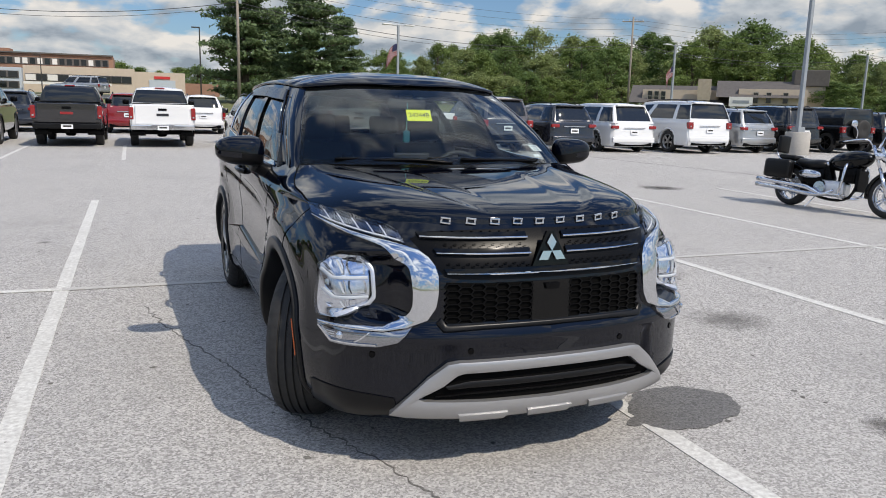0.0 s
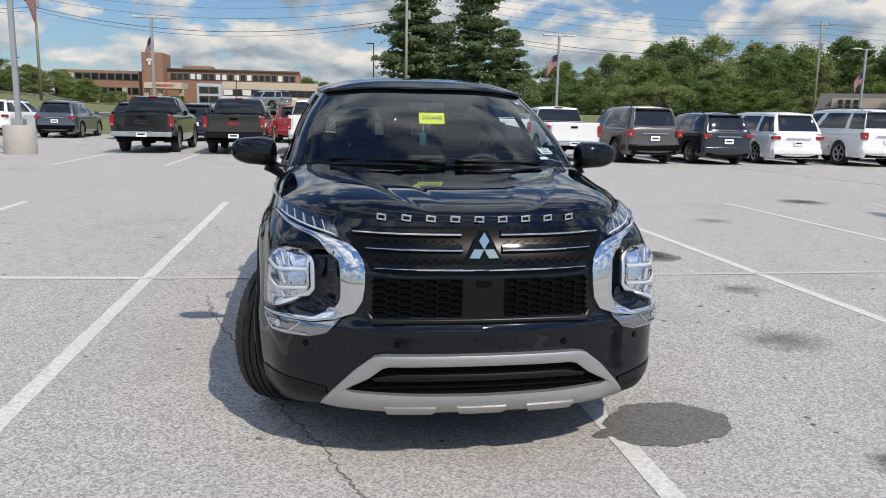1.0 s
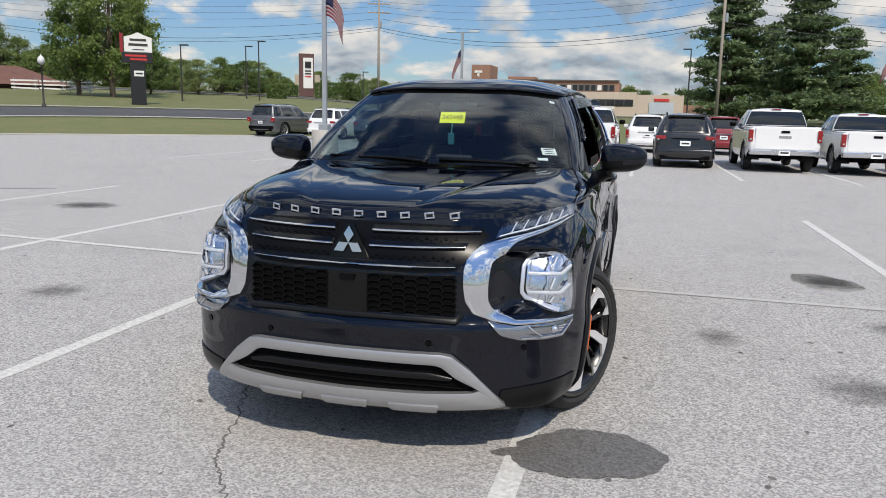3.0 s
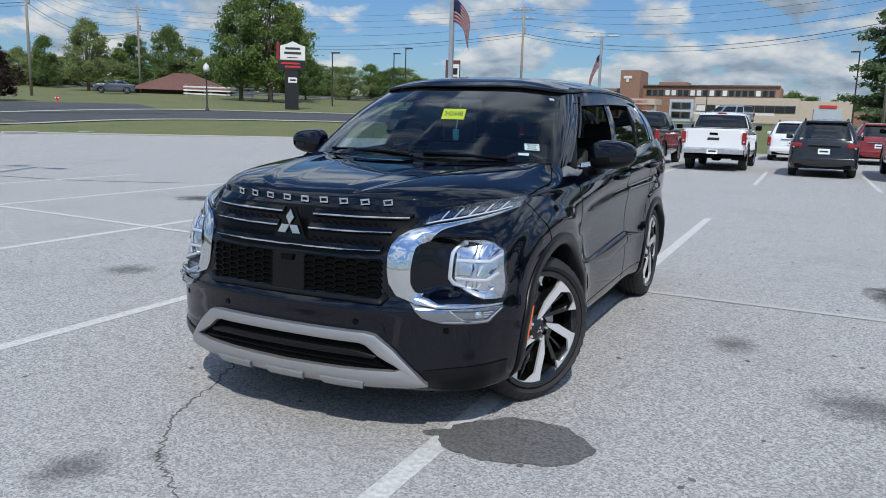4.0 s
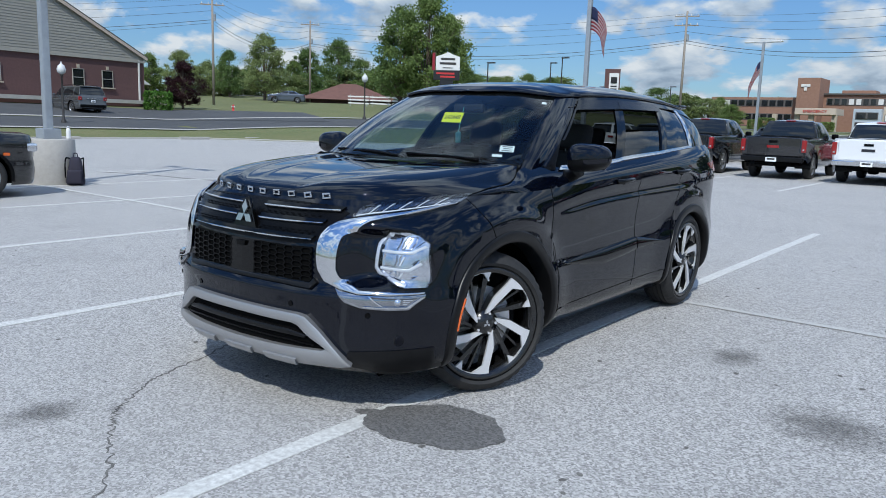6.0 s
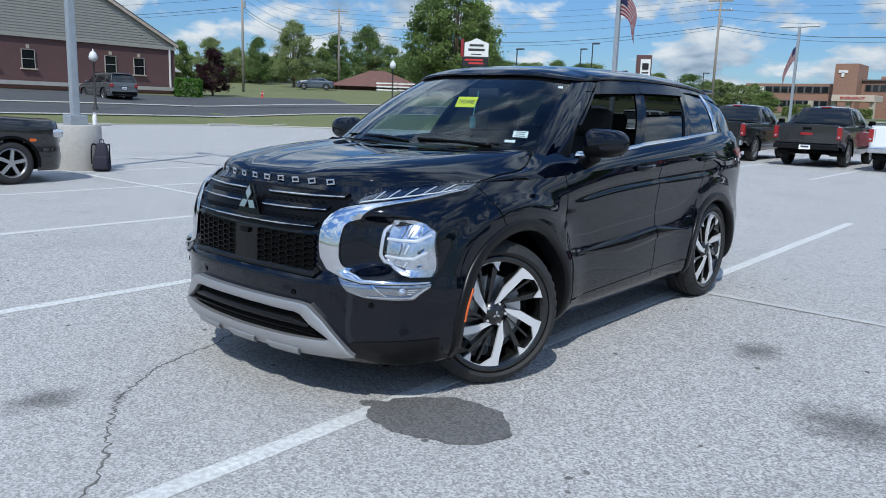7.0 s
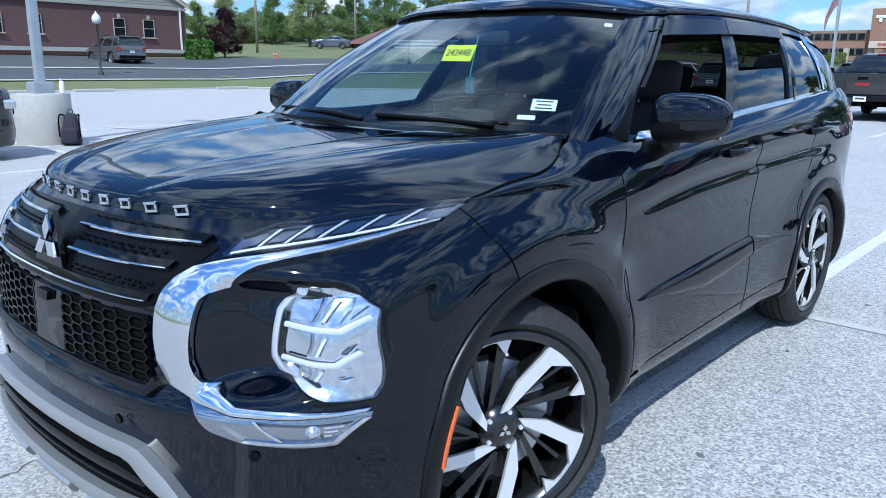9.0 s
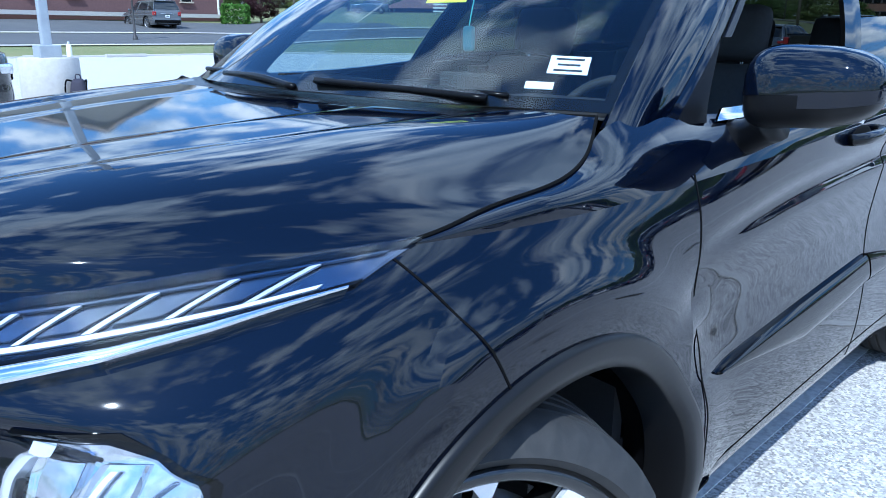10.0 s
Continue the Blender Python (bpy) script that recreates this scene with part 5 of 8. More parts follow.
def faint(name, colour, strength, size):
    """A soft stain that thins towards its edge; the stones show through."""
    m = bpy.data.materials.new(name)
    m.use_nodes = True
    n, l = m.node_tree.nodes, m.node_tree.links
    b = n["Principled BSDF"]
    b.inputs["Base Color"].default_value = (*colour, 1)
    b.inputs["Roughness"].default_value = 0.8
    tc = n.new("ShaderNodeTexCoord")
    mp = n.new("ShaderNodeMapping")
    mp.inputs["Location"].default_value = (-0.5, -0.5, 0)
    l.new(tc.outputs["Generated"], mp.inputs["Vector"])
    g = n.new("ShaderNodeVectorMath")
    g.operation = "MULTIPLY"
    g.inputs[1].default_value = (2, 2, 0)
    l.new(mp.outputs[0], g.inputs[0])
    ln = n.new("ShaderNodeVectorMath")
    ln.operation = "LENGTH"
    l.new(g.outputs[0], ln.inputs[0])
    t = n.new("ShaderNodeTexNoise")
    t.inputs["Scale"].default_value, t.inputs["Detail"].default_value = size, 8
    l.new(tc.outputs["Object"], t.inputs["Vector"])
    add = n.new("ShaderNodeMath")
    add.operation = "ADD"
    l.new(ln.outputs["Value"], add.inputs[0])
    l.new(t.outputs["Fac"], add.inputs[1])
    r = n.new("ShaderNodeMapRange")
    r.inputs["From Min"].default_value, r.inputs["From Max"].default_value = 1.35, 0.65
    r.inputs["To Min"].default_value, r.inputs["To Max"].default_value = 0.0, strength
    l.new(add.outputs[0], r.inputs["Value"])
    l.new(r.outputs[0], b.inputs["Alpha"])
    return m


M["oil"] = faint("oil_stain", (0.06, 0.055, 0.05), 0.40, 9.0)
blot(1.02, -.585, .32, .27, .0052, M["wet"], "dark damp patch on the asphalt beside a tyre", 3, .3)
blot(.70, -.66, .10, .045, .0050, M["wet"], "dark damp patch on the asphalt beside a tyre", 8, .5)
for i, (x, y, r) in enumerate(((2.52, .70, .34), (-.48, -1.73, .20), (-2.54, 5.27, .10), (3.05, 2.2, .25), (5.1, 6.6, .3), (1.75, 1.6, .22), (-3.4, 1.2, .3), (-.26, -1.48, .06), (2.9, 3.9, .3), (8.2, 9.1, .5), (-7.0, 6.0, .5), (1.9, -1.2, .2))):
    blot(x, y, r * 1.25, r, .0010 + .0002 * i + .0004, M["oil"], "faint oil stain on the asphalt", 20 + i, i)
rnd = random.Random(12)
bm = bmesh.new()
for _ in range(260):
    x, y = rnd.uniform(-5, 6), rnd.uniform(-3, 10)
    r = rnd.uniform(.004, .018)
    bmesh.ops.create_icosphere(bm, subdivisions=1, radius=1, matrix=Matrix.Translation((x, y, .001)) @ Matrix.Rotation(rnd.uniform(0, 3), 4, "Z") @ Matrix.Diagonal((r * rnd.uniform(.7, 1.8), r, .004, 1)))
tagged(part("tar_specks", bm, M["crack"]), "dark tar specks and crumbs scattered on asphalt", "debris", kind="stuff")


# ---- parked vehicles ----
def paint(name, colour, metal=0.0):
    m = material(name, colour, 0.25, metal=metal, coat=1.0)
    return m


CAR = {
    "black": paint("car_black", (0.004, 0.004, 0.005)), "white": paint("car_white", (0.72, 0.73, 0.74)), "grey": paint("car_grey", (0.10, 0.105, 0.11), .4),
    "charcoal": paint("car_charcoal", (0.024, 0.023, 0.025), .3), "silver": paint("car_silver", (0.40, 0.41, 0.42), .6), "red": paint("car_red", (0.19, 0.008, 0.011)),
    "navy": paint("car_navy", (0.010, 0.013, 0.022)), "bluegrey": paint("car_bluegrey", (0.085, 0.10, 0.125), .4), "taupe": paint("car_taupe", (0.10, 0.09, 0.09), .4),
}
M["tint"] = material("dark_window", (0.012, 0.014, 0.016), 0.05, coat=0.3)
M["alloy"] = material("alloy_wheel", (0.42, 0.42, 0.43), 0.3, metal=0.85)
WHEELS = {}


def plain_wheel(parent, m, r, bright):
    """A simpler wheel for the parked cars: tyre, rim, five spokes."""
    w = new("wheel")
    w.parent, w.matrix_basis = parent, m
    key = (round(r, 3), bright)
    if key not in WHEELS:
        turn = Matrix.Rotation(radians(90), 4, "Y")
        out = []
        bm = bmesh.new()
        lathe(bm, [(r * .68, -.10), (r * .72, -.11), (r * .93, -.115), (r, -.08), (r, .08), (r * .93, .115), (r * .72, .11), (r * .68, .10)], 32, turn)
        me = bpy.data.meshes.new("tyre")
        bm.to_mesh(me)
        me.shade_smooth()
        me.materials.append(M["tyre"])
        out.append(("tyre", me))
        bm = bmesh.new()
        lathe(bm, [(r * .69, -.09), (r * .62, -.02), (r * .62, .07), (r * .69, .10), (r * .66, .105), (r * .62, .085)], 28, turn)
        for k in range(5):
            rot = Matrix.Rotation(2 * math.pi * k / 5, 4, "X")
            box(bm, (.075, 0, r * .34), (.03, r * .16, r * .62), 0, rot)
        rod(bm, (.04, 0, 0), (.095, 0, 0), r * .16, None, 14)
        me = bpy.data.meshes.new("rim")
        bm.to_mesh(me)
        me.materials.append(M["alloy"] if bright else M["wheel_black"])
        out.append(("rim", me))
        bm = bmesh.new()
        rod(bm, (.0, 0, 0), (.02, 0, 0), r * .6, None, 20)
        me = bpy.data.meshes.new("brake_disc")
        bm.to_mesh(me)
        me.materials.append(M["void"])
        out.append(("brake_disc", me))
        WHEELS[key] = out
    for name, me in WHEELS[key]:
        mesh_part(name, me, None, w)
    return w


KINDS = {
    # length, half width, height, belt, sill, wheel radius, rear axle, front axle, glasshouse (rear low, rear high, front high, front low), roof half width
    "suv": (4.75, .93, 1.70, 1.08, .26, .36, .95, 3.75, (.10, .42, 2.55, 3.40), .62),
    "tall_suv": (5.0, .96, 1.86, 1.15, .30, .39, 1.05, 3.95, (.08, .30, 2.75, 3.50), .68),
    "large_suv": (5.4, 1.0, 1.93, 1.20, .30, .41, 1.15, 4.25, (.08, .30, 3.10, 3.90), .72),
    "van": (5.15, 1.0, 1.77, 1.05, .22, .36, 1.0, 4.05, (.06, .40, 3.05, 4.35), .70),
    "pickup": (5.85, 1.0, 1.92, 1.32, .38, .42, 1.30, 4.85, (1.95, 2.08, 3.45, 4.20), .74),
    "small_pickup": (5.3, .93, 1.81, 1.24, .36, .40, 1.22, 4.35, (1.70, 1.82, 3.10, 3.75), .68),
    "sedan": (4.65, .91, 1.50, 1.10, .20, .34, .95, 3.70, (.65, 1.25, 2.45, 3.45), .56),
    "jeep": (4.4, .94, 1.86, 1.12, .40, .41, .75, 3.55, (.06, .12, 2.45, 2.75), .74),
}


def vehicle(name, label, kind, colour, m, bright=True, tail="tall", group="parked cars", letters=None):
    L, W, H, belt, sill, wr, ya, yb, cab, rw = KINDS[kind]
    t = thing(name, label, {"pickup": "pickup truck", "small_pickup": "pickup truck", "van": "minivan", "sedan": "car", "jeep": "off-roader"}.get(kind, "suv"), group, m)
    mat = CAR[colour]
    truck, square = "pickup" in kind, kind in ("jeep", "pickup", "small_pickup", "large_suv")
    c = .12 if square else .24
    plan = [(0, 0), (W - c * 1.4, .01), (W - c * .45, .035 + c * .15), (W - .01, .05 + c), (W, 1.0), (W, L * .5), (W, L - 1.0), (W - .03, L - .55), (W - .14, L - .2), (W - .42, L - .04), (0, L)]
    line = spline([(x, y, 0) for x, y in plan], 141)
    prof = [(0, -.06, .05), (.08, -.015, .0), (.3, .0, -.03), (.55, -.012, .0), (.75, .0, .01), (.92, -.015, .03), (1.0, -.05, .06)]
    vs = [0, .08, .2, .3, .42, .55, .65, .75, .84, .92, 1.0]

    def hull(i, v):
        p = line[i]
        dx, dy = table(v, [(a, b) for a, b, _ in prof]), table(v, [(a, d) for a, _, d in prof])
        nose = 1 - smooth(L - 1.5, L, p.y)
        top = belt - (1 - nose) * (.07 if kind == "sedan" else .13) - (.0 if p.y < cab[3] else .04)
        rear = 1 - smooth(0, .5, p.y)
        low = sill + (.24 * (1 - smooth(.3, 1.0, p.y)) if truck else 0)
        return Vector((max(0, p.x + dx * min(1, p.x / W)), p.y + dy * rear - .5 * dy * smooth(L - .5, L, p.y), low + v * (top - low)))

    bm = bmesh.new()
    for s in (1, -1):
        g = {}

        def vert(i, j):
            if (i, j) not in g:
                p = hull(i, vs[j])
                g[i, j] = bm.verts.new((p.x * s, p.y, p.z))
            return g[i, j]

        for i in range(140):
            for j in range(len(vs) - 1):
                q = hull(i, (vs[j] + vs[j + 1]) / 2)
                if abs(q.x) > W * .8 and (math.hypot(q.y - ya, q.z - wr) < wr + .05 or math.hypot(q.y - yb, q.z - wr) < wr + .05):
                    continue
                f = [vert(i, j), vert(i + 1, j), vert(i + 1, j + 1), vert(i, j + 1)]
                bm.faces.new(f[::-1] if s == 1 else f)
    bmesh.ops.recalc_face_normals(bm, faces=bm.faces)
    part("body", bm, mat, t, "", True)
    # bonnet and deck
    def deck(a, b, nm):
        rows = []
        for i in range(141):
            p = hull(i, 1.0)
            if a <= p.y <= b:
                rows.append([Vector((p.x * k / 8, p.y, p.z + .035 * (1 - (k / 8) ** 2))) for k in range(-8, 9)])
        if len(rows) > 1:
            sheet(nm, rows, mat, t)
    deck(cab[3] - .15, L + 1, "bonnet")
    if not truck:
        deck(-.1, cab[0] + .15, "deck")
    else:
        part("bed_floor", boxes(((0, cab[0] / 2, belt - .45), (W * 1.8, cab[0] - .1, .04)), ((0, cab[0] - .02, belt - .2), (W * 1.8, .05, .5))), M["void"], t)
        bm = bmesh.new()
        tube(bm, [(-W + .05, cab[0], belt), (-W + .05, .12, belt), (W - .05, .12, belt), (W - .05, cab[0], belt)], .035, 8)
        part("bed_rail", bm, M["plastic"] if colour != "white" else mat, t, "", True)
    # glasshouse
    y0, y1, y2, y3 = cab
    bw = W - .07
    A = spline([(0, y0 - .0, belt), (bw * (.86 if square else .6), y0 + .012, belt), (bw, y0 + (.07 if square else .16), belt), (bw + .02, (y0 + y3) / 2, belt), (bw, y3 - .25, belt - .02), (bw * .62, y3, belt - .02), (0, y3 + .1, belt - .02)], 121)
    B = spline([(0, y1, H - .05), (rw * (.86 if square else .7), y1 + .012, H - .055), (rw, y1 + (.06 if square else .13), H - .075), (rw + .01, (y1 + y2) / 2, H - .06), (rw - .02, y2 - .12, H - .09), (rw * .62, y2 + .03, H - .065), (0, y2 + .08, H - .05)], 121)

    def cabin(i, v, off=0.0, s=1):
        p = A[i].lerp(B[i], v)
        mid = Vector((0, (y0 + y3) / 2, 0))
        d = Vector((p.x, p.y - mid.y, 0))
        o = Vector((1, 0, .25)) if 32 < i < 88 else Vector((p.x * .6, -1 if i < 60 else 1, .4))
        p = p + o.normalized() * (off + .025 * math.sin(math.pi * v))
        return Vector((p.x * s, p.y, p.z))

    for s in (1, -1):
        sheet("cabin", [[cabin(i, v, 0, s) for v in (0, .25, .5, .75, 1)] for i in range(0, 121, 3)], mat, t)
        if kind in ("pickup", "small_pickup"):
            spans = ((38, 58), (62, 86))
        elif kind == "sedan":
            spans = ((44, 60), (63, 84))
        else:
            spans = ((36, 48), (50, 65), (68, 86))
        for a, b in spans:
            sheet("side_window", [[cabin(a + (b - a) * k // 8, v, .006, s) for v in (.08, .45, .86)] for k in range(9)], M["tint"], t)
    def screen(nm, rng, v0, v1):
        rows = [[cabin(i, v0 + (v1 - v0) * k / 4, .007, -1) for k in range(5)] for i in reversed(rng)]
        rows += [[cabin(i, v0 + (v1 - v0) * k / 4, .007, 1) for k in range(5)] for i in rng[1:]]
        sheet(nm, rows, M["tint"], t)
    screen("rear_window", list(range(0, 30, 2)), .12, .88)
    screen("windscreen", list(range(120, 92, -2)), .08, .92)
    rows = []
    for i in range(0, 121, 3):
        e = cabin(i, 1.0)
        rows.append([Vector((e.x * k / 8, e.y, e.z + (H - e.z) * (1 - abs(k / 8) ** 2.4) * smooth(y1 - .05, y1 + .5, e.y) * (1 - smooth(y2 - .4, y2 + .15, e.y)))) for k in range(-8, 9)])
    sheet("roof", rows, mat, t)
    if kind in ("suv", "tall_suv", "large_suv", "van"):
        part("spoiler", boxes(((0, y1 - .04, H - .09), (rw * 1.75, .2, .045), .015)), mat, t)
        for s in (1, -1):
            if kind != "van":
                bm = bmesh.new()
                tube(bm, spline([(rw * .93 * s, y1 + .25, H - .06), (rw * .93 * s, y1 + .4, H - .0), (rw * .93 * s, (y1 + y2) / 2, H + .02), (rw * .93 * s, y2 - .3, H - .02), (rw * .93 * s, y2 - .15, H - .07)], 14), .016, 6)
                part("roof_rail", bm, M["plastic"], t)
    # wheels and arches
    for s in (1, -1):
        for y in (ya, yb):
            plain_wheel(t, pose(s * (W - .13), y, wr, 37 * y, 0, 0 if s == 1 else 180), wr, bright)
            rows = []
            for k in range(17):
                a = math.pi * (-.06 + 1.12 * k / 16)
                rows.append([Vector((x * s, y - (wr + r) * math.cos(a), max(sill * .8, wr + (wr + r) * math.sin(a)))) for x, r in ((W - .45, .045), (W - .05, .045), (W + .004, .05), (W + .004, .095), (W - .03, .10))])
            sheet("wheel_arch", rows, M["plastic"] if not colour == "white" or truck else mat, t)
    part("underbody", boxes(((0, L / 2 + (.5 if truck else 0), sill + .12), (W * 1.35, L - (1.9 if truck else .6), .22))), M["void"], t)
    # rear details
    lo, hi = sill + .10, sill + .32
    bmat = {"white": M["chrome"], "black": M["galvanised"]}.get(colour, M["cladding"]) if truck else M["plastic"] if colour in ("taupe", "grey", "bluegrey") else mat
    if truck:
        bm = bmesh.new()
        box(bm, (0, -.03, .60), (W * 1.92, .17, .15), .03)
        box(bm, (0, -.05, .665), (W * .7, .15, .03), .01)
        part("rear_bumper", bm, bmat, t)
        bm = bmesh.new()
        box(bm, (0, .0, (belt + .70) / 2), (W * 1.64, .05, belt - .69), .018)
        part("tailgate", bm, mat, t)
        bm = bmesh.new()
        box(bm, (0, -.03, belt - .12), (.24, .02, .07), .008)
        part("tailgate_handle", bm, M["plastic"], t)
        part("brake_lamp", boxes(((0, y1 - .01, H - .045), (.28, .05, .035), .008)), M["red_lens"], t)
        part("tow_bar", boxes(((0, .12, .46), (W * 1.1, .10, .10), .02)), M["void"], t)
        part("hitch", boxes(((0, -.04, .45), (.09, .2, .07), .01)), M["void"], t)
        part("axle", boxes(((0, ya, wr), (W * 1.5, .12, .12), .03), ((0, ya, wr), (.3, .3, .26), .08)), M["void"], t)
        if letters:
            bm = bmesh.new()
            box(bm, (0, -.03, belt - .27), (.34, .012, .075), .004)
            part("badge", bm, letters, t)
    else:
        bm = bmesh.new()
        box(bm, (0, .03, lo + .13), (W * 1.80, .13, .20), .04)
        part("rear_bumper", bm, bmat, t, "", True)
        bm = bmesh.new()
        box(bm, (0, .06, lo - .02), (W * 1.6, .12, .14), .03)
        part("valance", bm, M["plastic"], t)
        bm = bmesh.new()
        box(bm, (0, -.02, sill + (belt - sill) * .80), (W * .9, .02, .03), .005)
        part("tailgate_trim", bm, M["chrome"] if colour != "black" else M["plastic"], t)
    pz = .60 if truck else sill + (belt - sill) * .62
    part("number_plate", boxes(((0, -.115 if truck else -.035, pz), (.31, .01, .155))), M["paper"], t)
    bm = bmesh.new()
    box(bm, (0, -.122 if truck else -.042, pz), (.22, .004, .05))
    part("plate_bar", bm, M["bronze"], t)
    for s in (1, -1):
        if tail == "tall":
            a = boxes(((s * (W - .06), .05, belt - .24), (.13, .17, .36), .025))
        elif tail == "wide":
            a = boxes(((s * (W - .20), .055, belt - .14), (.30, .13, .12), .03))
        else:
            a = boxes(((s * (W - .13), .05, belt - .17), (.22, .16, .24), .03))
        lamp = part("tail_lamp", a, M["red_lens"], t)
        part("reverse_lens", boxes(((s * (W - (.06 if tail == "tall" else .12)), -.034, belt - (.34 if tail == "tall" else .20)), (.05, .012, .045))), M["galvanised"], lamp)
        bm = bmesh.new()
        box(bm, (s * (W + .10), y3 - .45, belt + .07), (.20, .10, .16), .04)
        part("mirror", bm, M["plastic"] if truck else mat, t, "", True)
        for y in ((y0 + y3) / 2 - .25, (y0 + y3) / 2 + .72):
            part("door_handle", boxes(((s * (W + .005), y, belt - .14), (.03, .18, .03), .01)), M["plastic"] if truck else mat, t)
    # front lamps and grille
    for s in (1, -1):
        part("headlamp", boxes(((s * (W - .28), L - .19, belt - .30), (.34, .22, .14), .04)), M["reflector"], t)
        part("side_marker", boxes(((s * (W - .012), L - .62, belt - .40), (.02, .10, .045), .006)), M["amber"], t)
    part("grille", boxes(((0, L - .03, belt - .36), (W * .95, .08, .22), .02)), M["plastic"], t)
    if kind == "jeep":
        bm = bmesh.new()
        lathe(bm, [(.2, -.1), (.34, -.11), (.39, -.08), (.39, .08), (.34, .11), (.2, .1), (0, .06)], 28, Matrix.Translation((.0, -.16, .98)) @ Matrix.Rotation(radians(90), 4, "X"))
        part("spare_wheel", bm, M["tyre"], t, "", True)
    return t


def at(x, y, turn=0.0):
    return pose(x, y, land(x, y), 0, 0, turn)


vehicle("pickup_truck", "black crew-cab pickup truck with red tail lamps", "small_pickup", "black", at(-6.36, 22.2) @ Matrix.Scale(1.04, 4), letters=M["chrome"])
vehicle("pickup_truck", "charcoal grey crew-cab pickup truck with dark bumper", "small_pickup", "charcoal", at(-3.48, 22.1) @ Matrix.Scale(1.04, 4), letters=M["red_lens"])
vehicle("pickup_truck", "white crew-cab pickup truck with dark badge", "small_pickup", "white", at(-.79, 21.9) @ Matrix.Scale(1.04, 4), letters=M["ink"])
vehicle("suv", "black compact SUV parked between pickup trucks", "suv", "black", at(2.35, 21.2), tail="wide")
vehicle("pickup_truck", "white full-size pickup truck with chrome bumper", "pickup", "white", at(5.1, 20.6), letters=M["chrome"])
vehicle("pickup_truck", "white mid-size pickup truck with plain tailgate", "small_pickup", "white", at(7.5, 20.4))
vehicle("suv", "dark grey tall SUV with black bumper", "tall_suv", "taupe", at(9.95, 19.6), tail="block")
vehicle("suv", "dark navy SUV with wide tail lamps", "suv", "navy", at(12.45, 19.5), tail="wide")
vehicle("minivan", "white minivan with slim red tail lamps", "van", "white", at(15.2, 19.9), tail="wide")
vehicle("suv", "white full-size SUV with black glass", "large_suv", "white", at(18.0, 19.2), tail="block")
vehicle("suv", "silver crossover with dark glass", "suv", "silver", at(20.75, 19.6), tail="wide")
vehicle("suv", "black SUV in the row of parked cars", "tall_suv", "black", at(23.3, 19.8), tail="wide")
vehicle("off_roader", "black boxy off-roader with spare wheel", "jeep", "black", at(25.8, 19.5), tail="block", bright=False)
vehicle("suv", "black SUV at the end of the row", "suv", "black", at(28.6, 19.8), tail="wide")
vehicle("suv", "blue-grey crossover in the far row", "suv", "bluegrey", at(-12.6, 33.6), tail="wide", group="far parked cars")
vehicle("suv", "white crossover in the far row", "suv", "white", at(-16.1, 35.5, -8), tail="wide", group="far parked cars")
vehicle("suv", "grey SUV parked in the far row", "tall_suv", "grey", at(-20.4, 36.8, -10), tail="block", group="far parked cars")
vehicle("suv", "black SUV in the far row behind pickups", "suv", "black", at(-9.2, 33.0), tail="wide", group="far parked cars")
vehicle("suv", "dark SUV in the far row behind pickups", "suv", "navy", at(-6.2, 32.0), tail="wide", group="far parked cars")
vehicle("car", "red hatchback in the far row", "suv", "red", at(-1.85, 31.6), tail="tall", group="far parked cars")
vehicle("suv", "white crossover in the far row behind pickups", "suv", "white", at(1.2, 31.8), tail="tall", group="far parked cars")
vehicle("suv", "red crossover in the far row", "suv", "red", at(4.4, 31.6), tail="tall", group="far parked cars")
vehicle("sedan", "dark sedan parked beside a lamp base", "sedan", "black", at(-10.74, -1.9), tail="wide")
vehicle("suv", "grey SUV parked beside the brick building", "large_suv", "grey", at(-49.0, 24.5, 88), tail="block")
vehicle("sedan", "silver-blue sedan standing on the far road above the verge", "sedan", "bluegrey", at(-70.5, 63.5, 137.6), tail="wide", group="far parked cars")
vehicle("suv", "silver SUV on the rise before the brick hospital", "large_suv", "silver", at(-4.2, 80.0, 60), tail="block")


# ---- poles, lamps, flags ----
M["flag_red"] = material("flag_red", (0.20, 0.012, 0.02), 0.8, vary=0.2, scale=8)
M["flag_white"] = material("flag_white", (0.30, 0.29, 0.30), 0.8, vary=0.1, scale=8)
M["flag_blue"] = material("flag_blue", (0.012, 0.016, 0.06), 0.8, vary=0.2, scale=8)
M["head_white"] = material("lamp_head_white", (0.62, 0.63, 0.63), 0.5, vary=0.1, scale=5)


def flag(parent, at_point, dx, drop, size=(1.25, .78), seed=1):
    """A striped flag that hangs from its hoist and sags away along dx."""
    f = new("flag")
    f.parent = parent
    tagged(f, "striped red and white flag with blue corner")
    d = Vector((dx[0], dx[1], 0)).normalized()
    s = Vector((-d.y, d.x, 0))
    x0, y0, z0 = at_point

    def spot(u, v):
        sag = drop * u * u
        return Vector((x0, y0, z0)) + d * size[0] * u * (1 - .35 * drop) + s * .10 * math.sin(7 * u + 2 * v + seed) * u + Vector((0, 0, -size[1] * v - sag * size[0] * .8))

    for k in range(13):
        a, b = k / 13, (k + 1) / 13
        u0 = .4 if k < 7 else 0
        sheet("stripe", [[spot(u0 + (1 - u0) * i / 10, v) for v in (a, b)] for i in range(11)], M["flag_red"] if k % 2 == 0 else M["flag_white"], f, thick=.004)
    sheet("canton", [[spot(.4 * i / 5, 7 / 13 * j / 4) for j in range(5)] for i in range(6)], M["flag_blue"], f, thick=.004)


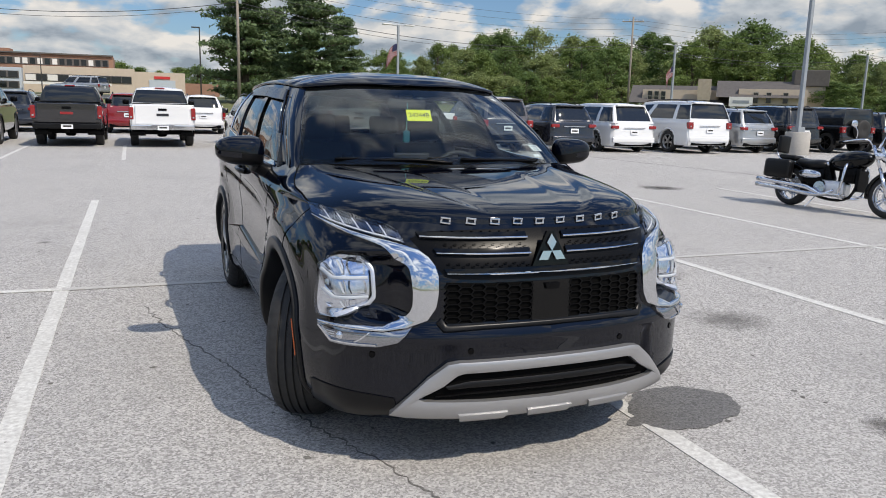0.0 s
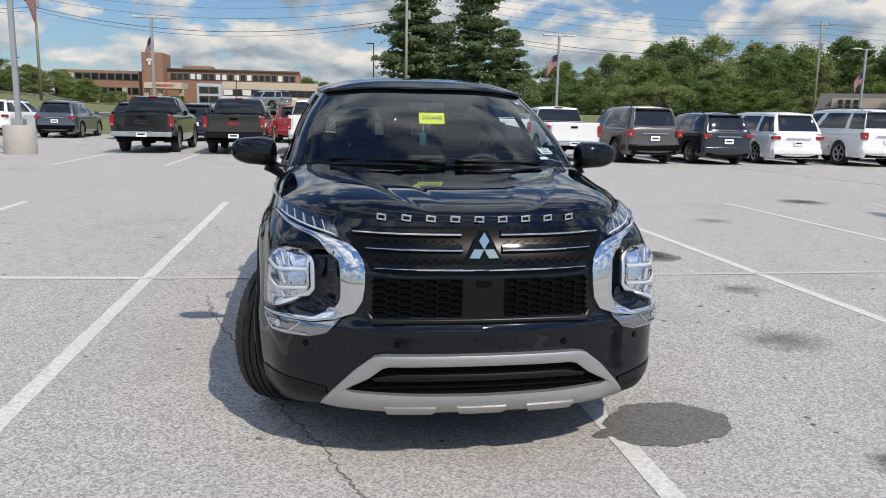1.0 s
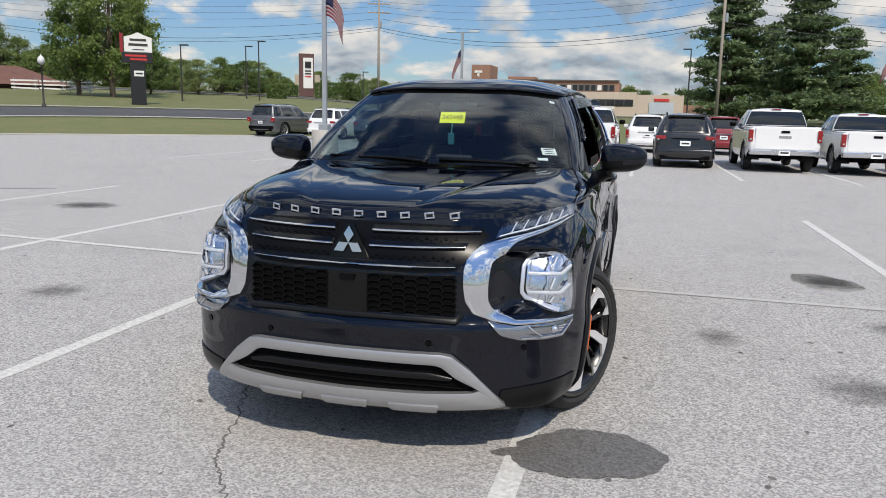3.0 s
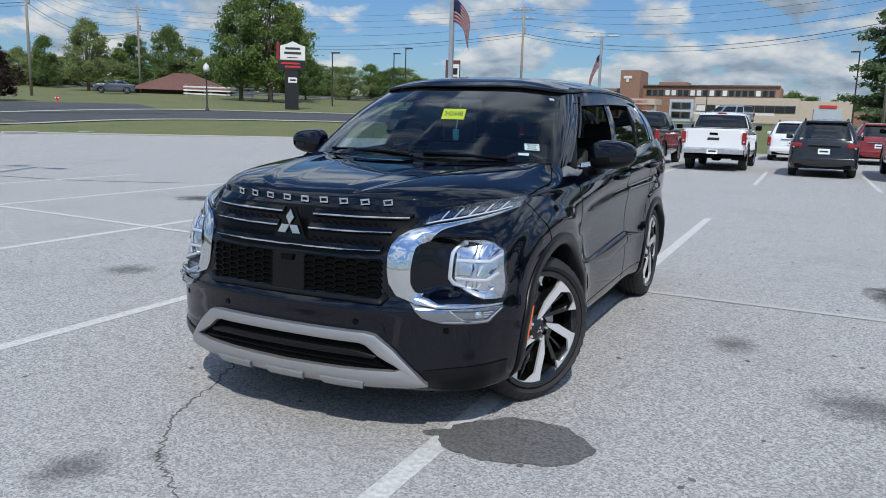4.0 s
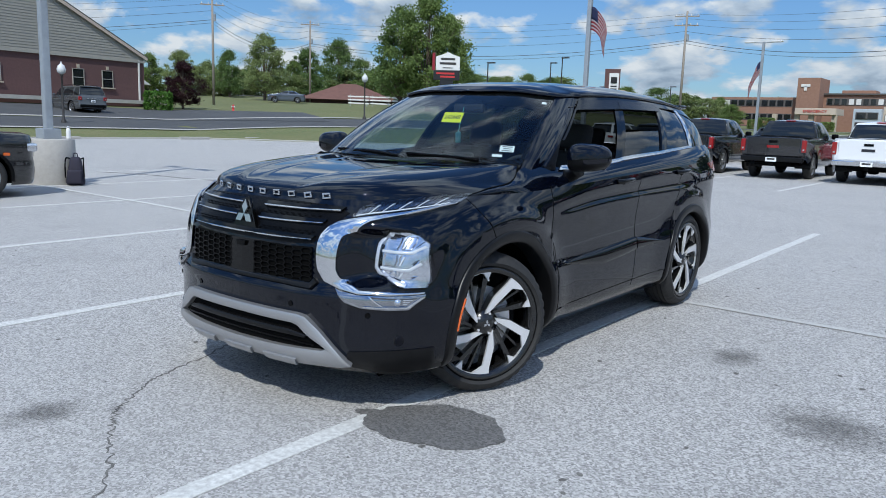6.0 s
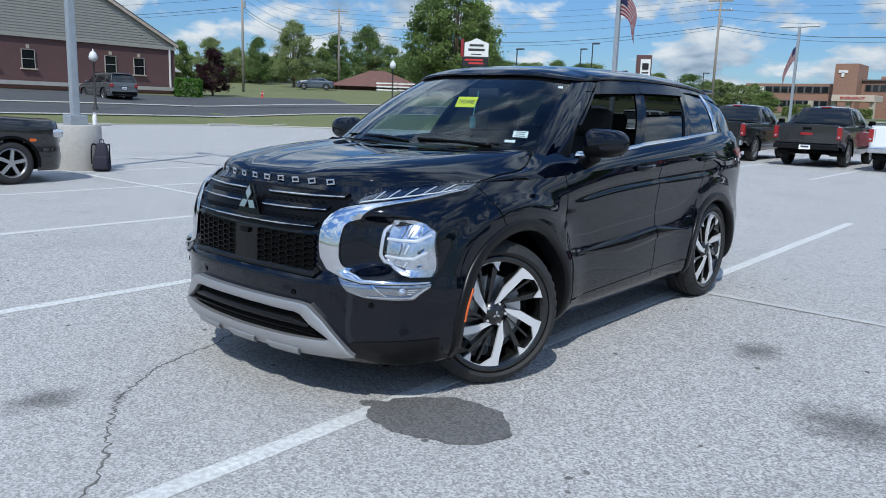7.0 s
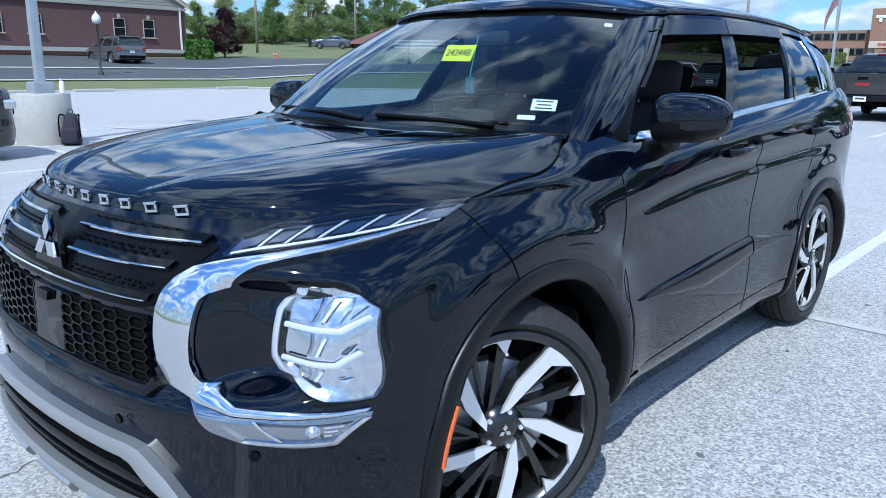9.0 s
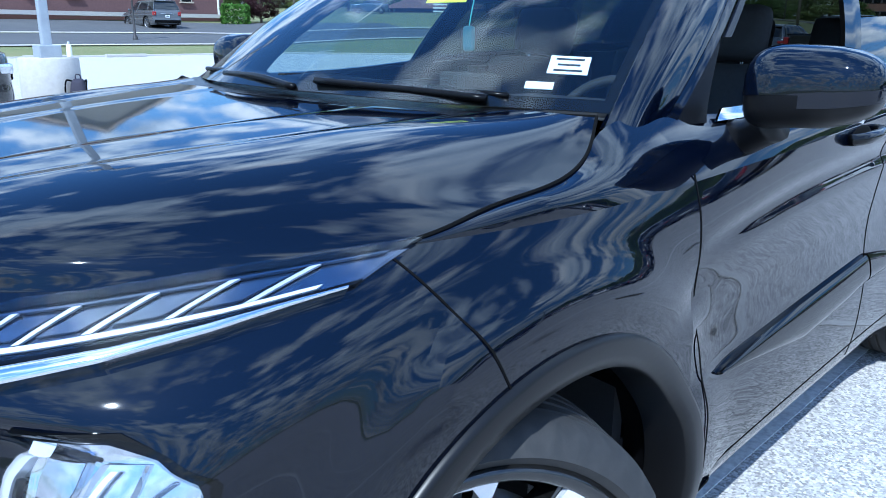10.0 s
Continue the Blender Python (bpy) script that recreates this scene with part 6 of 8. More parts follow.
def lot_lamp(x, y, height, arm, with_flag=True, base=True, heads=2, turn=0.0, flag_z=None, fdir=(.8, -.6), drop=.6, label="grey twin-head parking lot lamp on concrete base with flag"):
    t = thing("lot_lamp", label, "lamp post", "lot lamps", pose(x, y, land(x, y)))
    z = 0.0
    if base:
        bm = bmesh.new()
        lathe(bm, [(0, 0), (.46, 0), (.465, .02), (.46, .82), (.445, .86), (0, .87)], 36)
        part("base", bm, M["concrete"], t, "round cast concrete base", True).data.set_sharp_from_angle(angle=radians(50))
        part("shoe", boxes(((0, 0, .96), (.34, .34, .2), .015)), M["galvanised"], t)
        z = .87
    bm = bmesh.new()
    box(bm, (0, 0, (z + height) / 2), (.145, .145, height - z), .02)
    part("pole", bm, M["galvanised"], t)
    c, s = math.cos(turn), math.sin(turn)
    for k in range(heads):
        g = 1 if k == 0 else -1
        bm = bmesh.new()
        rod(bm, (0, 0, height - .06), (g * c * arm * .5, g * s * arm * .5, height - .02), .03)
        part("arm", bm, M["galvanised"], t)
        bm = bmesh.new()
        box(bm, (g * arm * .75, 0, height), (arm * .62, .34, .08), .03, Matrix.Rotation(turn, 4, "Z"))
        head = part("lamp_head", bm, M["head_white"], t)
    if with_flag:
        flag(t, (.09 * fdir[0], .09 * fdir[1], flag_z or height - 1.2), fdir, drop, seed=int(abs(x)))
    return t


lot_lamp(-9.75, 21.4, 6.3, .9, True, True, 2, 0, 5.5, (.9, -.3), 1.0)
lot_lamp(-12.05, 3.85, 6.3, .9, False, True, 2, 0, label="grey parking lot lamp pole on round concrete base")
lot_lamp(-10.4, 44.5, 6.4, 1.0, True, False, 2, 0, 5.3, (-.35, -.3), 1.5)
lot_lamp(14.6, 45.5, 6.3, 1.0, True, False, 2, 0, 5.1, (-.9, -.3), .9)
lot_lamp(37.0, 46.0, 6.2, 1.0, True, False, 2, 0, 4.6, (-.9, -.3), .9)
lot_lamp(22.05, 19.0, 5.95, .95, False, True, 2, 0, label="grey twin-head parking lot lamp on concrete base")
lot_lamp(56, 45, 6.3, 1.1, False, False, 2, 0, label="grey twin-head parking lot lamp in the distance")


def shoebox(x, y, h, turn):
    t = thing("street_lamp", "dark bronze street lamp with a flat head", "lamp post", "street lamps", pose(x, y, land(x, y), 0, 0, turn))
    bm = bmesh.new()
    rod(bm, (0, 0, 0), (0, 0, h), .09, .06)
    part("pole", bm, M["bronze"], t)
    part("lamp_head", boxes(((.38, 0, h), (.85, .35, .12), .02)), M["bronze"], t)


def spot_at(eye, azimuth, dist):
    a = radians(azimuth)
    return eye[0] - dist * math.sin(a), eye[1] + dist * math.cos(a)


E25, E1, E7, E55, E0 = (.73, -4.0), (-.67, -3.98), (3.15, -3.2), (3.1, -3.4), (-1.6, -3.67)
for eye, az, el, d in ((E25, 32.9, 4.3, 80), (E25, 28.6, 4.4, 95), (E25, 20.4, 2.9, 120), (E1, -3.8, 4.8, 88), (E1, 5.9, 2.5, 130), (E7, 29.3, 4.75, 90), (E7, 26.0, 3.3, 120)):
    x, y = spot_at(eye, az, d)
    shoebox(x, y, 1.5 + d * math.tan(radians(el)) - land(x, y), 0 if az > 10 else 180)


def globe_lamp(x, y, h):
    t = thing("globe_lamp", "black garden lamp post with white globe", "lamp post", "globe lamps", pose(x, y, land(x, y)))
    bm = bmesh.new()
    lathe(bm, [(.16, 0), (.15, .12), (.07, .3), (.055, h * .6), (.05, h - .5), (.12, h - .45), (.06, h - .4)], 12)
    part("post", bm, M["bronze"], t, "", True)
    bm = bmesh.new()
    lathe(bm, [(.05, h - .4), (.22, h - .28), (.25, h - .1), (.18, h + .1), (.05, h + .22), (.02, h + .32), (0, h + .34)], 16)
    part("globe", bm, M["head_white"], t, "", True)


globe_lamp(-42.5, 19.2, 3.2)
globe_lamp(-39.9, 42.0, 3.3)


def utility_pole(x, y, h, arms=1, turn=0.0):
    t = thing("utility_pole", "weathered wooden utility pole with crossarm", "utility pole", "utility poles", pose(x, y, land(x, y), 0, 0, turn))
    bm = bmesh.new()
    rod(bm, (0, 0, 0), (0, 0, h), .14, .10, 12)
    part("pole", bm, M["wood_pole"], t, "", True)
    for k in range(arms):
        part("crossarm", boxes(((0, .1, h - .5 - .9 * k), (2.4, .1, .12))), M["wood_pole"], t)
        for s in (-1.05, -.4, .4, 1.05):
            bm = bmesh.new()
            rod(bm, (s, .1, h - .44 - .9 * k), (s, .1, h - .26 - .9 * k), .05, .03, 8)
            part("insulator", bm, M["head_white"], t)
    bm = bmesh.new()
    rod(bm, (.2, 0, h - 3.0), (.2, 0, h - 2.3), .14, None, 12)
    part("transformer", bm, M["galvanised"], t)
    return Vector((x, y, land(x, y) + h))


tops = []
for eye, az, d, h in ((E7, 54.2, 85, 11.5), (E7, 47.5, 105, 10.5), (E1, 18.3, 84, 11.5), (E1, -6.15, 66, 11.2), (E1, -34.3, 92, 10.6), (E0, -52, 110, 11)):
    x, y = spot_at(eye, az, d)
    tops.append(utility_pole(x, y, h, 2 if az in (18.3, 54.2) else 1, az))


def wire(a, b, sag, r=.022):
    bm = bmesh.new()
    pts = []
    for k in range(25):
        f = k / 24
        p = Vector(a).lerp(Vector(b), f)
        p.z -= sag * 4 * f * (1 - f)
        pts.append(p)
    tube(bm, pts, r, 4)
    tagged(part("overhead_wire", bm, M["wire"]), "thin black overhead wire between poles", "wire", "overhead wires")


chain = [tops[0] + Vector((-60, -40, -1)), tops[0], tops[1], tops[2], tops[3], tops[4], tops[5]]
for i, (a, b) in enumerate(zip(chain, chain[1:])):
    for dz, r in ((-.25, .011), (-.75, .011), (-1.3, .012), (-2.0, .015), (-2.9, .024), (-3.2, .016)):
        wire(a + Vector((0, 0, dz)), b + Vector((0, 0, dz)), .9 + .25 * abs(dz), r)

# ---- signs ----
M["sign_red"] = material("sign_red", (0.23, 0.012, 0.02), 0.45, vary=0.15, scale=3)
M["sign_white"] = material("sign_white", (0.70, 0.70, 0.68), 0.5, vary=0.08, scale=4)
M["rose_red"] = material("red_letters", (0.50, 0.03, 0.03), 0.5)
M["sign_black"] = material("sign_black", (0.012, 0.012, 0.014), 0.4)
sx, sy = -39.3, 51.8
sgn = thing("pylon_sign", "roadside pylon sign, white board over red and black panels", "sign", at=pose(sx, sy, land(sx, sy), 0, 0, 36))
part("post", boxes(((0, 0, 1.7), (1.15, .5, 3.4), .02)), M["sign_black"], sgn, "black lower panel")
part("display", boxes(((0, 0, 3.75), (2.3, .55, .85), .03)), M["sign_black"], sgn, "black display panel with red letters")
for k in range(2):
    part("display_text", boxes(((-.1 + .2 * k, -.285, 3.9 - .28 * k), (1.6 - .3 * k, .02, .15))), M["rose_red"], sgn)
bm = bmesh.new()
prism(bm, [(-1.05, 0), (1.05, 0), (1.05, 1.15), (.55, 1.3), (0, 1.55), (-.55, 1.3), (-1.05, 1.15)], .5, Matrix.Translation((.1, .25, 4.2)) @ Matrix.Rotation(radians(90), 4, "X"))
part("board", bm, M["sign_white"], sgn, "white board with gabled top")
part("side", boxes(((-1.15, 0, 4.9), (.25, .55, 1.5), .02)), M["sign_red"], sgn)
for k, (w, hh) in enumerate(((1.25, .26), (1.45, .28), (.9, .1))):
    part("text_bar", boxes(((.1, -.26, 5.15 - .38 * k), (w, .02, hh * .7))), M["bronze"], sgn)
part("small_board", boxes(((.08, -.26, 2.5), (.75, .03, .45))), M["sign_white"], sgn)
part("text_bar", boxes(((.1, -.285, 2.5), (.5, .02, .12))), M["sign_black"], sgn)

M["tan_stone"] = material("tan_stone", (0.42, 0.36, 0.28), 0.85, vary=0.3, scale=3)
M["brick"] = material("red_brick", (0.285, 0.168, 0.118), 0.9, vary=0.45, scale=2.5, second=(0.20, 0.10, 0.068), coarse=.3, coarse_scale=.3)
M["brick_dark"] = material("brown_brick", (0.118, 0.064, 0.060), 0.9, vary=0.5, scale=6, second=(0.08, 0.042, 0.042), coarse=.3, coarse_scale=.3)
M["beige"] = material("beige_render", (0.50, 0.42, 0.34), 0.85, vary=0.15, scale=1.5)
M["siding"] = material("beige_siding", (0.33, 0.315, 0.275), 0.7, vary=0.15, scale=2)
M["shingle"] = material("grey_shingle", (0.085, 0.078, 0.075), 0.9, vary=0.5, scale=3, second=(0.13, 0.12, 0.115))
M["brown_roof"] = material("brown_roof", (0.15, 0.075, 0.06), 0.9, vary=0.35, scale=2)
M["trim_white"] = material("white_trim", (0.66, 0.65, 0.62), 0.6, vary=0.1, scale=3)
M["pale_blue"] = material("pale_metal_panel", (0.42, 0.47, 0.52), 0.5, vary=0.1, scale=1)

tx, ty = spot_at(E25, 24.4, 118)
tw = thing("tower_sign", "brick and stone tower sign with white emblem panel", "sign", at=pose(tx, ty, land(tx, ty), 0, 0, 24))
part("pillar", boxes(((-.1, 0, 3.1), (2.2, .9, 6.2), .03)), M["brick_dark"], tw)
part("panel", boxes(((.15, -.5, 3.4), (1.4, .12, 4.4), .02)), M["sign_white"], tw)
part("panel_side", boxes(((1.5, 0, 1.6), (.7, .8, 3.2), .03)), M["tan_stone"], tw)
part("panel_side", boxes(((-1.5, 0, 1.6), (.6, .8, 3.2), .03)), M["tan_stone"], tw)
part("emblem", boxes(((.15, -.58, 4.6), (.9, .04, .9), .1)), M["sign_black"], tw)
for k in range(3):
    part("text_bar", boxes(((.15, -.58, 3.7 - .4 * k), (.9, .03, .2))), M["rose_red"] if k == 2 else M["sign_black"], tw)


# ---- buildings ----
def window(parent, x, z, w, h, m, sill=True, lintel=None, name="window"):
    wdw = new(name)
    wdw.parent = parent
    part("pane", boxes(((x, -.02, z), (w, .05, h), 0, m)), M["tint"], wdw)
    part("frame", boxes(((x - w / 2, -.04, z), (.045, .1, h + .06), 0, m), ((x + w / 2, -.04, z), (.045, .1, h + .06), 0, m), ((x, -.04, z + h / 2), (w + .06, .1, .045), 0, m), ((x, -.04, z), (w, .08, .05), 0, m)), M["siding"], wdw)
    if sill:
        part("sill", boxes(((x, -.08, z - h / 2 - .06), (w + .3, .2, .1), 0, m)), M["tan_stone"], wdw)
    if lintel:
        part("keystone", boxes(((x, -.06, z + h / 2 + .22), (.22, .1, .3), 0, m)), M["tan_stone"], wdw)
    return wdw


# brick building with a wide sided gable, west of the lot
cx, cy = spot_at(E7, 58.75, 76)
gz = 2.15
gable = thing("gabled_building", "brick office with beige sided gable and grey shingle roof", "building", at=pose(cx, cy, gz, 0, 0, 95))
Wd = 27.0
wall_h = 3.75
part("brick_wall", boxes(((-Wd / 2, .15, wall_h / 2 - .5), (Wd, .3, wall_h + 1.0)), ((-.15, 10, wall_h / 2 - .5), (.3, 19.4, wall_h + 1.0))), M["brick_dark"], gable, "dark red brick wall")
rise = 6.75
for k in range(38):
    z0 = wall_h + .22 * k
    f = (z0 - wall_h) / rise
    half = Wd / 2 * min(1, 1.04 - f)
    if half < .4:
        break
    part("siding_board", boxes(((-Wd / 2, .10, z0 + .11), (half * 2, .2, .21), 0), ((-Wd / 2, .02, z0 + .02), (half * 2, .08, .035), 0)), M["siding"], gable)
part("frieze", boxes(((-Wd / 2, -.06, wall_h - .08), (Wd + .1, .2, .18))), M["siding"], gable)
for s in (1, -1):
    L = math.hypot(Wd / 2 + .25, rise * (Wd / 2 + .25) / (Wd / 2))
    ang = math.atan2(rise, Wd / 2)
    m = Matrix.Translation((-Wd / 2, 10, wall_h + rise + .3)) @ Matrix.Rotation(s * ang, 4, "Y")
    part("roof", boxes(((s * L / 2, 0, .12), (L, 20.3, .24), 0, m)), M["shingle"], gable, "grey shingle roof slope")
    part("bargeboard", boxes(((s * L / 2, -10.2, -.02), (L, .1, .24), 0, m)), M["beige"], gable)
part("downpipe", boxes(((-.6, -.1, 1.9), (.12, .12, 3.8))), M["trim_white"], gable)
for x in (-3.7, -6.4, -13.3, -16.2, -21.0):
    window(gable, x, 1.95, 1.0, 1.4, Matrix(), True, True)
part("kerb", boxes(((-Wd / 2, -1.1, .1), (Wd + 2, 1.8, .3))), M["concrete"], gable)
# its low wing beyond
part("wing_wall", boxes(((2.0, 9, 1.2), (4.0, 6, 2.6))), M["brick_dark"], gable)
bm = bmesh.new()
prism(bm, [(-.6, 2.4), (5.0, 1.9), (-.2, 5.0)], 6.5, Matrix.Translation((0, 12.2, 0)) @ Matrix.Rotation(radians(90), 4, "X"))
part("wing_roof", bm, M["trim_white"], gable)

# low house with a brown roof in the west
hx, hy = spot_at(E55, 44.6, 108)
hz = 1.5 + 108 * math.tan(radians(1.25))
house_w = thing("low_house", "low house with broad brown hipped roof behind the rise", "house", at=pose(hx, hy, hz - 1.1, 0, 0, 45))
part("wall", boxes(((0, 0, .1), (11.4, 6, 2.6))), M["brick_dark"], house_w)
bm = bmesh.new()
bmesh.ops.create_cone(bm, cap_ends=True, segments=4, radius1=9.4, radius2=1.4, depth=2.2, matrix=Matrix.Translation((0, 0, 2.2)) @ Matrix.Diagonal((1.0, .62, 1, 1)) @ Matrix.Rotation(radians(45), 4, "Z"))
part("roof", bm, M["brown_roof"], house_w)
for k in range(3):
    q = spot_at(E55, 43.9 - 1.6 * k, 96)
    t = thing("fence_panel", "white three-board fence panel on the verge", "fence", "fence panels", pose(q[0], q[1], land(*q), 0, 0, 44))
    for j in range(3):
        part("board", boxes(((0, -.03, .35 + .40 * j), (2.6, .05, .17), .01, Matrix.Rotation(radians(1.2 - j), 4, "Y"))), M["sign_white"], t)
    part("leg", boxes(((-1.0, 0, .7), (.07, .07, 1.4))), M["galvanised"], t)
    part("leg", boxes(((1.0, 0, .7), (.07, .07, 1.4))), M["galvanised"], t)

# hospital
HD = 160.0
ox, oy = spot_at(E1, 0.0, HD)


def hx_at(az):
    return -HD * math.tan(radians(az))


def hz_at(el, d=HD):
    return 1.5 + d * math.tan(radians(el))


hos = thing("hospital", "long brick hospital with window bands and brick stair tower", "hospital", at=pose(ox, oy, 0))
g0 = .5
def block(name, az0, az1, el, depth, mat, dy=0.0, label=""):
    x0, x1, z = hx_at(az0), hx_at(az1), hz_at(el)
    part(name, boxes((((x0 + x1) / 2, depth / 2 + dy, (z + g0) / 2), (abs(x1 - x0), depth, z - g0), .05)), mat, hos, label)
    return x0, x1, z


def window_row(az0, az1, el, h, n, gap=.12, dy=0.0, recess=True):
    x0, x1, z = hx_at(az0), hx_at(az1), hz_at(el)
    w = (x1 - x0) / n
    part("window_band", boxes((((x0 + x1) / 2, dy - .03, z), (abs(x1 - x0), .1, h))), M["shingle"], hos)
    rnd = random.Random(int(az0 * 10))
    for k in range(n):
        blind = rnd.random() < .35
        part("window", boxes(((x0 + w * (k + .5), dy - .10, z), (w * (1 - gap * 2), .08, h * .8))), M["trim_white"] if blind else M["tint"], hos)


block("main_wall", 17.5, 12.0, 2.40, 14, M["brick"], 0)
window_row(17.2, 12.3, 2.0, 1.3, 10)
window_row(17.2, 12.3, 1.05, 1.3, 10)
block("base_wall", 18.5, 12.4, .45, 4, M["brick_dark"], -5)
block("stair_tower", 11.95, 10.6, 3.66, 8, M["brick"], -2, "plain brick stair tower")
x, z = hx_at(11.45), hz_at(3.15)
part("tower_emblem", boxes(((x, -2.1, z), (1.6, .1, .5), .05), ((x, -2.1, z - .5), (.5, .1, .9), .05)), M["trim_white"], hos)
block("main_wall", 10.6, 1.5, 2.63, 14, M["brick"], 2)
window_row(10.4, 1.8, 2.16, 1.3, 20, .16, 2)
part("roof_edge", boxes((((hx_at(10.6) + hx_at(1.5)) / 2, 1.85, hz_at(2.63) + .1), (hx_at(1.5) - hx_at(10.6), .5, .25))), M["shingle"], hos)
block("rooftop_block", 9.8, 7.8, 2.98, 5, M["brick"], 6)
block("podium", 6.7, .2, 1.8, 6, M["beige"], -4, "beige rendered podium")
block("entrance", 8.25, 6.7, 1.62, 3, M["pale_blue"], -6)
window_row(8.1, 6.85, 1.2, 1.2, 2, .1, -6.05)
window_row(8.1, 6.85, .58, 1.2, 2, .1, -6.05)
window_row(6.6, .4, 1.08, 1.3, 10, .04, -4.05)
part("white_rail", boxes((((hx_at(6.6) + hx_at(1.6)) / 2, -7, hz_at(.72)), (14.0, .4, .45))), M["trim_white"], hos)
block("annexe", .2, -2.95, 1.64, 8, M["beige"], -4, "beige rendered annexe")
part("annexe_door", boxes(((hx_at(-1.5), -4.1, hz_at(.75)), (4.6, .2, 2.2))), M["pale_blue"], hos)
part("text_bar", boxes(((hx_at(-1.5), -4.1, hz_at(1.30)), (2.8, .1, .5))), M["rose_red"], hos)
block("low_wing", -2.95, -5.2, 1.0, 6, M["brick"], -3)
x0, x1 = hx_at(11.1), hx_at(8.8)
part("canopy", boxes((((x0 + x1) / 2, -9, hz_at(1.36)), (x1 - x0, 7, 1.1), .05)), M["beige"], hos, "beige entrance canopy on pillars")
for az in (12.3, 11.0, 10.2, 8.9):
    part("canopy_pillar", boxes(((hx_at(az), -11.5, hz_at(.60)), (.8, .7, 3.2))), M["tan_stone"], hos)
writing("canopy_sign", "EMERGENCY", .62, Matrix.Translation((hx_at(9.95), -12.56, hz_at(1.36))) @ Matrix.Rotation(radians(90), 4, "X"), M["rose_red"], hos, .03, 1.1)

# shingled house in the east
qx, qy = spot_at(E0, -41.5, 104)
east = thing("shingled_house", "low brown shingled house with cream chimney and gable", "house", at=pose(qx, qy, 1.3, 0, 0, -41.5))
part("wall", boxes(((-5.4, 0, 1.4), (9, 7, 2.8)), ((5.0, -1.5, 1.5), (7.4, 8, 3.0))), M["beige"], east, "cream rendered wall")
for k, (x0, x1, z0, z1, yy) in enumerate(((-11.5, 1.0, 1.2, 3.4, -.4), (-1.2, 8.2, 2.0, 4.0, -2.2))):
    bm = bmesh.new()
    prism(bm, [(-5, z0), (5, z0), (1.0, z1), (-1.0, z1)], x1 - x0, Matrix.Translation((x0, yy + 1, 0)) @ Matrix(((0, 0, 1, 0), (1, 0, 0, 0), (0, 1, 0, 0), (0, 0, 0, 1))))
    part("roof", bm, M["shingle"], east, "grey-brown shingle roof")
part("chimney", boxes(((-2.6, -4.5, 2.0), (1.5, .9, 4.2))), M["tan_stone"], east)
part("gable_tower", boxes(((9.2, -1, 2.3), (3.2, 3.4, 4.8))), M["beige"], east)
part("tower_roof", boxes(((9.2, -1, 4.4), (3.8, 4, 1.9), .1)), M["shingle"], east)
for x in (-9.0, -8.2, -7.4, 3.2, 4.6, 6.4):
    window(east, x, 2.0, .55, 1.2, Matrix.Translation((0, -3.6 if x < 0 else -5.6, 0)), False)
part("board", boxes(((1.6, -6.2, 1.5), (2.6, .12, 1.1))), M["sign_white"], east)
part("text_bar", boxes(((1.6, -6.28, 1.5), (1.8, .04, .3))), M["galvanised"], east)


# ---- trees ----
M["bark"] = material("bark", (0.13, 0.10, 0.075), 0.95, vary=0.5, scale=6)


def leaf_material(name, colour):
    m = material("leaf_" + name, colour, 0.6, vary=.6, scale=.5, second=tuple(v * .6 for v in colour), island=.4, spec=.3)
    n, l = m.node_tree.nodes, m.node_tree.links
    b = n["Principled BSDF"]
    tr = n.new("ShaderNodeBsdfTranslucent")
    for link in list(b.inputs["Base Color"].links):
        l.new(link.from_socket, tr.inputs["Color"])
    mix = n.new("ShaderNodeMixShader")
    mix.inputs[0].default_value = 0.4
    l.new(b.outputs[0], mix.inputs[1])
    l.new(tr.outputs[0], mix.inputs[2])
    l.new(mix.outputs[0], n["Material Output"].inputs[0])
    return m


LEAF = [leaf_material(n, c) for n, c in (("mid", (0.185, 0.255, 0.075)), ("light", (0.265, 0.320, 0.125)), ("deep", (0.140, 0.210, 0.065)), ("pine", (0.155, 0.222, 0.105)), ("plum", (0.040, 0.014, 0.017)), ("hedge", (0.095, 0.205, 0.032)))]


def leaves(centres, sizes, rnd, flat_bias=0.0):
    """Small bent leaf clumps, as one mesh."""
    verts, faces = [], []
    for c, s in zip(centres, sizes):
        n = Vector((rnd.gauss(0, 1), rnd.gauss(0, 1), rnd.gauss(0, 1) + flat_bias)).normalized()
        u = n.orthogonal().normalized()
        u.rotate(Matrix.Rotation(rnd.uniform(0, 6.28), 3, n))
        v = n.cross(u)
        k = len(verts)
        b = s * rnd.uniform(.55, .9)
        verts += [c - u * s, c + v * b + n * s * .25, c + u * s - v * b]
        faces.append((k, k + 1, k + 2))
    return verts, faces


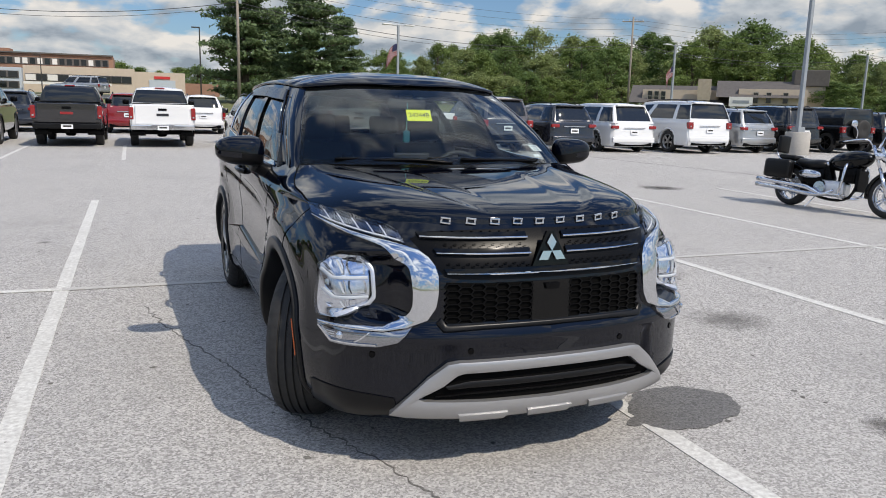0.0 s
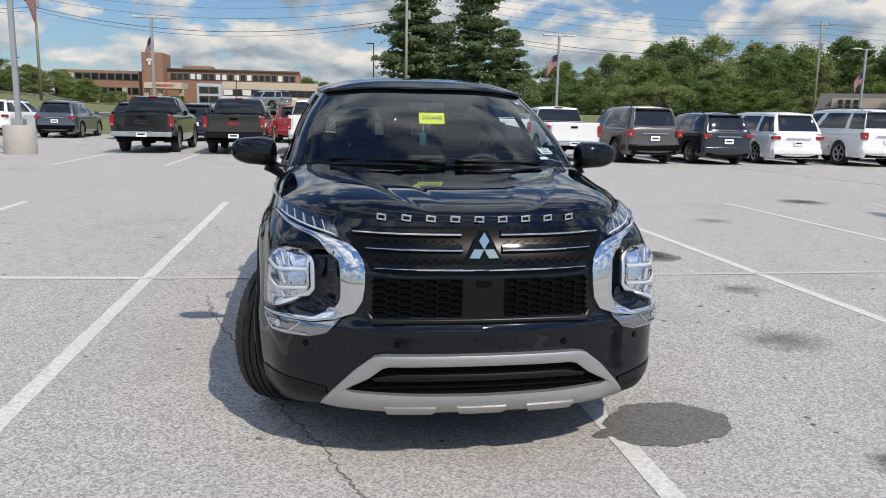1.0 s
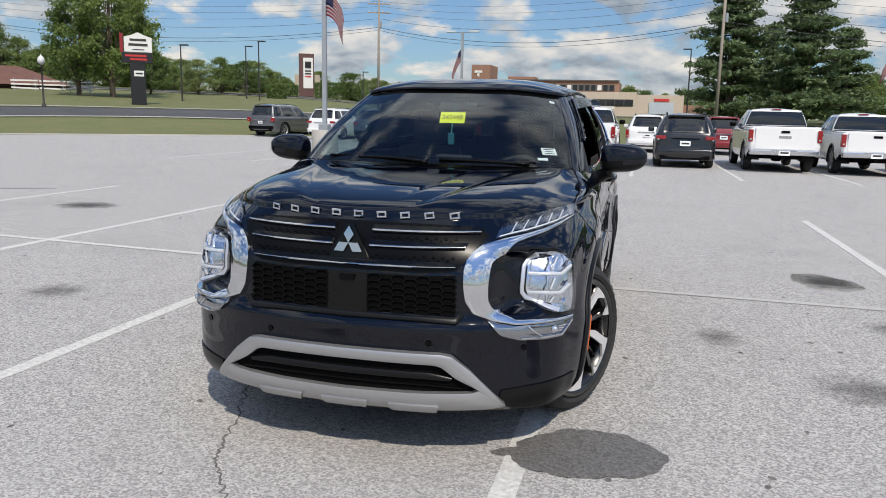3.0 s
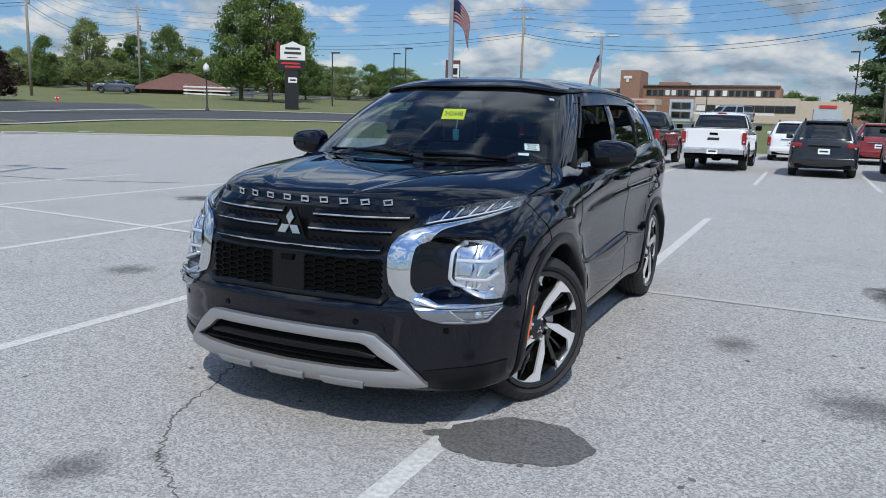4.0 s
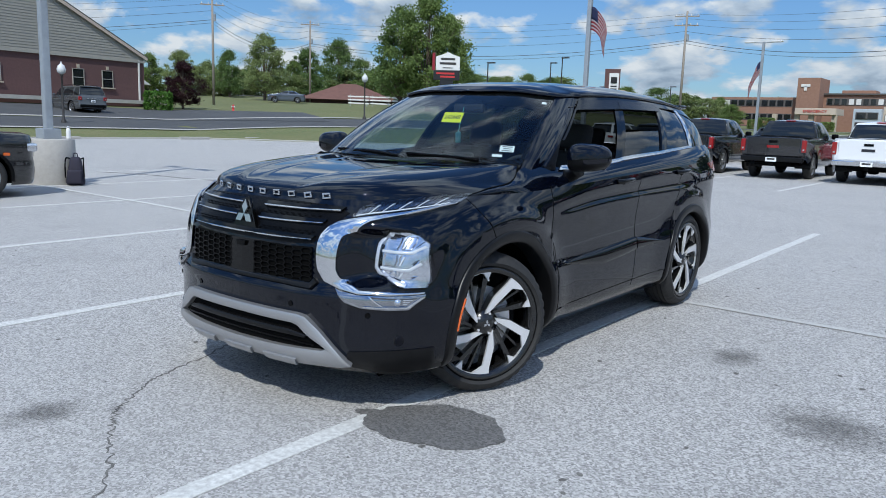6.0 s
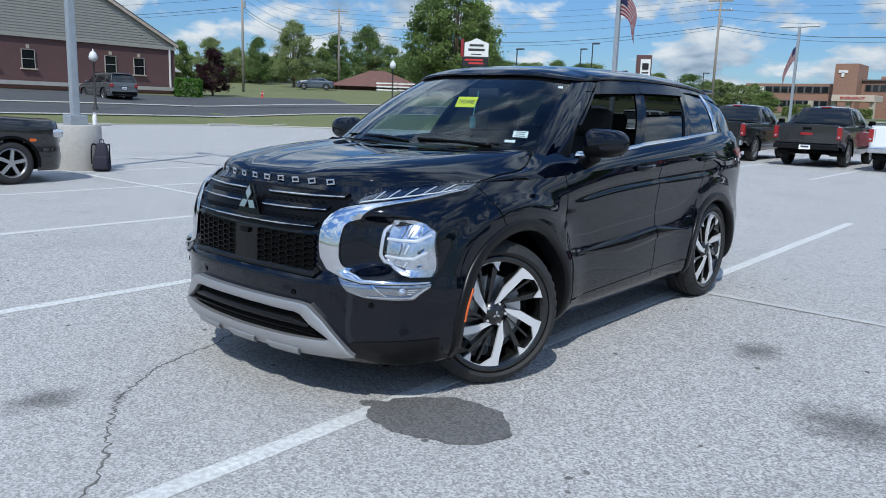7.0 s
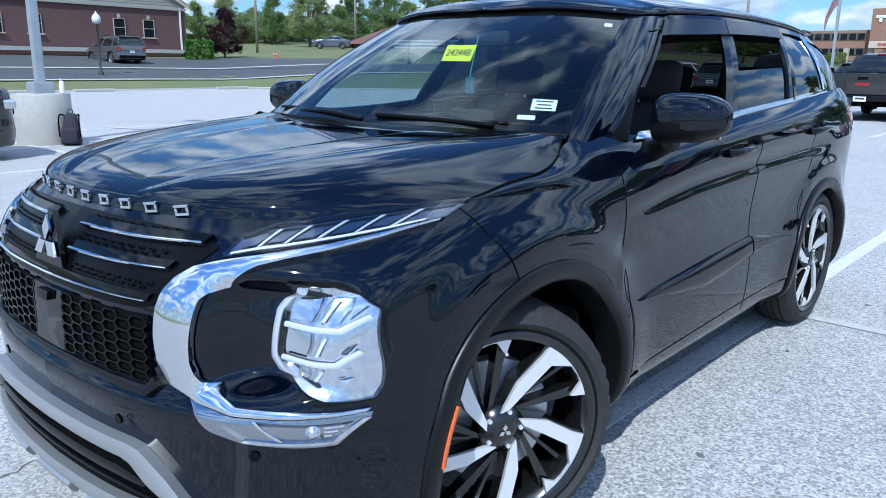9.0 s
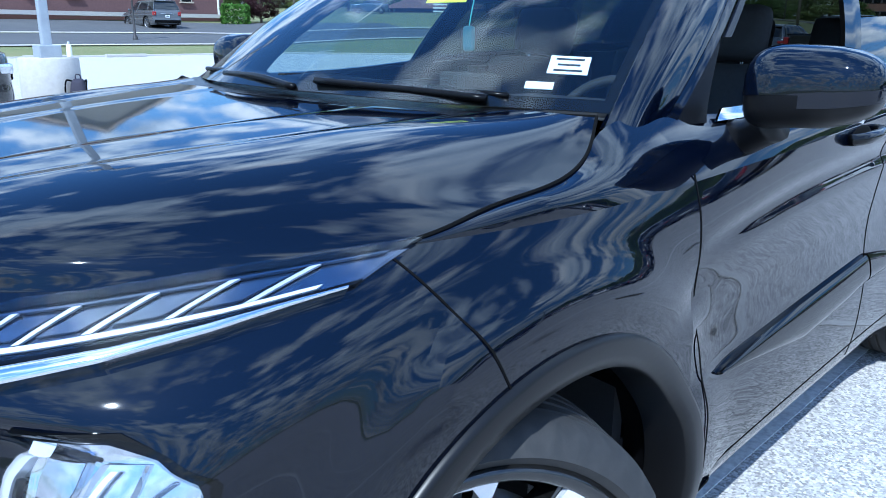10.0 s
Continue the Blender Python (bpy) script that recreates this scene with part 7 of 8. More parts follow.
def crown_mesh(seed, height, spread, base, count, leaf, airy=0.0):
    """Crown of an uneven broadleaf tree: clusters of leaves round the ends of its limbs."""
    rnd = random.Random(seed)
    blobs = []
    for _ in range(95):
        f = rnd.uniform(0, 1)
        a = rnd.uniform(0, 6.28)
        lobe = 1 + .22 * math.sin(2 * a + seed) + .14 * math.sin(3 * a + 2 * seed + 5 * f)
        r = spread * math.sin(math.pi * min(1, .2 + .8 * f)) ** .7 * rnd.uniform(.2, 1.0) ** .7 * lobe
        blobs.append((Vector((r * math.cos(a), r * math.sin(a), base + (height - base) * (.06 + .90 * f))), spread * rnd.uniform(.10, .26) * (1 - airy * .3)))
    centres, sizes = [], []
    for _ in range(count):
        c, r = blobs[rnd.randrange(len(blobs))]
        centres.append(c + Vector((rnd.gauss(0, .62), rnd.gauss(0, .62), rnd.gauss(-.1, .45))) * r)
        sizes.append(leaf * rnd.uniform(.4, 1.1))
    verts, faces = leaves(centres, sizes, rnd, .6)
    me = bpy.data.meshes.new("crown")
    me.from_pydata(verts, [], faces)
    bm = bmesh.new()
    tube(bm, spline([(0, 0, -.3), (.05, 0, base * .6), (-.08, .05, base + (height - base) * .3), (.1, 0, height * .82)], 9), [spread * .075 * (1 - .085 * k) for k in range(9)], 8)
    for c, r in blobs[:26]:
        tube(bm, spline([(0, 0, base * .7 + c.z * .12), (c.x * .4, c.y * .4, c.z * .55 + base * .2), tuple(c)], 6), [spread * .022 * (1 - .16 * k) for k in range(6)], 5)
    tr = bpy.data.meshes.new("trunk")
    bm.to_mesh(tr)
    bm.free()
    tr.materials.append(M["bark"])
    return me, tr


def pine_mesh(seed, height, spread, count):
    rnd = random.Random(seed)
    centres, sizes = [], []
    bm = bmesh.new()
    tube(bm, [(0, 0, -.3), (0, 0, height * .5), (.1, 0, height)], [.32, .2, .03], 8)
    whorls = 14
    for k in range(whorls):
        z = height * (.06 + .92 * k / whorls)
        reach = spread * (1 - (z / height) ** 2.1) * rnd.uniform(.55, 1.12) + .2
        n = 7
        a0 = rnd.uniform(0, 6.28)
        for i in range(n):
            a = a0 + 6.28 * i / n + rnd.uniform(-.25, .25)
            r = reach * rnd.uniform(.65, 1.08)
            zi = max(.3, z + rnd.uniform(-.36, .36))
            tip = Vector((r * math.cos(a), r * math.sin(a), zi + r * rnd.uniform(-.06, .20)))
            root = Vector((0, 0, zi))
            tube(bm, [root, root.lerp(tip, .5) + Vector((0, 0, -.1)), tip], [.06, .035, .012], 4)
            for _ in range(count // (whorls * n)):
                f = rnd.uniform(.25, 1.04)
                p = root.lerp(tip, f)
                w = .16 + .34 * (1 - abs(f - .7))
                centres.append(p + Vector((rnd.gauss(0, w * .75), rnd.gauss(0, w * .75), rnd.gauss(.06 + .12 * f * f, .085))))
                sizes.append(rnd.uniform(.07, .20))
    verts, faces = leaves(centres, sizes, rnd, 1.2)
    me = bpy.data.meshes.new("crown")
    me.from_pydata(verts, [], faces)
    tr = bpy.data.meshes.new("trunk")
    bm.to_mesh(tr)
    bm.free()
    tr.materials.append(M["bark"])
    return me, tr


BROAD = []
for i, (h, s, b, leaf, airy) in enumerate(((10, 3.9, .7, .30, .1), (10, 3.3, .6, .28, .3), (10, 4.5, .5, .32, .1), (10, 3.6, 1.2, .26, .6), (10, 4.2, .5, .30, .2), (10, 3.0, .8, .27, .4))):
    for k in range(3):
        crown, trunk = crown_mesh(40 + i, h, s, b, 17000, leaf * .58, airy)
        crown.materials.append(LEAF[k])
        BROAD.append((crown, trunk))


def tree(x, y, h, shape, label, turn=0.0, wide=1.0, z=None, group="trees", name="tree"):
    crown, trunk = shape
    zz = land(x, y) if z is None else z
    t = thing(name, label, "tree", group, pose(x, y, zz, 0, 0, turn) @ Matrix.Diagonal((h / 10 * wide, h / 10 * wide, h / 10, 1)))
    mesh_part("trunk", trunk, None, t)
    mesh_part("crown", crown, None, t)
    return t


pines = [pine_mesh(7, 10, 3.0, 26000), pine_mesh(8, 10, 3.1, 26000), pine_mesh(9, 10, 2.9, 26000)]
for p, _ in pines:
    p.materials.append(LEAF[3])
for eye, az, d, h, k, w in ((E1, -6.7, 76, 13.8, 0, .95), (E1, -11.3, 75, 12.4, 1, 1.08), (E1, -13.6, 82, 9.0, 2, 1.1), (E1, -9.0, 88, 10.0, 2, .9)):
    x, y = spot_at(eye, az, d)
    tree(x, y, h, pines[k], "tall dark green pine with layered ragged branches", az * 20, w, group="pines", name="pine_tree")
rnd = random.Random(77)
green = ("dense broadleaf tree at the edge of the woods", "light green broadleaf tree at the edge of the woods", "dark green broadleaf tree at the edge of the woods")
# woods in the east
skyline = [(-13, 3.2), (-18.5, 3.6), (-21, 4.1), (-24, 5.5), (-27, 5.6), (-30, 5.1), (-34, 4.9), (-39.5, 5.2), (-43.5, 5.7), (-46, 4.7), (-50, 3.7), (-56, 3.4), (-70, 3.4)]
sky_pairs = [(-a, e) for a, e in skyline]
az = -13.0
while az > -64:
    for row in range(2):
        d = rnd.uniform(112, 124) if row == 0 else rnd.uniform(134, 150)
        a = az + rnd.uniform(-.7, .7)
        x, y = spot_at(E0, a, d)
        el = table(-a, sky_pairs) * (rnd.uniform(.70, .95) if row == 0 else rnd.uniform(.92, 1.08))
        h = 1.5 + d * math.tan(radians(el)) - land(x, y)
        k = rnd.randrange(len(BROAD))
        tree(x, y, max(5, h), BROAD[k], green[k % 3], rnd.uniform(0, 360), rnd.uniform(.9, 1.25))
    az -= 1.9
# underwood along its foot
az = -14.0
while az > -62:
    x, y = spot_at(E0, az, rnd.uniform(102, 110))
    k = rnd.randrange(len(BROAD))
    if not -47.5 < az < -35.5:
        tree(x, y, rnd.uniform(3.2, 5.2), BROAD[k], "low leafy undergrowth along the woods", rnd.uniform(0, 360), rnd.uniform(1.5, 2.0), z=land(x, y) - .6, group="undergrowth", name="shrub")
    az -= 1.7
for az in (60.8, 59.2, 57.6, 55.0, 53.6, 52.2, 51.4, 49.6, 48.2, 47.4, 44.8, 43.0, 42.0, 40.2, 38.2, 36.8, 35.4, 34.0, 30.8, 29.2, 27.6, 24.6, 22.4, 20.6, 18.9, 17.4):
    x, y = spot_at(E55, az, rnd.uniform(126, 136) if az > 41 else rnd.uniform(118, 140))
    k = rnd.randrange(len(BROAD))
    tree(x, y, rnd.uniform(3.8, 5.6), BROAD[k], "low leafy undergrowth below the trees", rnd.uniform(0, 360), rnd.uniform(1.5, 2.0), z=land(x, y) - .6, group="undergrowth", name="shrub")
# woods in the west and north-west
for az, el, d, k, w in ((60.5, 3.2, 150, 1, 1), (58.3, 3.9, 128, 0, 1), (56.2, 4.3, 122, 4, 1), (54.5, 3.6, 140, 7, 1), (53.0, 4.4, 120, 2, 1), (50.6, 5.7, 108, 10, 1.1), (48.6, 4.0, 130, 3, 1), (47.6, 4.9, 142, 5, 1), (45.4, 5.5, 138, 8, .9), (43.8, 4.2, 140, 12, 1.1), (42.2, 3.9, 128, 6, 1.2), (40.9, 8.0, 88, 11, .95), (38.9, 8.9, 86, 9, 1.0), (37.4, 7.6, 90, 15, .8), (36.3, 4.2, 100, 2, 1), (34.6, 2.9, 120, 3, 1.1), (33.2, 3.4, 105, 13, 1.2), (31.6, 3.6, 112, 12, 1.2), (29.9, 3.4, 110, 14, 1.3), (28.3, 2.9, 116, 0, 1.2), (27.0, 2.3, 120, 6, 1.3), (25.8, 1.9, 140, 2, 1.2), (22.8, 2.2, 150, 1, 1.2), (21.3, 2.4, 155, 5, 1.3), (19.8, 2.3, 160, 8, 1.3), (18.2, 2.3, 165, 3, 1.3), (16.6, 2.2, 190, 0, 1.3), (14.5, 2.3, 230, 0, 1.3), (62.5, 3.0, 160, 4, 1), (52.0, 3.2, 150, 9, 1.2), (46.2, 3.3, 150, 2, 1.4)):
    x, y = spot_at(E55, az, d)
    h = 1.5 + d * math.tan(radians(el)) - land(x, y)
    tree(x, y, h, BROAD[k % len(BROAD)], ("dense" if k % 3 == 0 else "light green" if k % 3 == 1 else "dark green") + " broadleaf tree beyond the grass verge", az * 37, w)
# far tree line behind the hospital
for k in range(26):
    az = 16 - k * 1.25
    d = 235 + 20 * math.sin(k * 2.3)
    x, y = spot_at(E1, az, d)
    h = 1.5 + d * math.tan(radians(2.05 + .22 * math.sin(k * 1.7) + (.6 if az < -8 else 0))) - land(x, y)
    tree(x, y, h, BROAD[(k * 5) % len(BROAD)], "distant broadleaf tree behind the hospital", k * 50, 1.5)
# red-leaved bush, hedge, shrubs
x, y = spot_at(E7, 56.3, 72)
plum_crown = BROAD[0][0].copy()
plum_crown.materials.clear()
plum_crown.materials.append(LEAF[4])
tree(x, y, 4.1, (plum_crown, BROAD[0][1]), "round dark plum-red ornamental tree", 20, 1.15, group="shrubs", name="ornamental_tree")


def bush(x, y, w, d, h, mat, label, seed, turn=0.0):
    rnd = random.Random(seed)
    centres = []
    for _ in range(2600):
        a, b, c = rnd.uniform(-1, 1), rnd.uniform(-1, 1), rnd.uniform(0, 1)
        k = rnd.randrange(3)
        if k == 0:
            a = math.copysign(1, a)
        elif k == 1:
            b = math.copysign(1, b)
        else:
            c = 1
        q = 1 - .12 * (abs(a) ** 4 * abs(b) ** 4)
        centres.append(Vector((a * w / 2 * q + rnd.gauss(0, .05), b * d / 2 * q + rnd.gauss(0, .05), c * h + rnd.gauss(0, .05))))
    verts, faces = leaves(centres, [rnd.uniform(.06, .17) for _ in centres], rnd)
    me = bpy.data.meshes.new("bush")
    me.from_pydata(verts, [], faces)
    me.materials.append(mat)
    ob = new("bush", me)
    ob.matrix_world = pose(x, y, land(x, y), 0, 0, turn)
    tagged(ob, label, "bush", "shrubs")


x, y = spot_at(E7, 57.9, 68)
bush(x, y, 2.0, 1.3, 1.4, LEAF[5], "clipped green hedge by the brick building", 5, 60)
for az, d, s in ((26.5, 100, 1.6), (25.6, 110, 1.5), (23.0, 112, 2.2), (14.2, 142, 1.9), (14.9, 142, 1.5), (10.4, 140, 1.4)):
    x, y = spot_at(E25, az, d)
    bush(x, y, s * 1.3, s, s, LEAF[2] if az > 20 else LEAF[0], "rounded green shrub in a planting bed", int(az * 10))

# ---- verge details ----
for y in (4.0, 11.5, 15.0, 22.5, 27.0):
    t = part("wheel_stop", boxes(((-34.4, y, .07), (.22, 1.9, .14), .03)), M["concrete"])
    tagged(t, "pale concrete wheel stop at the lot edge", "wheel stop", "wheel stops")
part_kerb = bmesh.new()
for a, b in (((-35.25, -45), (-35.25, 24)), ((-35.25, 24), (-20, 38.1)), ((-20, 38.1), (70, 38.1))):
    p, q = Vector((*a, .02)), Vector((*b, .02))
    box(part_kerb, (0, 0, 0), ((q - p).length, .2, .1), .02, Matrix.Translation((p + q) / 2) @ Matrix.Rotation(math.atan2(q.y - p.y, q.x - p.x), 4, "Z"))
tagged(part("kerb", part_kerb, M["concrete"]), "pale concrete kerb along the grass", "kerb", kind="structure")


def edge_band(line, width, lift, label):
    strip("kerb_band", line, width, M["concrete"], label, "kerb", lift)


edge_band(((-40.2, -40), (-39.7, 0), (-39.7, 17.5), (-39.1, 26.5), (-36.8, 34.4), (-30.7, 41.8), (-21.7, 49.8), (-11.6, 59.7), (-3, 76)), .45, .07, "pale concrete kerb along the drive")
edge_band(((-46.8, -40), (-46.3, 0), (-46.3, 18.5), (-45.5, 29.5), (-42.2, 39.6), (-35.3, 47.2), (-26.3, 55.2), (-16.4, 64.3), (-9, 80)), .55, .07, "pale concrete kerb along the drive")
edge_band(((-190, 47), (-110, 73), (-60, 87), (-10, 95), (60, 93), (160, 75)), .9, .09, "pale concrete edge of the main road")
# hydrant form, red with white caps, put in for a small orange cone
t = thing("hydrant", "small orange cone on grass, built as a red and white hydrant form", "hydrant", at=pose(*spot_at(E7, 52.9, 70), land(*spot_at(E7, 52.9, 70))))
bm = bmesh.new()
lathe(bm, [(.13, 0), (.13, .06), (.09, .08), (.09, .4), (.11, .43), (.08, .52), (.03, .58), (0, .6)], 14)
part("barrel", bm, M["rose_red"], t, "", True)
part("cap", boxes(((0, -.14, .4), (.1, .1, .1), .02), ((.14, 0, .4), (.1, .1, .1), .02)), M["sign_white"], t)

# ---- backpack and bottle by the lamp base ----
M["backpack"] = material("backpack_cloth", (0.022, 0.020, 0.036), 0.85, vary=.4, scale=30, bump=.002)
bag = thing("backpack", "dark navy backpack leaning against the lamp base", "backpack", at=pose(-11.42, 4.02, 0, 0, 0, 55))
bm = bmesh.new()
box(bm, (0, 0, .27), (.34, .20, .54), .075)
for v in bm.verts:
    v.co.x *= 1 - .48 * smooth(.22, .56, v.co.z)
    v.co.y += .10 * smooth(.1, .55, v.co.z)
part("bag", bm, M["backpack"], bag, "", True)
bm = bmesh.new()
box(bm, (0, -.125, .17), (.26, .09, .26), .035)
part("front_pocket", bm, M["backpack"], bag, "", True)
bm = bmesh.new()
tube(bm, spline([(-.04, .10, .52), (-.03, .10, .60), (.03, .10, .60), (.04, .10, .52)], 10), .01, 6)
part("loop", bm, M["backpack"], bag, "", True)
for s in (-1, 1):
    bm = bmesh.new()
    tube(bm, spline([(s * .10, .12, .50), (s * .15, .0, .52), (s * .16, -.09, .40), (s * .165, -.06, .15)], 12), .014, 6)
    part("strap", bm, M["plastic"], bag, "", True)
bot = thing("bottle", "white plastic bottle standing on the lamp base", "bottle", at=pose(-11.74, 4.08, .87))
bm = bmesh.new()
lathe(bm, [(0, 0), (.04, 0), (.042, .02), (.042, .15), (.036, .19), (.018, .215)], 16)
part("body", bm, M["sign_white"], bot, "", True)
bm = bmesh.new()
lathe(bm, [(.02, .21), (.02, .245), (0, .25)], 12)
part("cap", bm, M["galvanised"], bot, "", True)


# ---- motorcycle ----
def motorcycle(m):
    """A cruiser, its nose towards +y; wheels at y = 0 and y = 1.72."""
    t = thing("motorcycle", "black and chrome cruiser motorcycle with leather saddlebag", "motorcycle", at=m)
    ch, bk, pt = M["reflector"], M["plastic"], M["gloss_black"]
    for y, r, w in ((0, .32, .085), (1.72, .335, .065)):
        wh = new("wheel")
        wh.parent, wh.matrix_basis = t, pose(0, y, r)
        turn = Matrix.Rotation(radians(90), 4, "Y")
        bm = bmesh.new()
        lathe(bm, [(r * .70, -w), (r * .8, -w * 1.1), (r * .96, -w * .7), (r, 0), (r * .96, w * .7), (r * .8, w * 1.1), (r * .70, w)], 40, turn)
        part("tyre", bm, M["tyre"], wh, "", True)
        bm = bmesh.new()
        lathe(bm, [(r * .71, -w * .9), (r * .65, -w * .5), (r * .65, w * .5), (r * .71, w * .9)], 40, turn)
        for k in range(5):
            for s in (-.2, .2):
                a = 2 * math.pi * k / 5 + s
                b = 2 * math.pi * k / 5 + s * .6
                rod(bm, (0, .05 * math.cos(a), .05 * math.sin(a)), (0, r * .66 * math.cos(b), r * .66 * math.sin(b)), .016, .012, 6)
        rod(bm, (-.07, 0, 0), (.07, 0, 0), .045, None, 14)
        part("rim", bm, ch, wh, "", True)
        bm = bmesh.new()
        rod(bm, (-.055, 0, 0), (-.05, 0, 0), r * .45, None, 28)
        part("brake_disc", bm, M["machined"], wh)
    for y0, r, a0, a1, w in ((0, .40, 5, 165, .11), (1.72, .385, -10, 140, .075)):
        rows = []
        for k in range(15):
            a = radians(a0 + (a1 - a0) * k / 14)
            rows.append([Vector((x, y0 - r * (1 - .25 * (x / w) ** 4 * .6) * math.cos(a), .33 + r * (1 - .12 * (x / w) ** 4) * math.sin(a))) for x in [w * q / 4 for q in range(-4, 5)]])
        sheet("mudguard", rows, pt, t, thick=-.008)
    # tank
    bm = bmesh.new()
    bmesh.ops.create_uvsphere(bm, u_segments=24, v_segments=14, radius=1)
    for v in bm.verts:
        x, y, z = v.co
        v.co = Vector((x * .20 * (1 - .35 * max(0, -y)), .98 + y * .38, .82 + z * .165 + .06 * y))
    part("fuel_tank", bm, pt, t, "gloss black fuel tank", True)
    bm = bmesh.new()
    tube(bm, spline([(0, .62, .745), (0, .45, .70), (0, .22, .715), (0, .08, .79)], 12), [.10, .14, .16, .17, .17, .165, .15, .14, .14, .13, .12, .1], 12)
    for v in bm.verts:
        v.co.z = .70 + (v.co.z - .70) * .55 + .02
    part("seat", bm, M["cladding"], t, "black leather saddle", True)
    bm = bmesh.new()
    box(bm, (0, -.12, .80), (.24, .34, .09), .035)
    part("pillion_pad", bm, M["cladding"], t, "", True)
    bm = bmesh.new()
    box(bm, (0, -.31, 1.02), (.26, .07, .30), .032)
    part("backrest", bm, M["cladding"], t, "", True)
    bm = bmesh.new()
    tube(bm, spline([(-.13, -.05, .72), (-.12, -.28, .80), (-.09, -.34, 1.0), (.09, -.34, 1.0), (.12, -.28, .80), (.13, -.05, .72)], 24), .010, 6)
    part("sissy_bar", bm, ch, t, "", True)
    for s in (-1, 1):
        bm = bmesh.new()
        box(bm, (s * .25, -.14, .60), (.17, .50, .32), .06)
        bag2 = part("saddlebag", bm, M["cladding"], t, "black leather saddlebag", True)
        part("buckle", boxes(((s * .315, -.2, .56), (.012, .03, .08)), ((s * .315, -.02, .56), (.012, .03, .08))), ch, bag2)
    # engine: twin cylinders with fins
    bm = bmesh.new()
    box(bm, (0, .78, .36), (.26, .46, .26), .06)
    part("crankcase", bm, M["machined"], t, "", True)
    bm = bmesh.new()
    box(bm, (0, .42, .50), (.24, .40, .36), .05)
    part("battery_box", bm, M["plastic"], t, "", True)
    bm = bmesh.new()
    box(bm, (0, 1.02, .62), (.20, .30, .30), .05)
    part("air_box", bm, M["plastic"], t, "", True)
    for ang, y in ((-24, .70), (24, .92)):
        mm = Matrix.Translation((0, y, .46)) @ Matrix.Rotation(radians(-ang), 4, "X")
        bm = bmesh.new()
        for k in range(9):
            rod(bm, mm @ Vector((0, 0, .03 + .026 * k)), mm @ Vector((0, 0, .045 + .026 * k)), .098, None, 18)
        rod(bm, mm @ Vector((0, 0, 0)), mm @ Vector((0, 0, .27)), .08, None, 16)
        part("cylinder", bm, bk, t)
        bm = bmesh.new()
        box(bm, (0, 0, .29), (.15, .17, .07), .025, mm)
        part("rocker_cover", bm, ch, t, "", True)
    for s in (-1, 1):
        bm = bmesh.new()
        rod(bm, (s * .12, .62, .36), (s * .17, .62, .36), .115, .10, 24)
        part("engine_cover", bm, ch, t)
        bm = bmesh.new()
        bmesh.ops.create_uvsphere(bm, u_segments=16, v_segments=10, radius=1, matrix=Matrix.Translation((s * .15, .40, .56)) @ Matrix.Diagonal((.05, .22, .075, 1)))
        part("side_cover", bm, ch, t, "", True)
        # crash bar
        bm = bmesh.new()
        tube(bm, spline([(s * .08, 1.06, .78), (s * .26, 1.10, .74), (s * .33, 1.12, .52), (s * .28, 1.06, .26), (s * .08, 1.0, .22)], 24), .022, 8)
        part("crash_bar", bm, ch, t, "", True)
        # fork
        bm = bmesh.new()
        rod(bm, (s * .105, 1.74, .33), (s * .105, 1.55, .74), .030, .028)
        rod(bm, (s * .105, 1.55, .74), (s * .105, 1.38, 1.08), .022, .026)
        part("fork_leg", bm, ch, t, "", True)
        # grips and mirrors
        bm = bmesh.new()
        tube(bm, spline([(s * .06, 1.36, 1.05), (s * .2, 1.32, 1.16), (s * .38, 1.16, 1.12), (s * .45, 1.06, 1.08)], 16), .013, 8)
        bar2 = part("handlebar", bm, ch, t, "", True)
        bm = bmesh.new()
        rod(bm, (s * .38, 1.15, 1.12), (s * .46, 1.04, 1.075), .019)
        part("grip", bm, bk, bar2)
        bm = bmesh.new()
        tube(bm, spline([(s * .32, 1.22, 1.14), (s * .36, 1.25, 1.26), (s * .40, 1.22, 1.34)], 8), .007, 6)
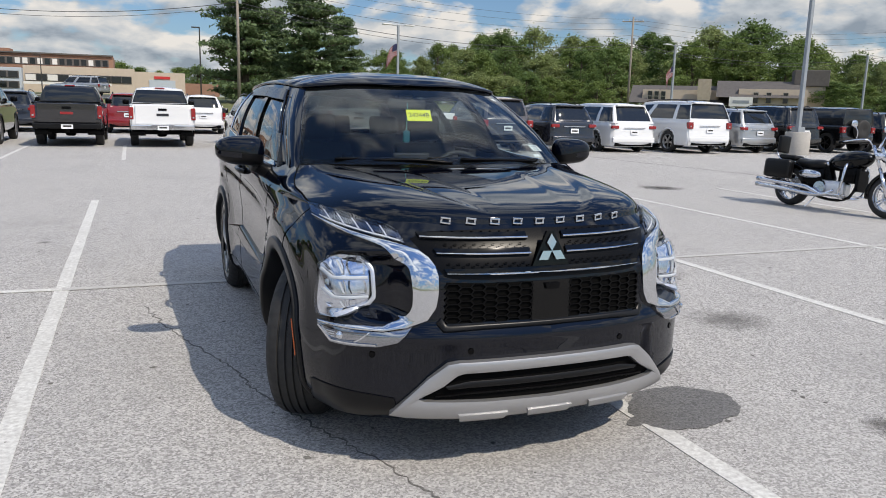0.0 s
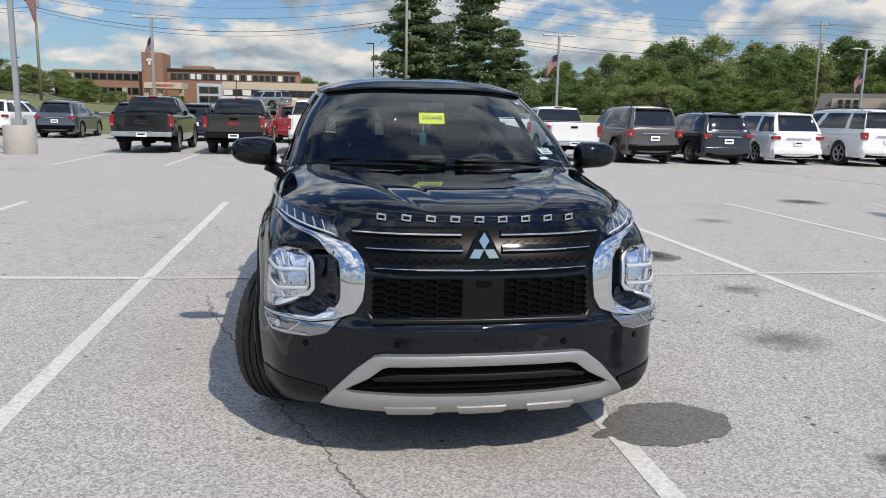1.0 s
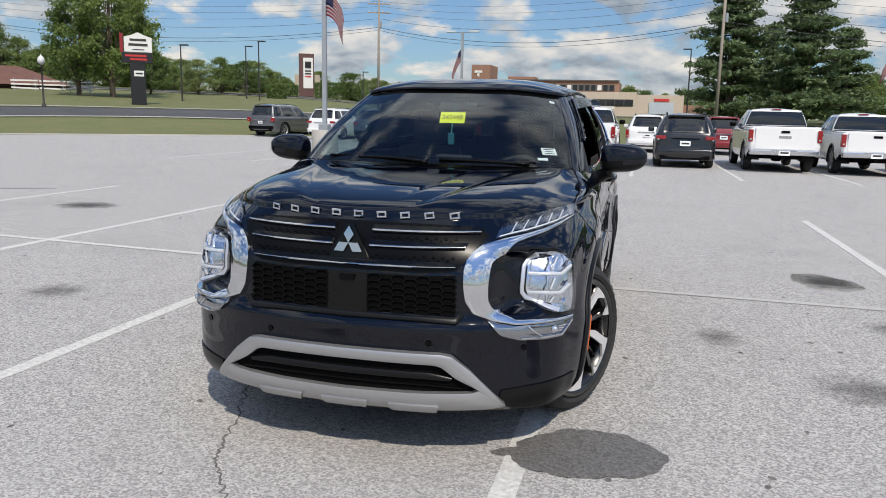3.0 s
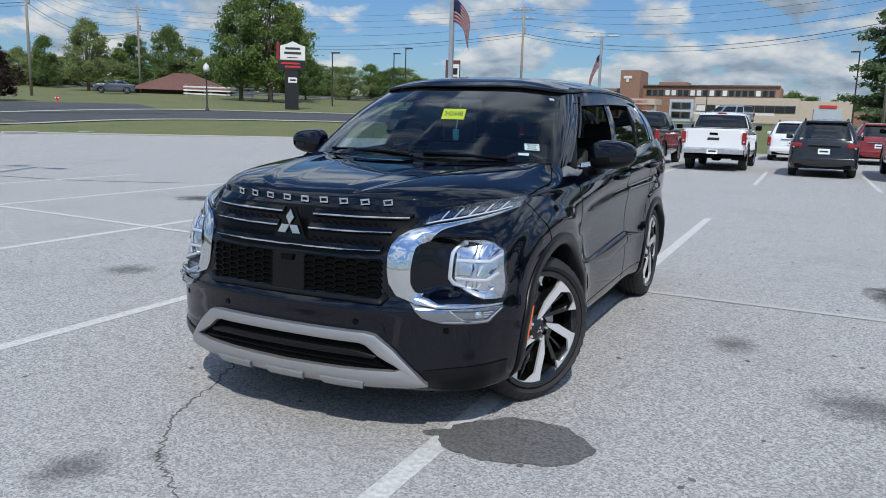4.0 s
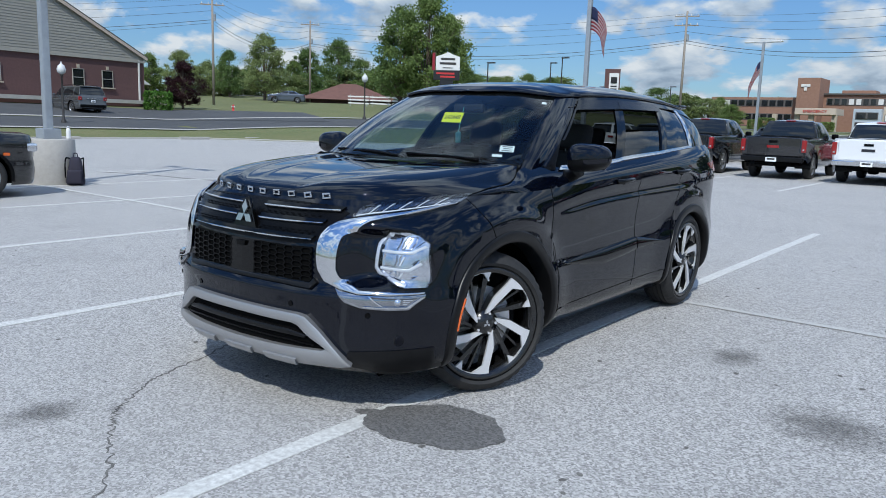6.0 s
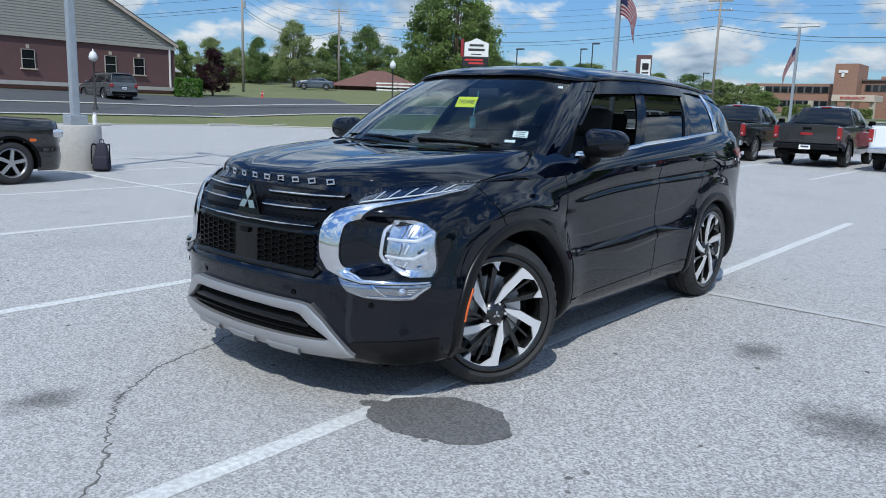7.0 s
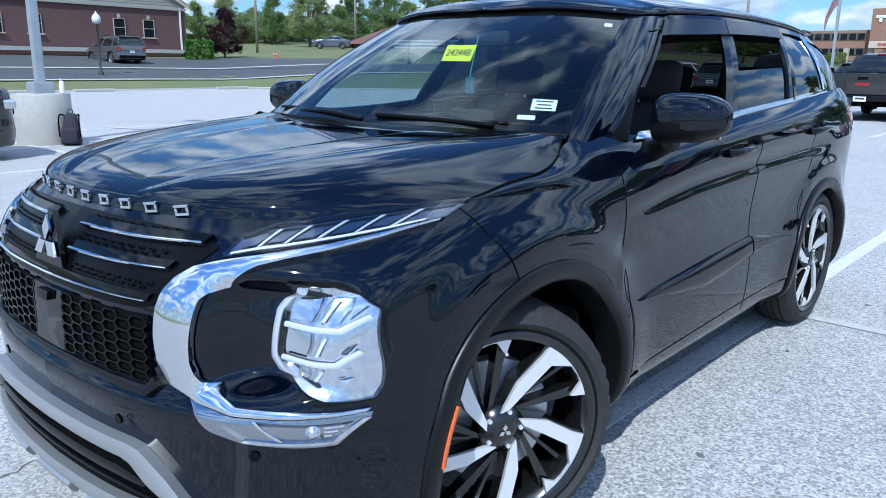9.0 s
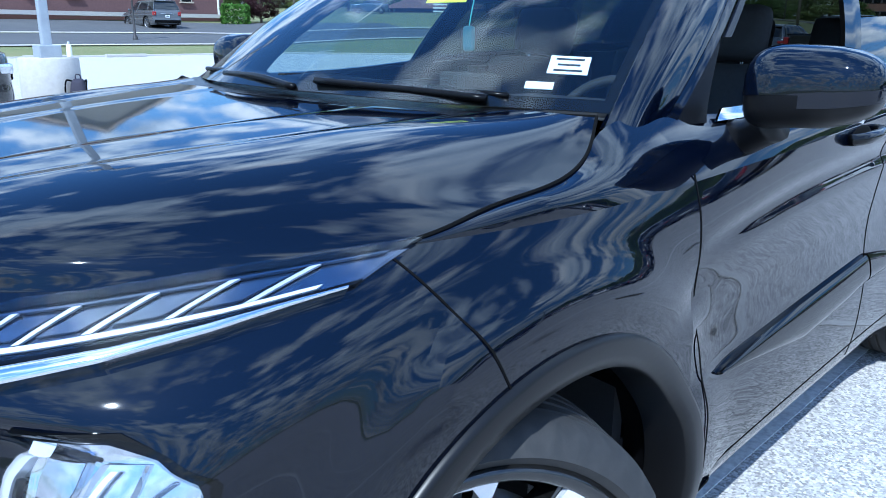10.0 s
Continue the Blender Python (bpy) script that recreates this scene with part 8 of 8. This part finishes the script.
        bmesh.ops.create_uvsphere(bm, u_segments=14, v_segments=8, radius=1, matrix=Matrix.Translation((s * .41, 1.21, 1.38)) @ Matrix.Diagonal((.075, .02, .055, 1)))
        part("mirror", bm, ch, bar2, "", True)
        bm = bmesh.new()
        bmesh.ops.create_uvsphere(bm, u_segments=14, v_segments=8, radius=.06, matrix=Matrix.Translation((s * .20, 1.56, .92)))
        part("auxiliary_lamp", bm, ch, t, "", True)
        bm = bmesh.new()
        rod(bm, (s * .12, -.36, .66), (s * .26, -.36, .66), .01)
        bmesh.ops.create_uvsphere(bm, u_segments=10, v_segments=8, radius=.035, matrix=Matrix.Translation((s * .27, -.36, .66)))
        part("indicator", bm, ch, t, "", True)
    bm = bmesh.new()
    bmesh.ops.create_uvsphere(bm, u_segments=18, v_segments=12, radius=.105, matrix=Matrix.Translation((0, 1.58, .93)))
    part("headlamp", bm, ch, t, "", True)
    for dz in (0, .095):
        bm = bmesh.new()
        tube(bm, spline([(.12, .86, .34), (.20, .72, .25), (.24, .45, .24 + dz), (.26, .1, .27 + dz), (.27, -.52, .30 + dz)], 20), [.028] * 8 + [.038] * 12, 12)
        part("exhaust_pipe", bm, ch, t, "chrome exhaust pipe", True)
    bm = bmesh.new()
    tube(bm, spline([(0, 1.40, 1.02), (0, 1.22, .70), (0, 1.05, .24), (0, .55, .20), (0, .2, .40), (0, 0, .62)], 24), .024, 8)
    tube(bm, spline([(0, 1.36, .92), (0, .9, .74), (0, .3, .62), (0, -.1, .66)], 16), .022, 8)
    part("frame", bm, pt, t, "", True)
    bm = bmesh.new()
    box(bm, (0, 1.22, .52), (.24, .05, .34), .01)
    part("radiator", bm, bk, t)
    bm = bmesh.new()
    rod(bm, (.1, .55, .22), (.24, .48, .015), .012)
    part("side_stand", bm, ch, t)
    part("foot_board", boxes(((-.27, .98, .27), (.11, .3, .02), .008), ((.27, .98, .27), (.11, .3, .02), .008)), ch, t)


motorcycle(pose(8.80, 6.32, 0, 0, 0, 0) @ pose(0, 0, 0, 0, -6, 186))
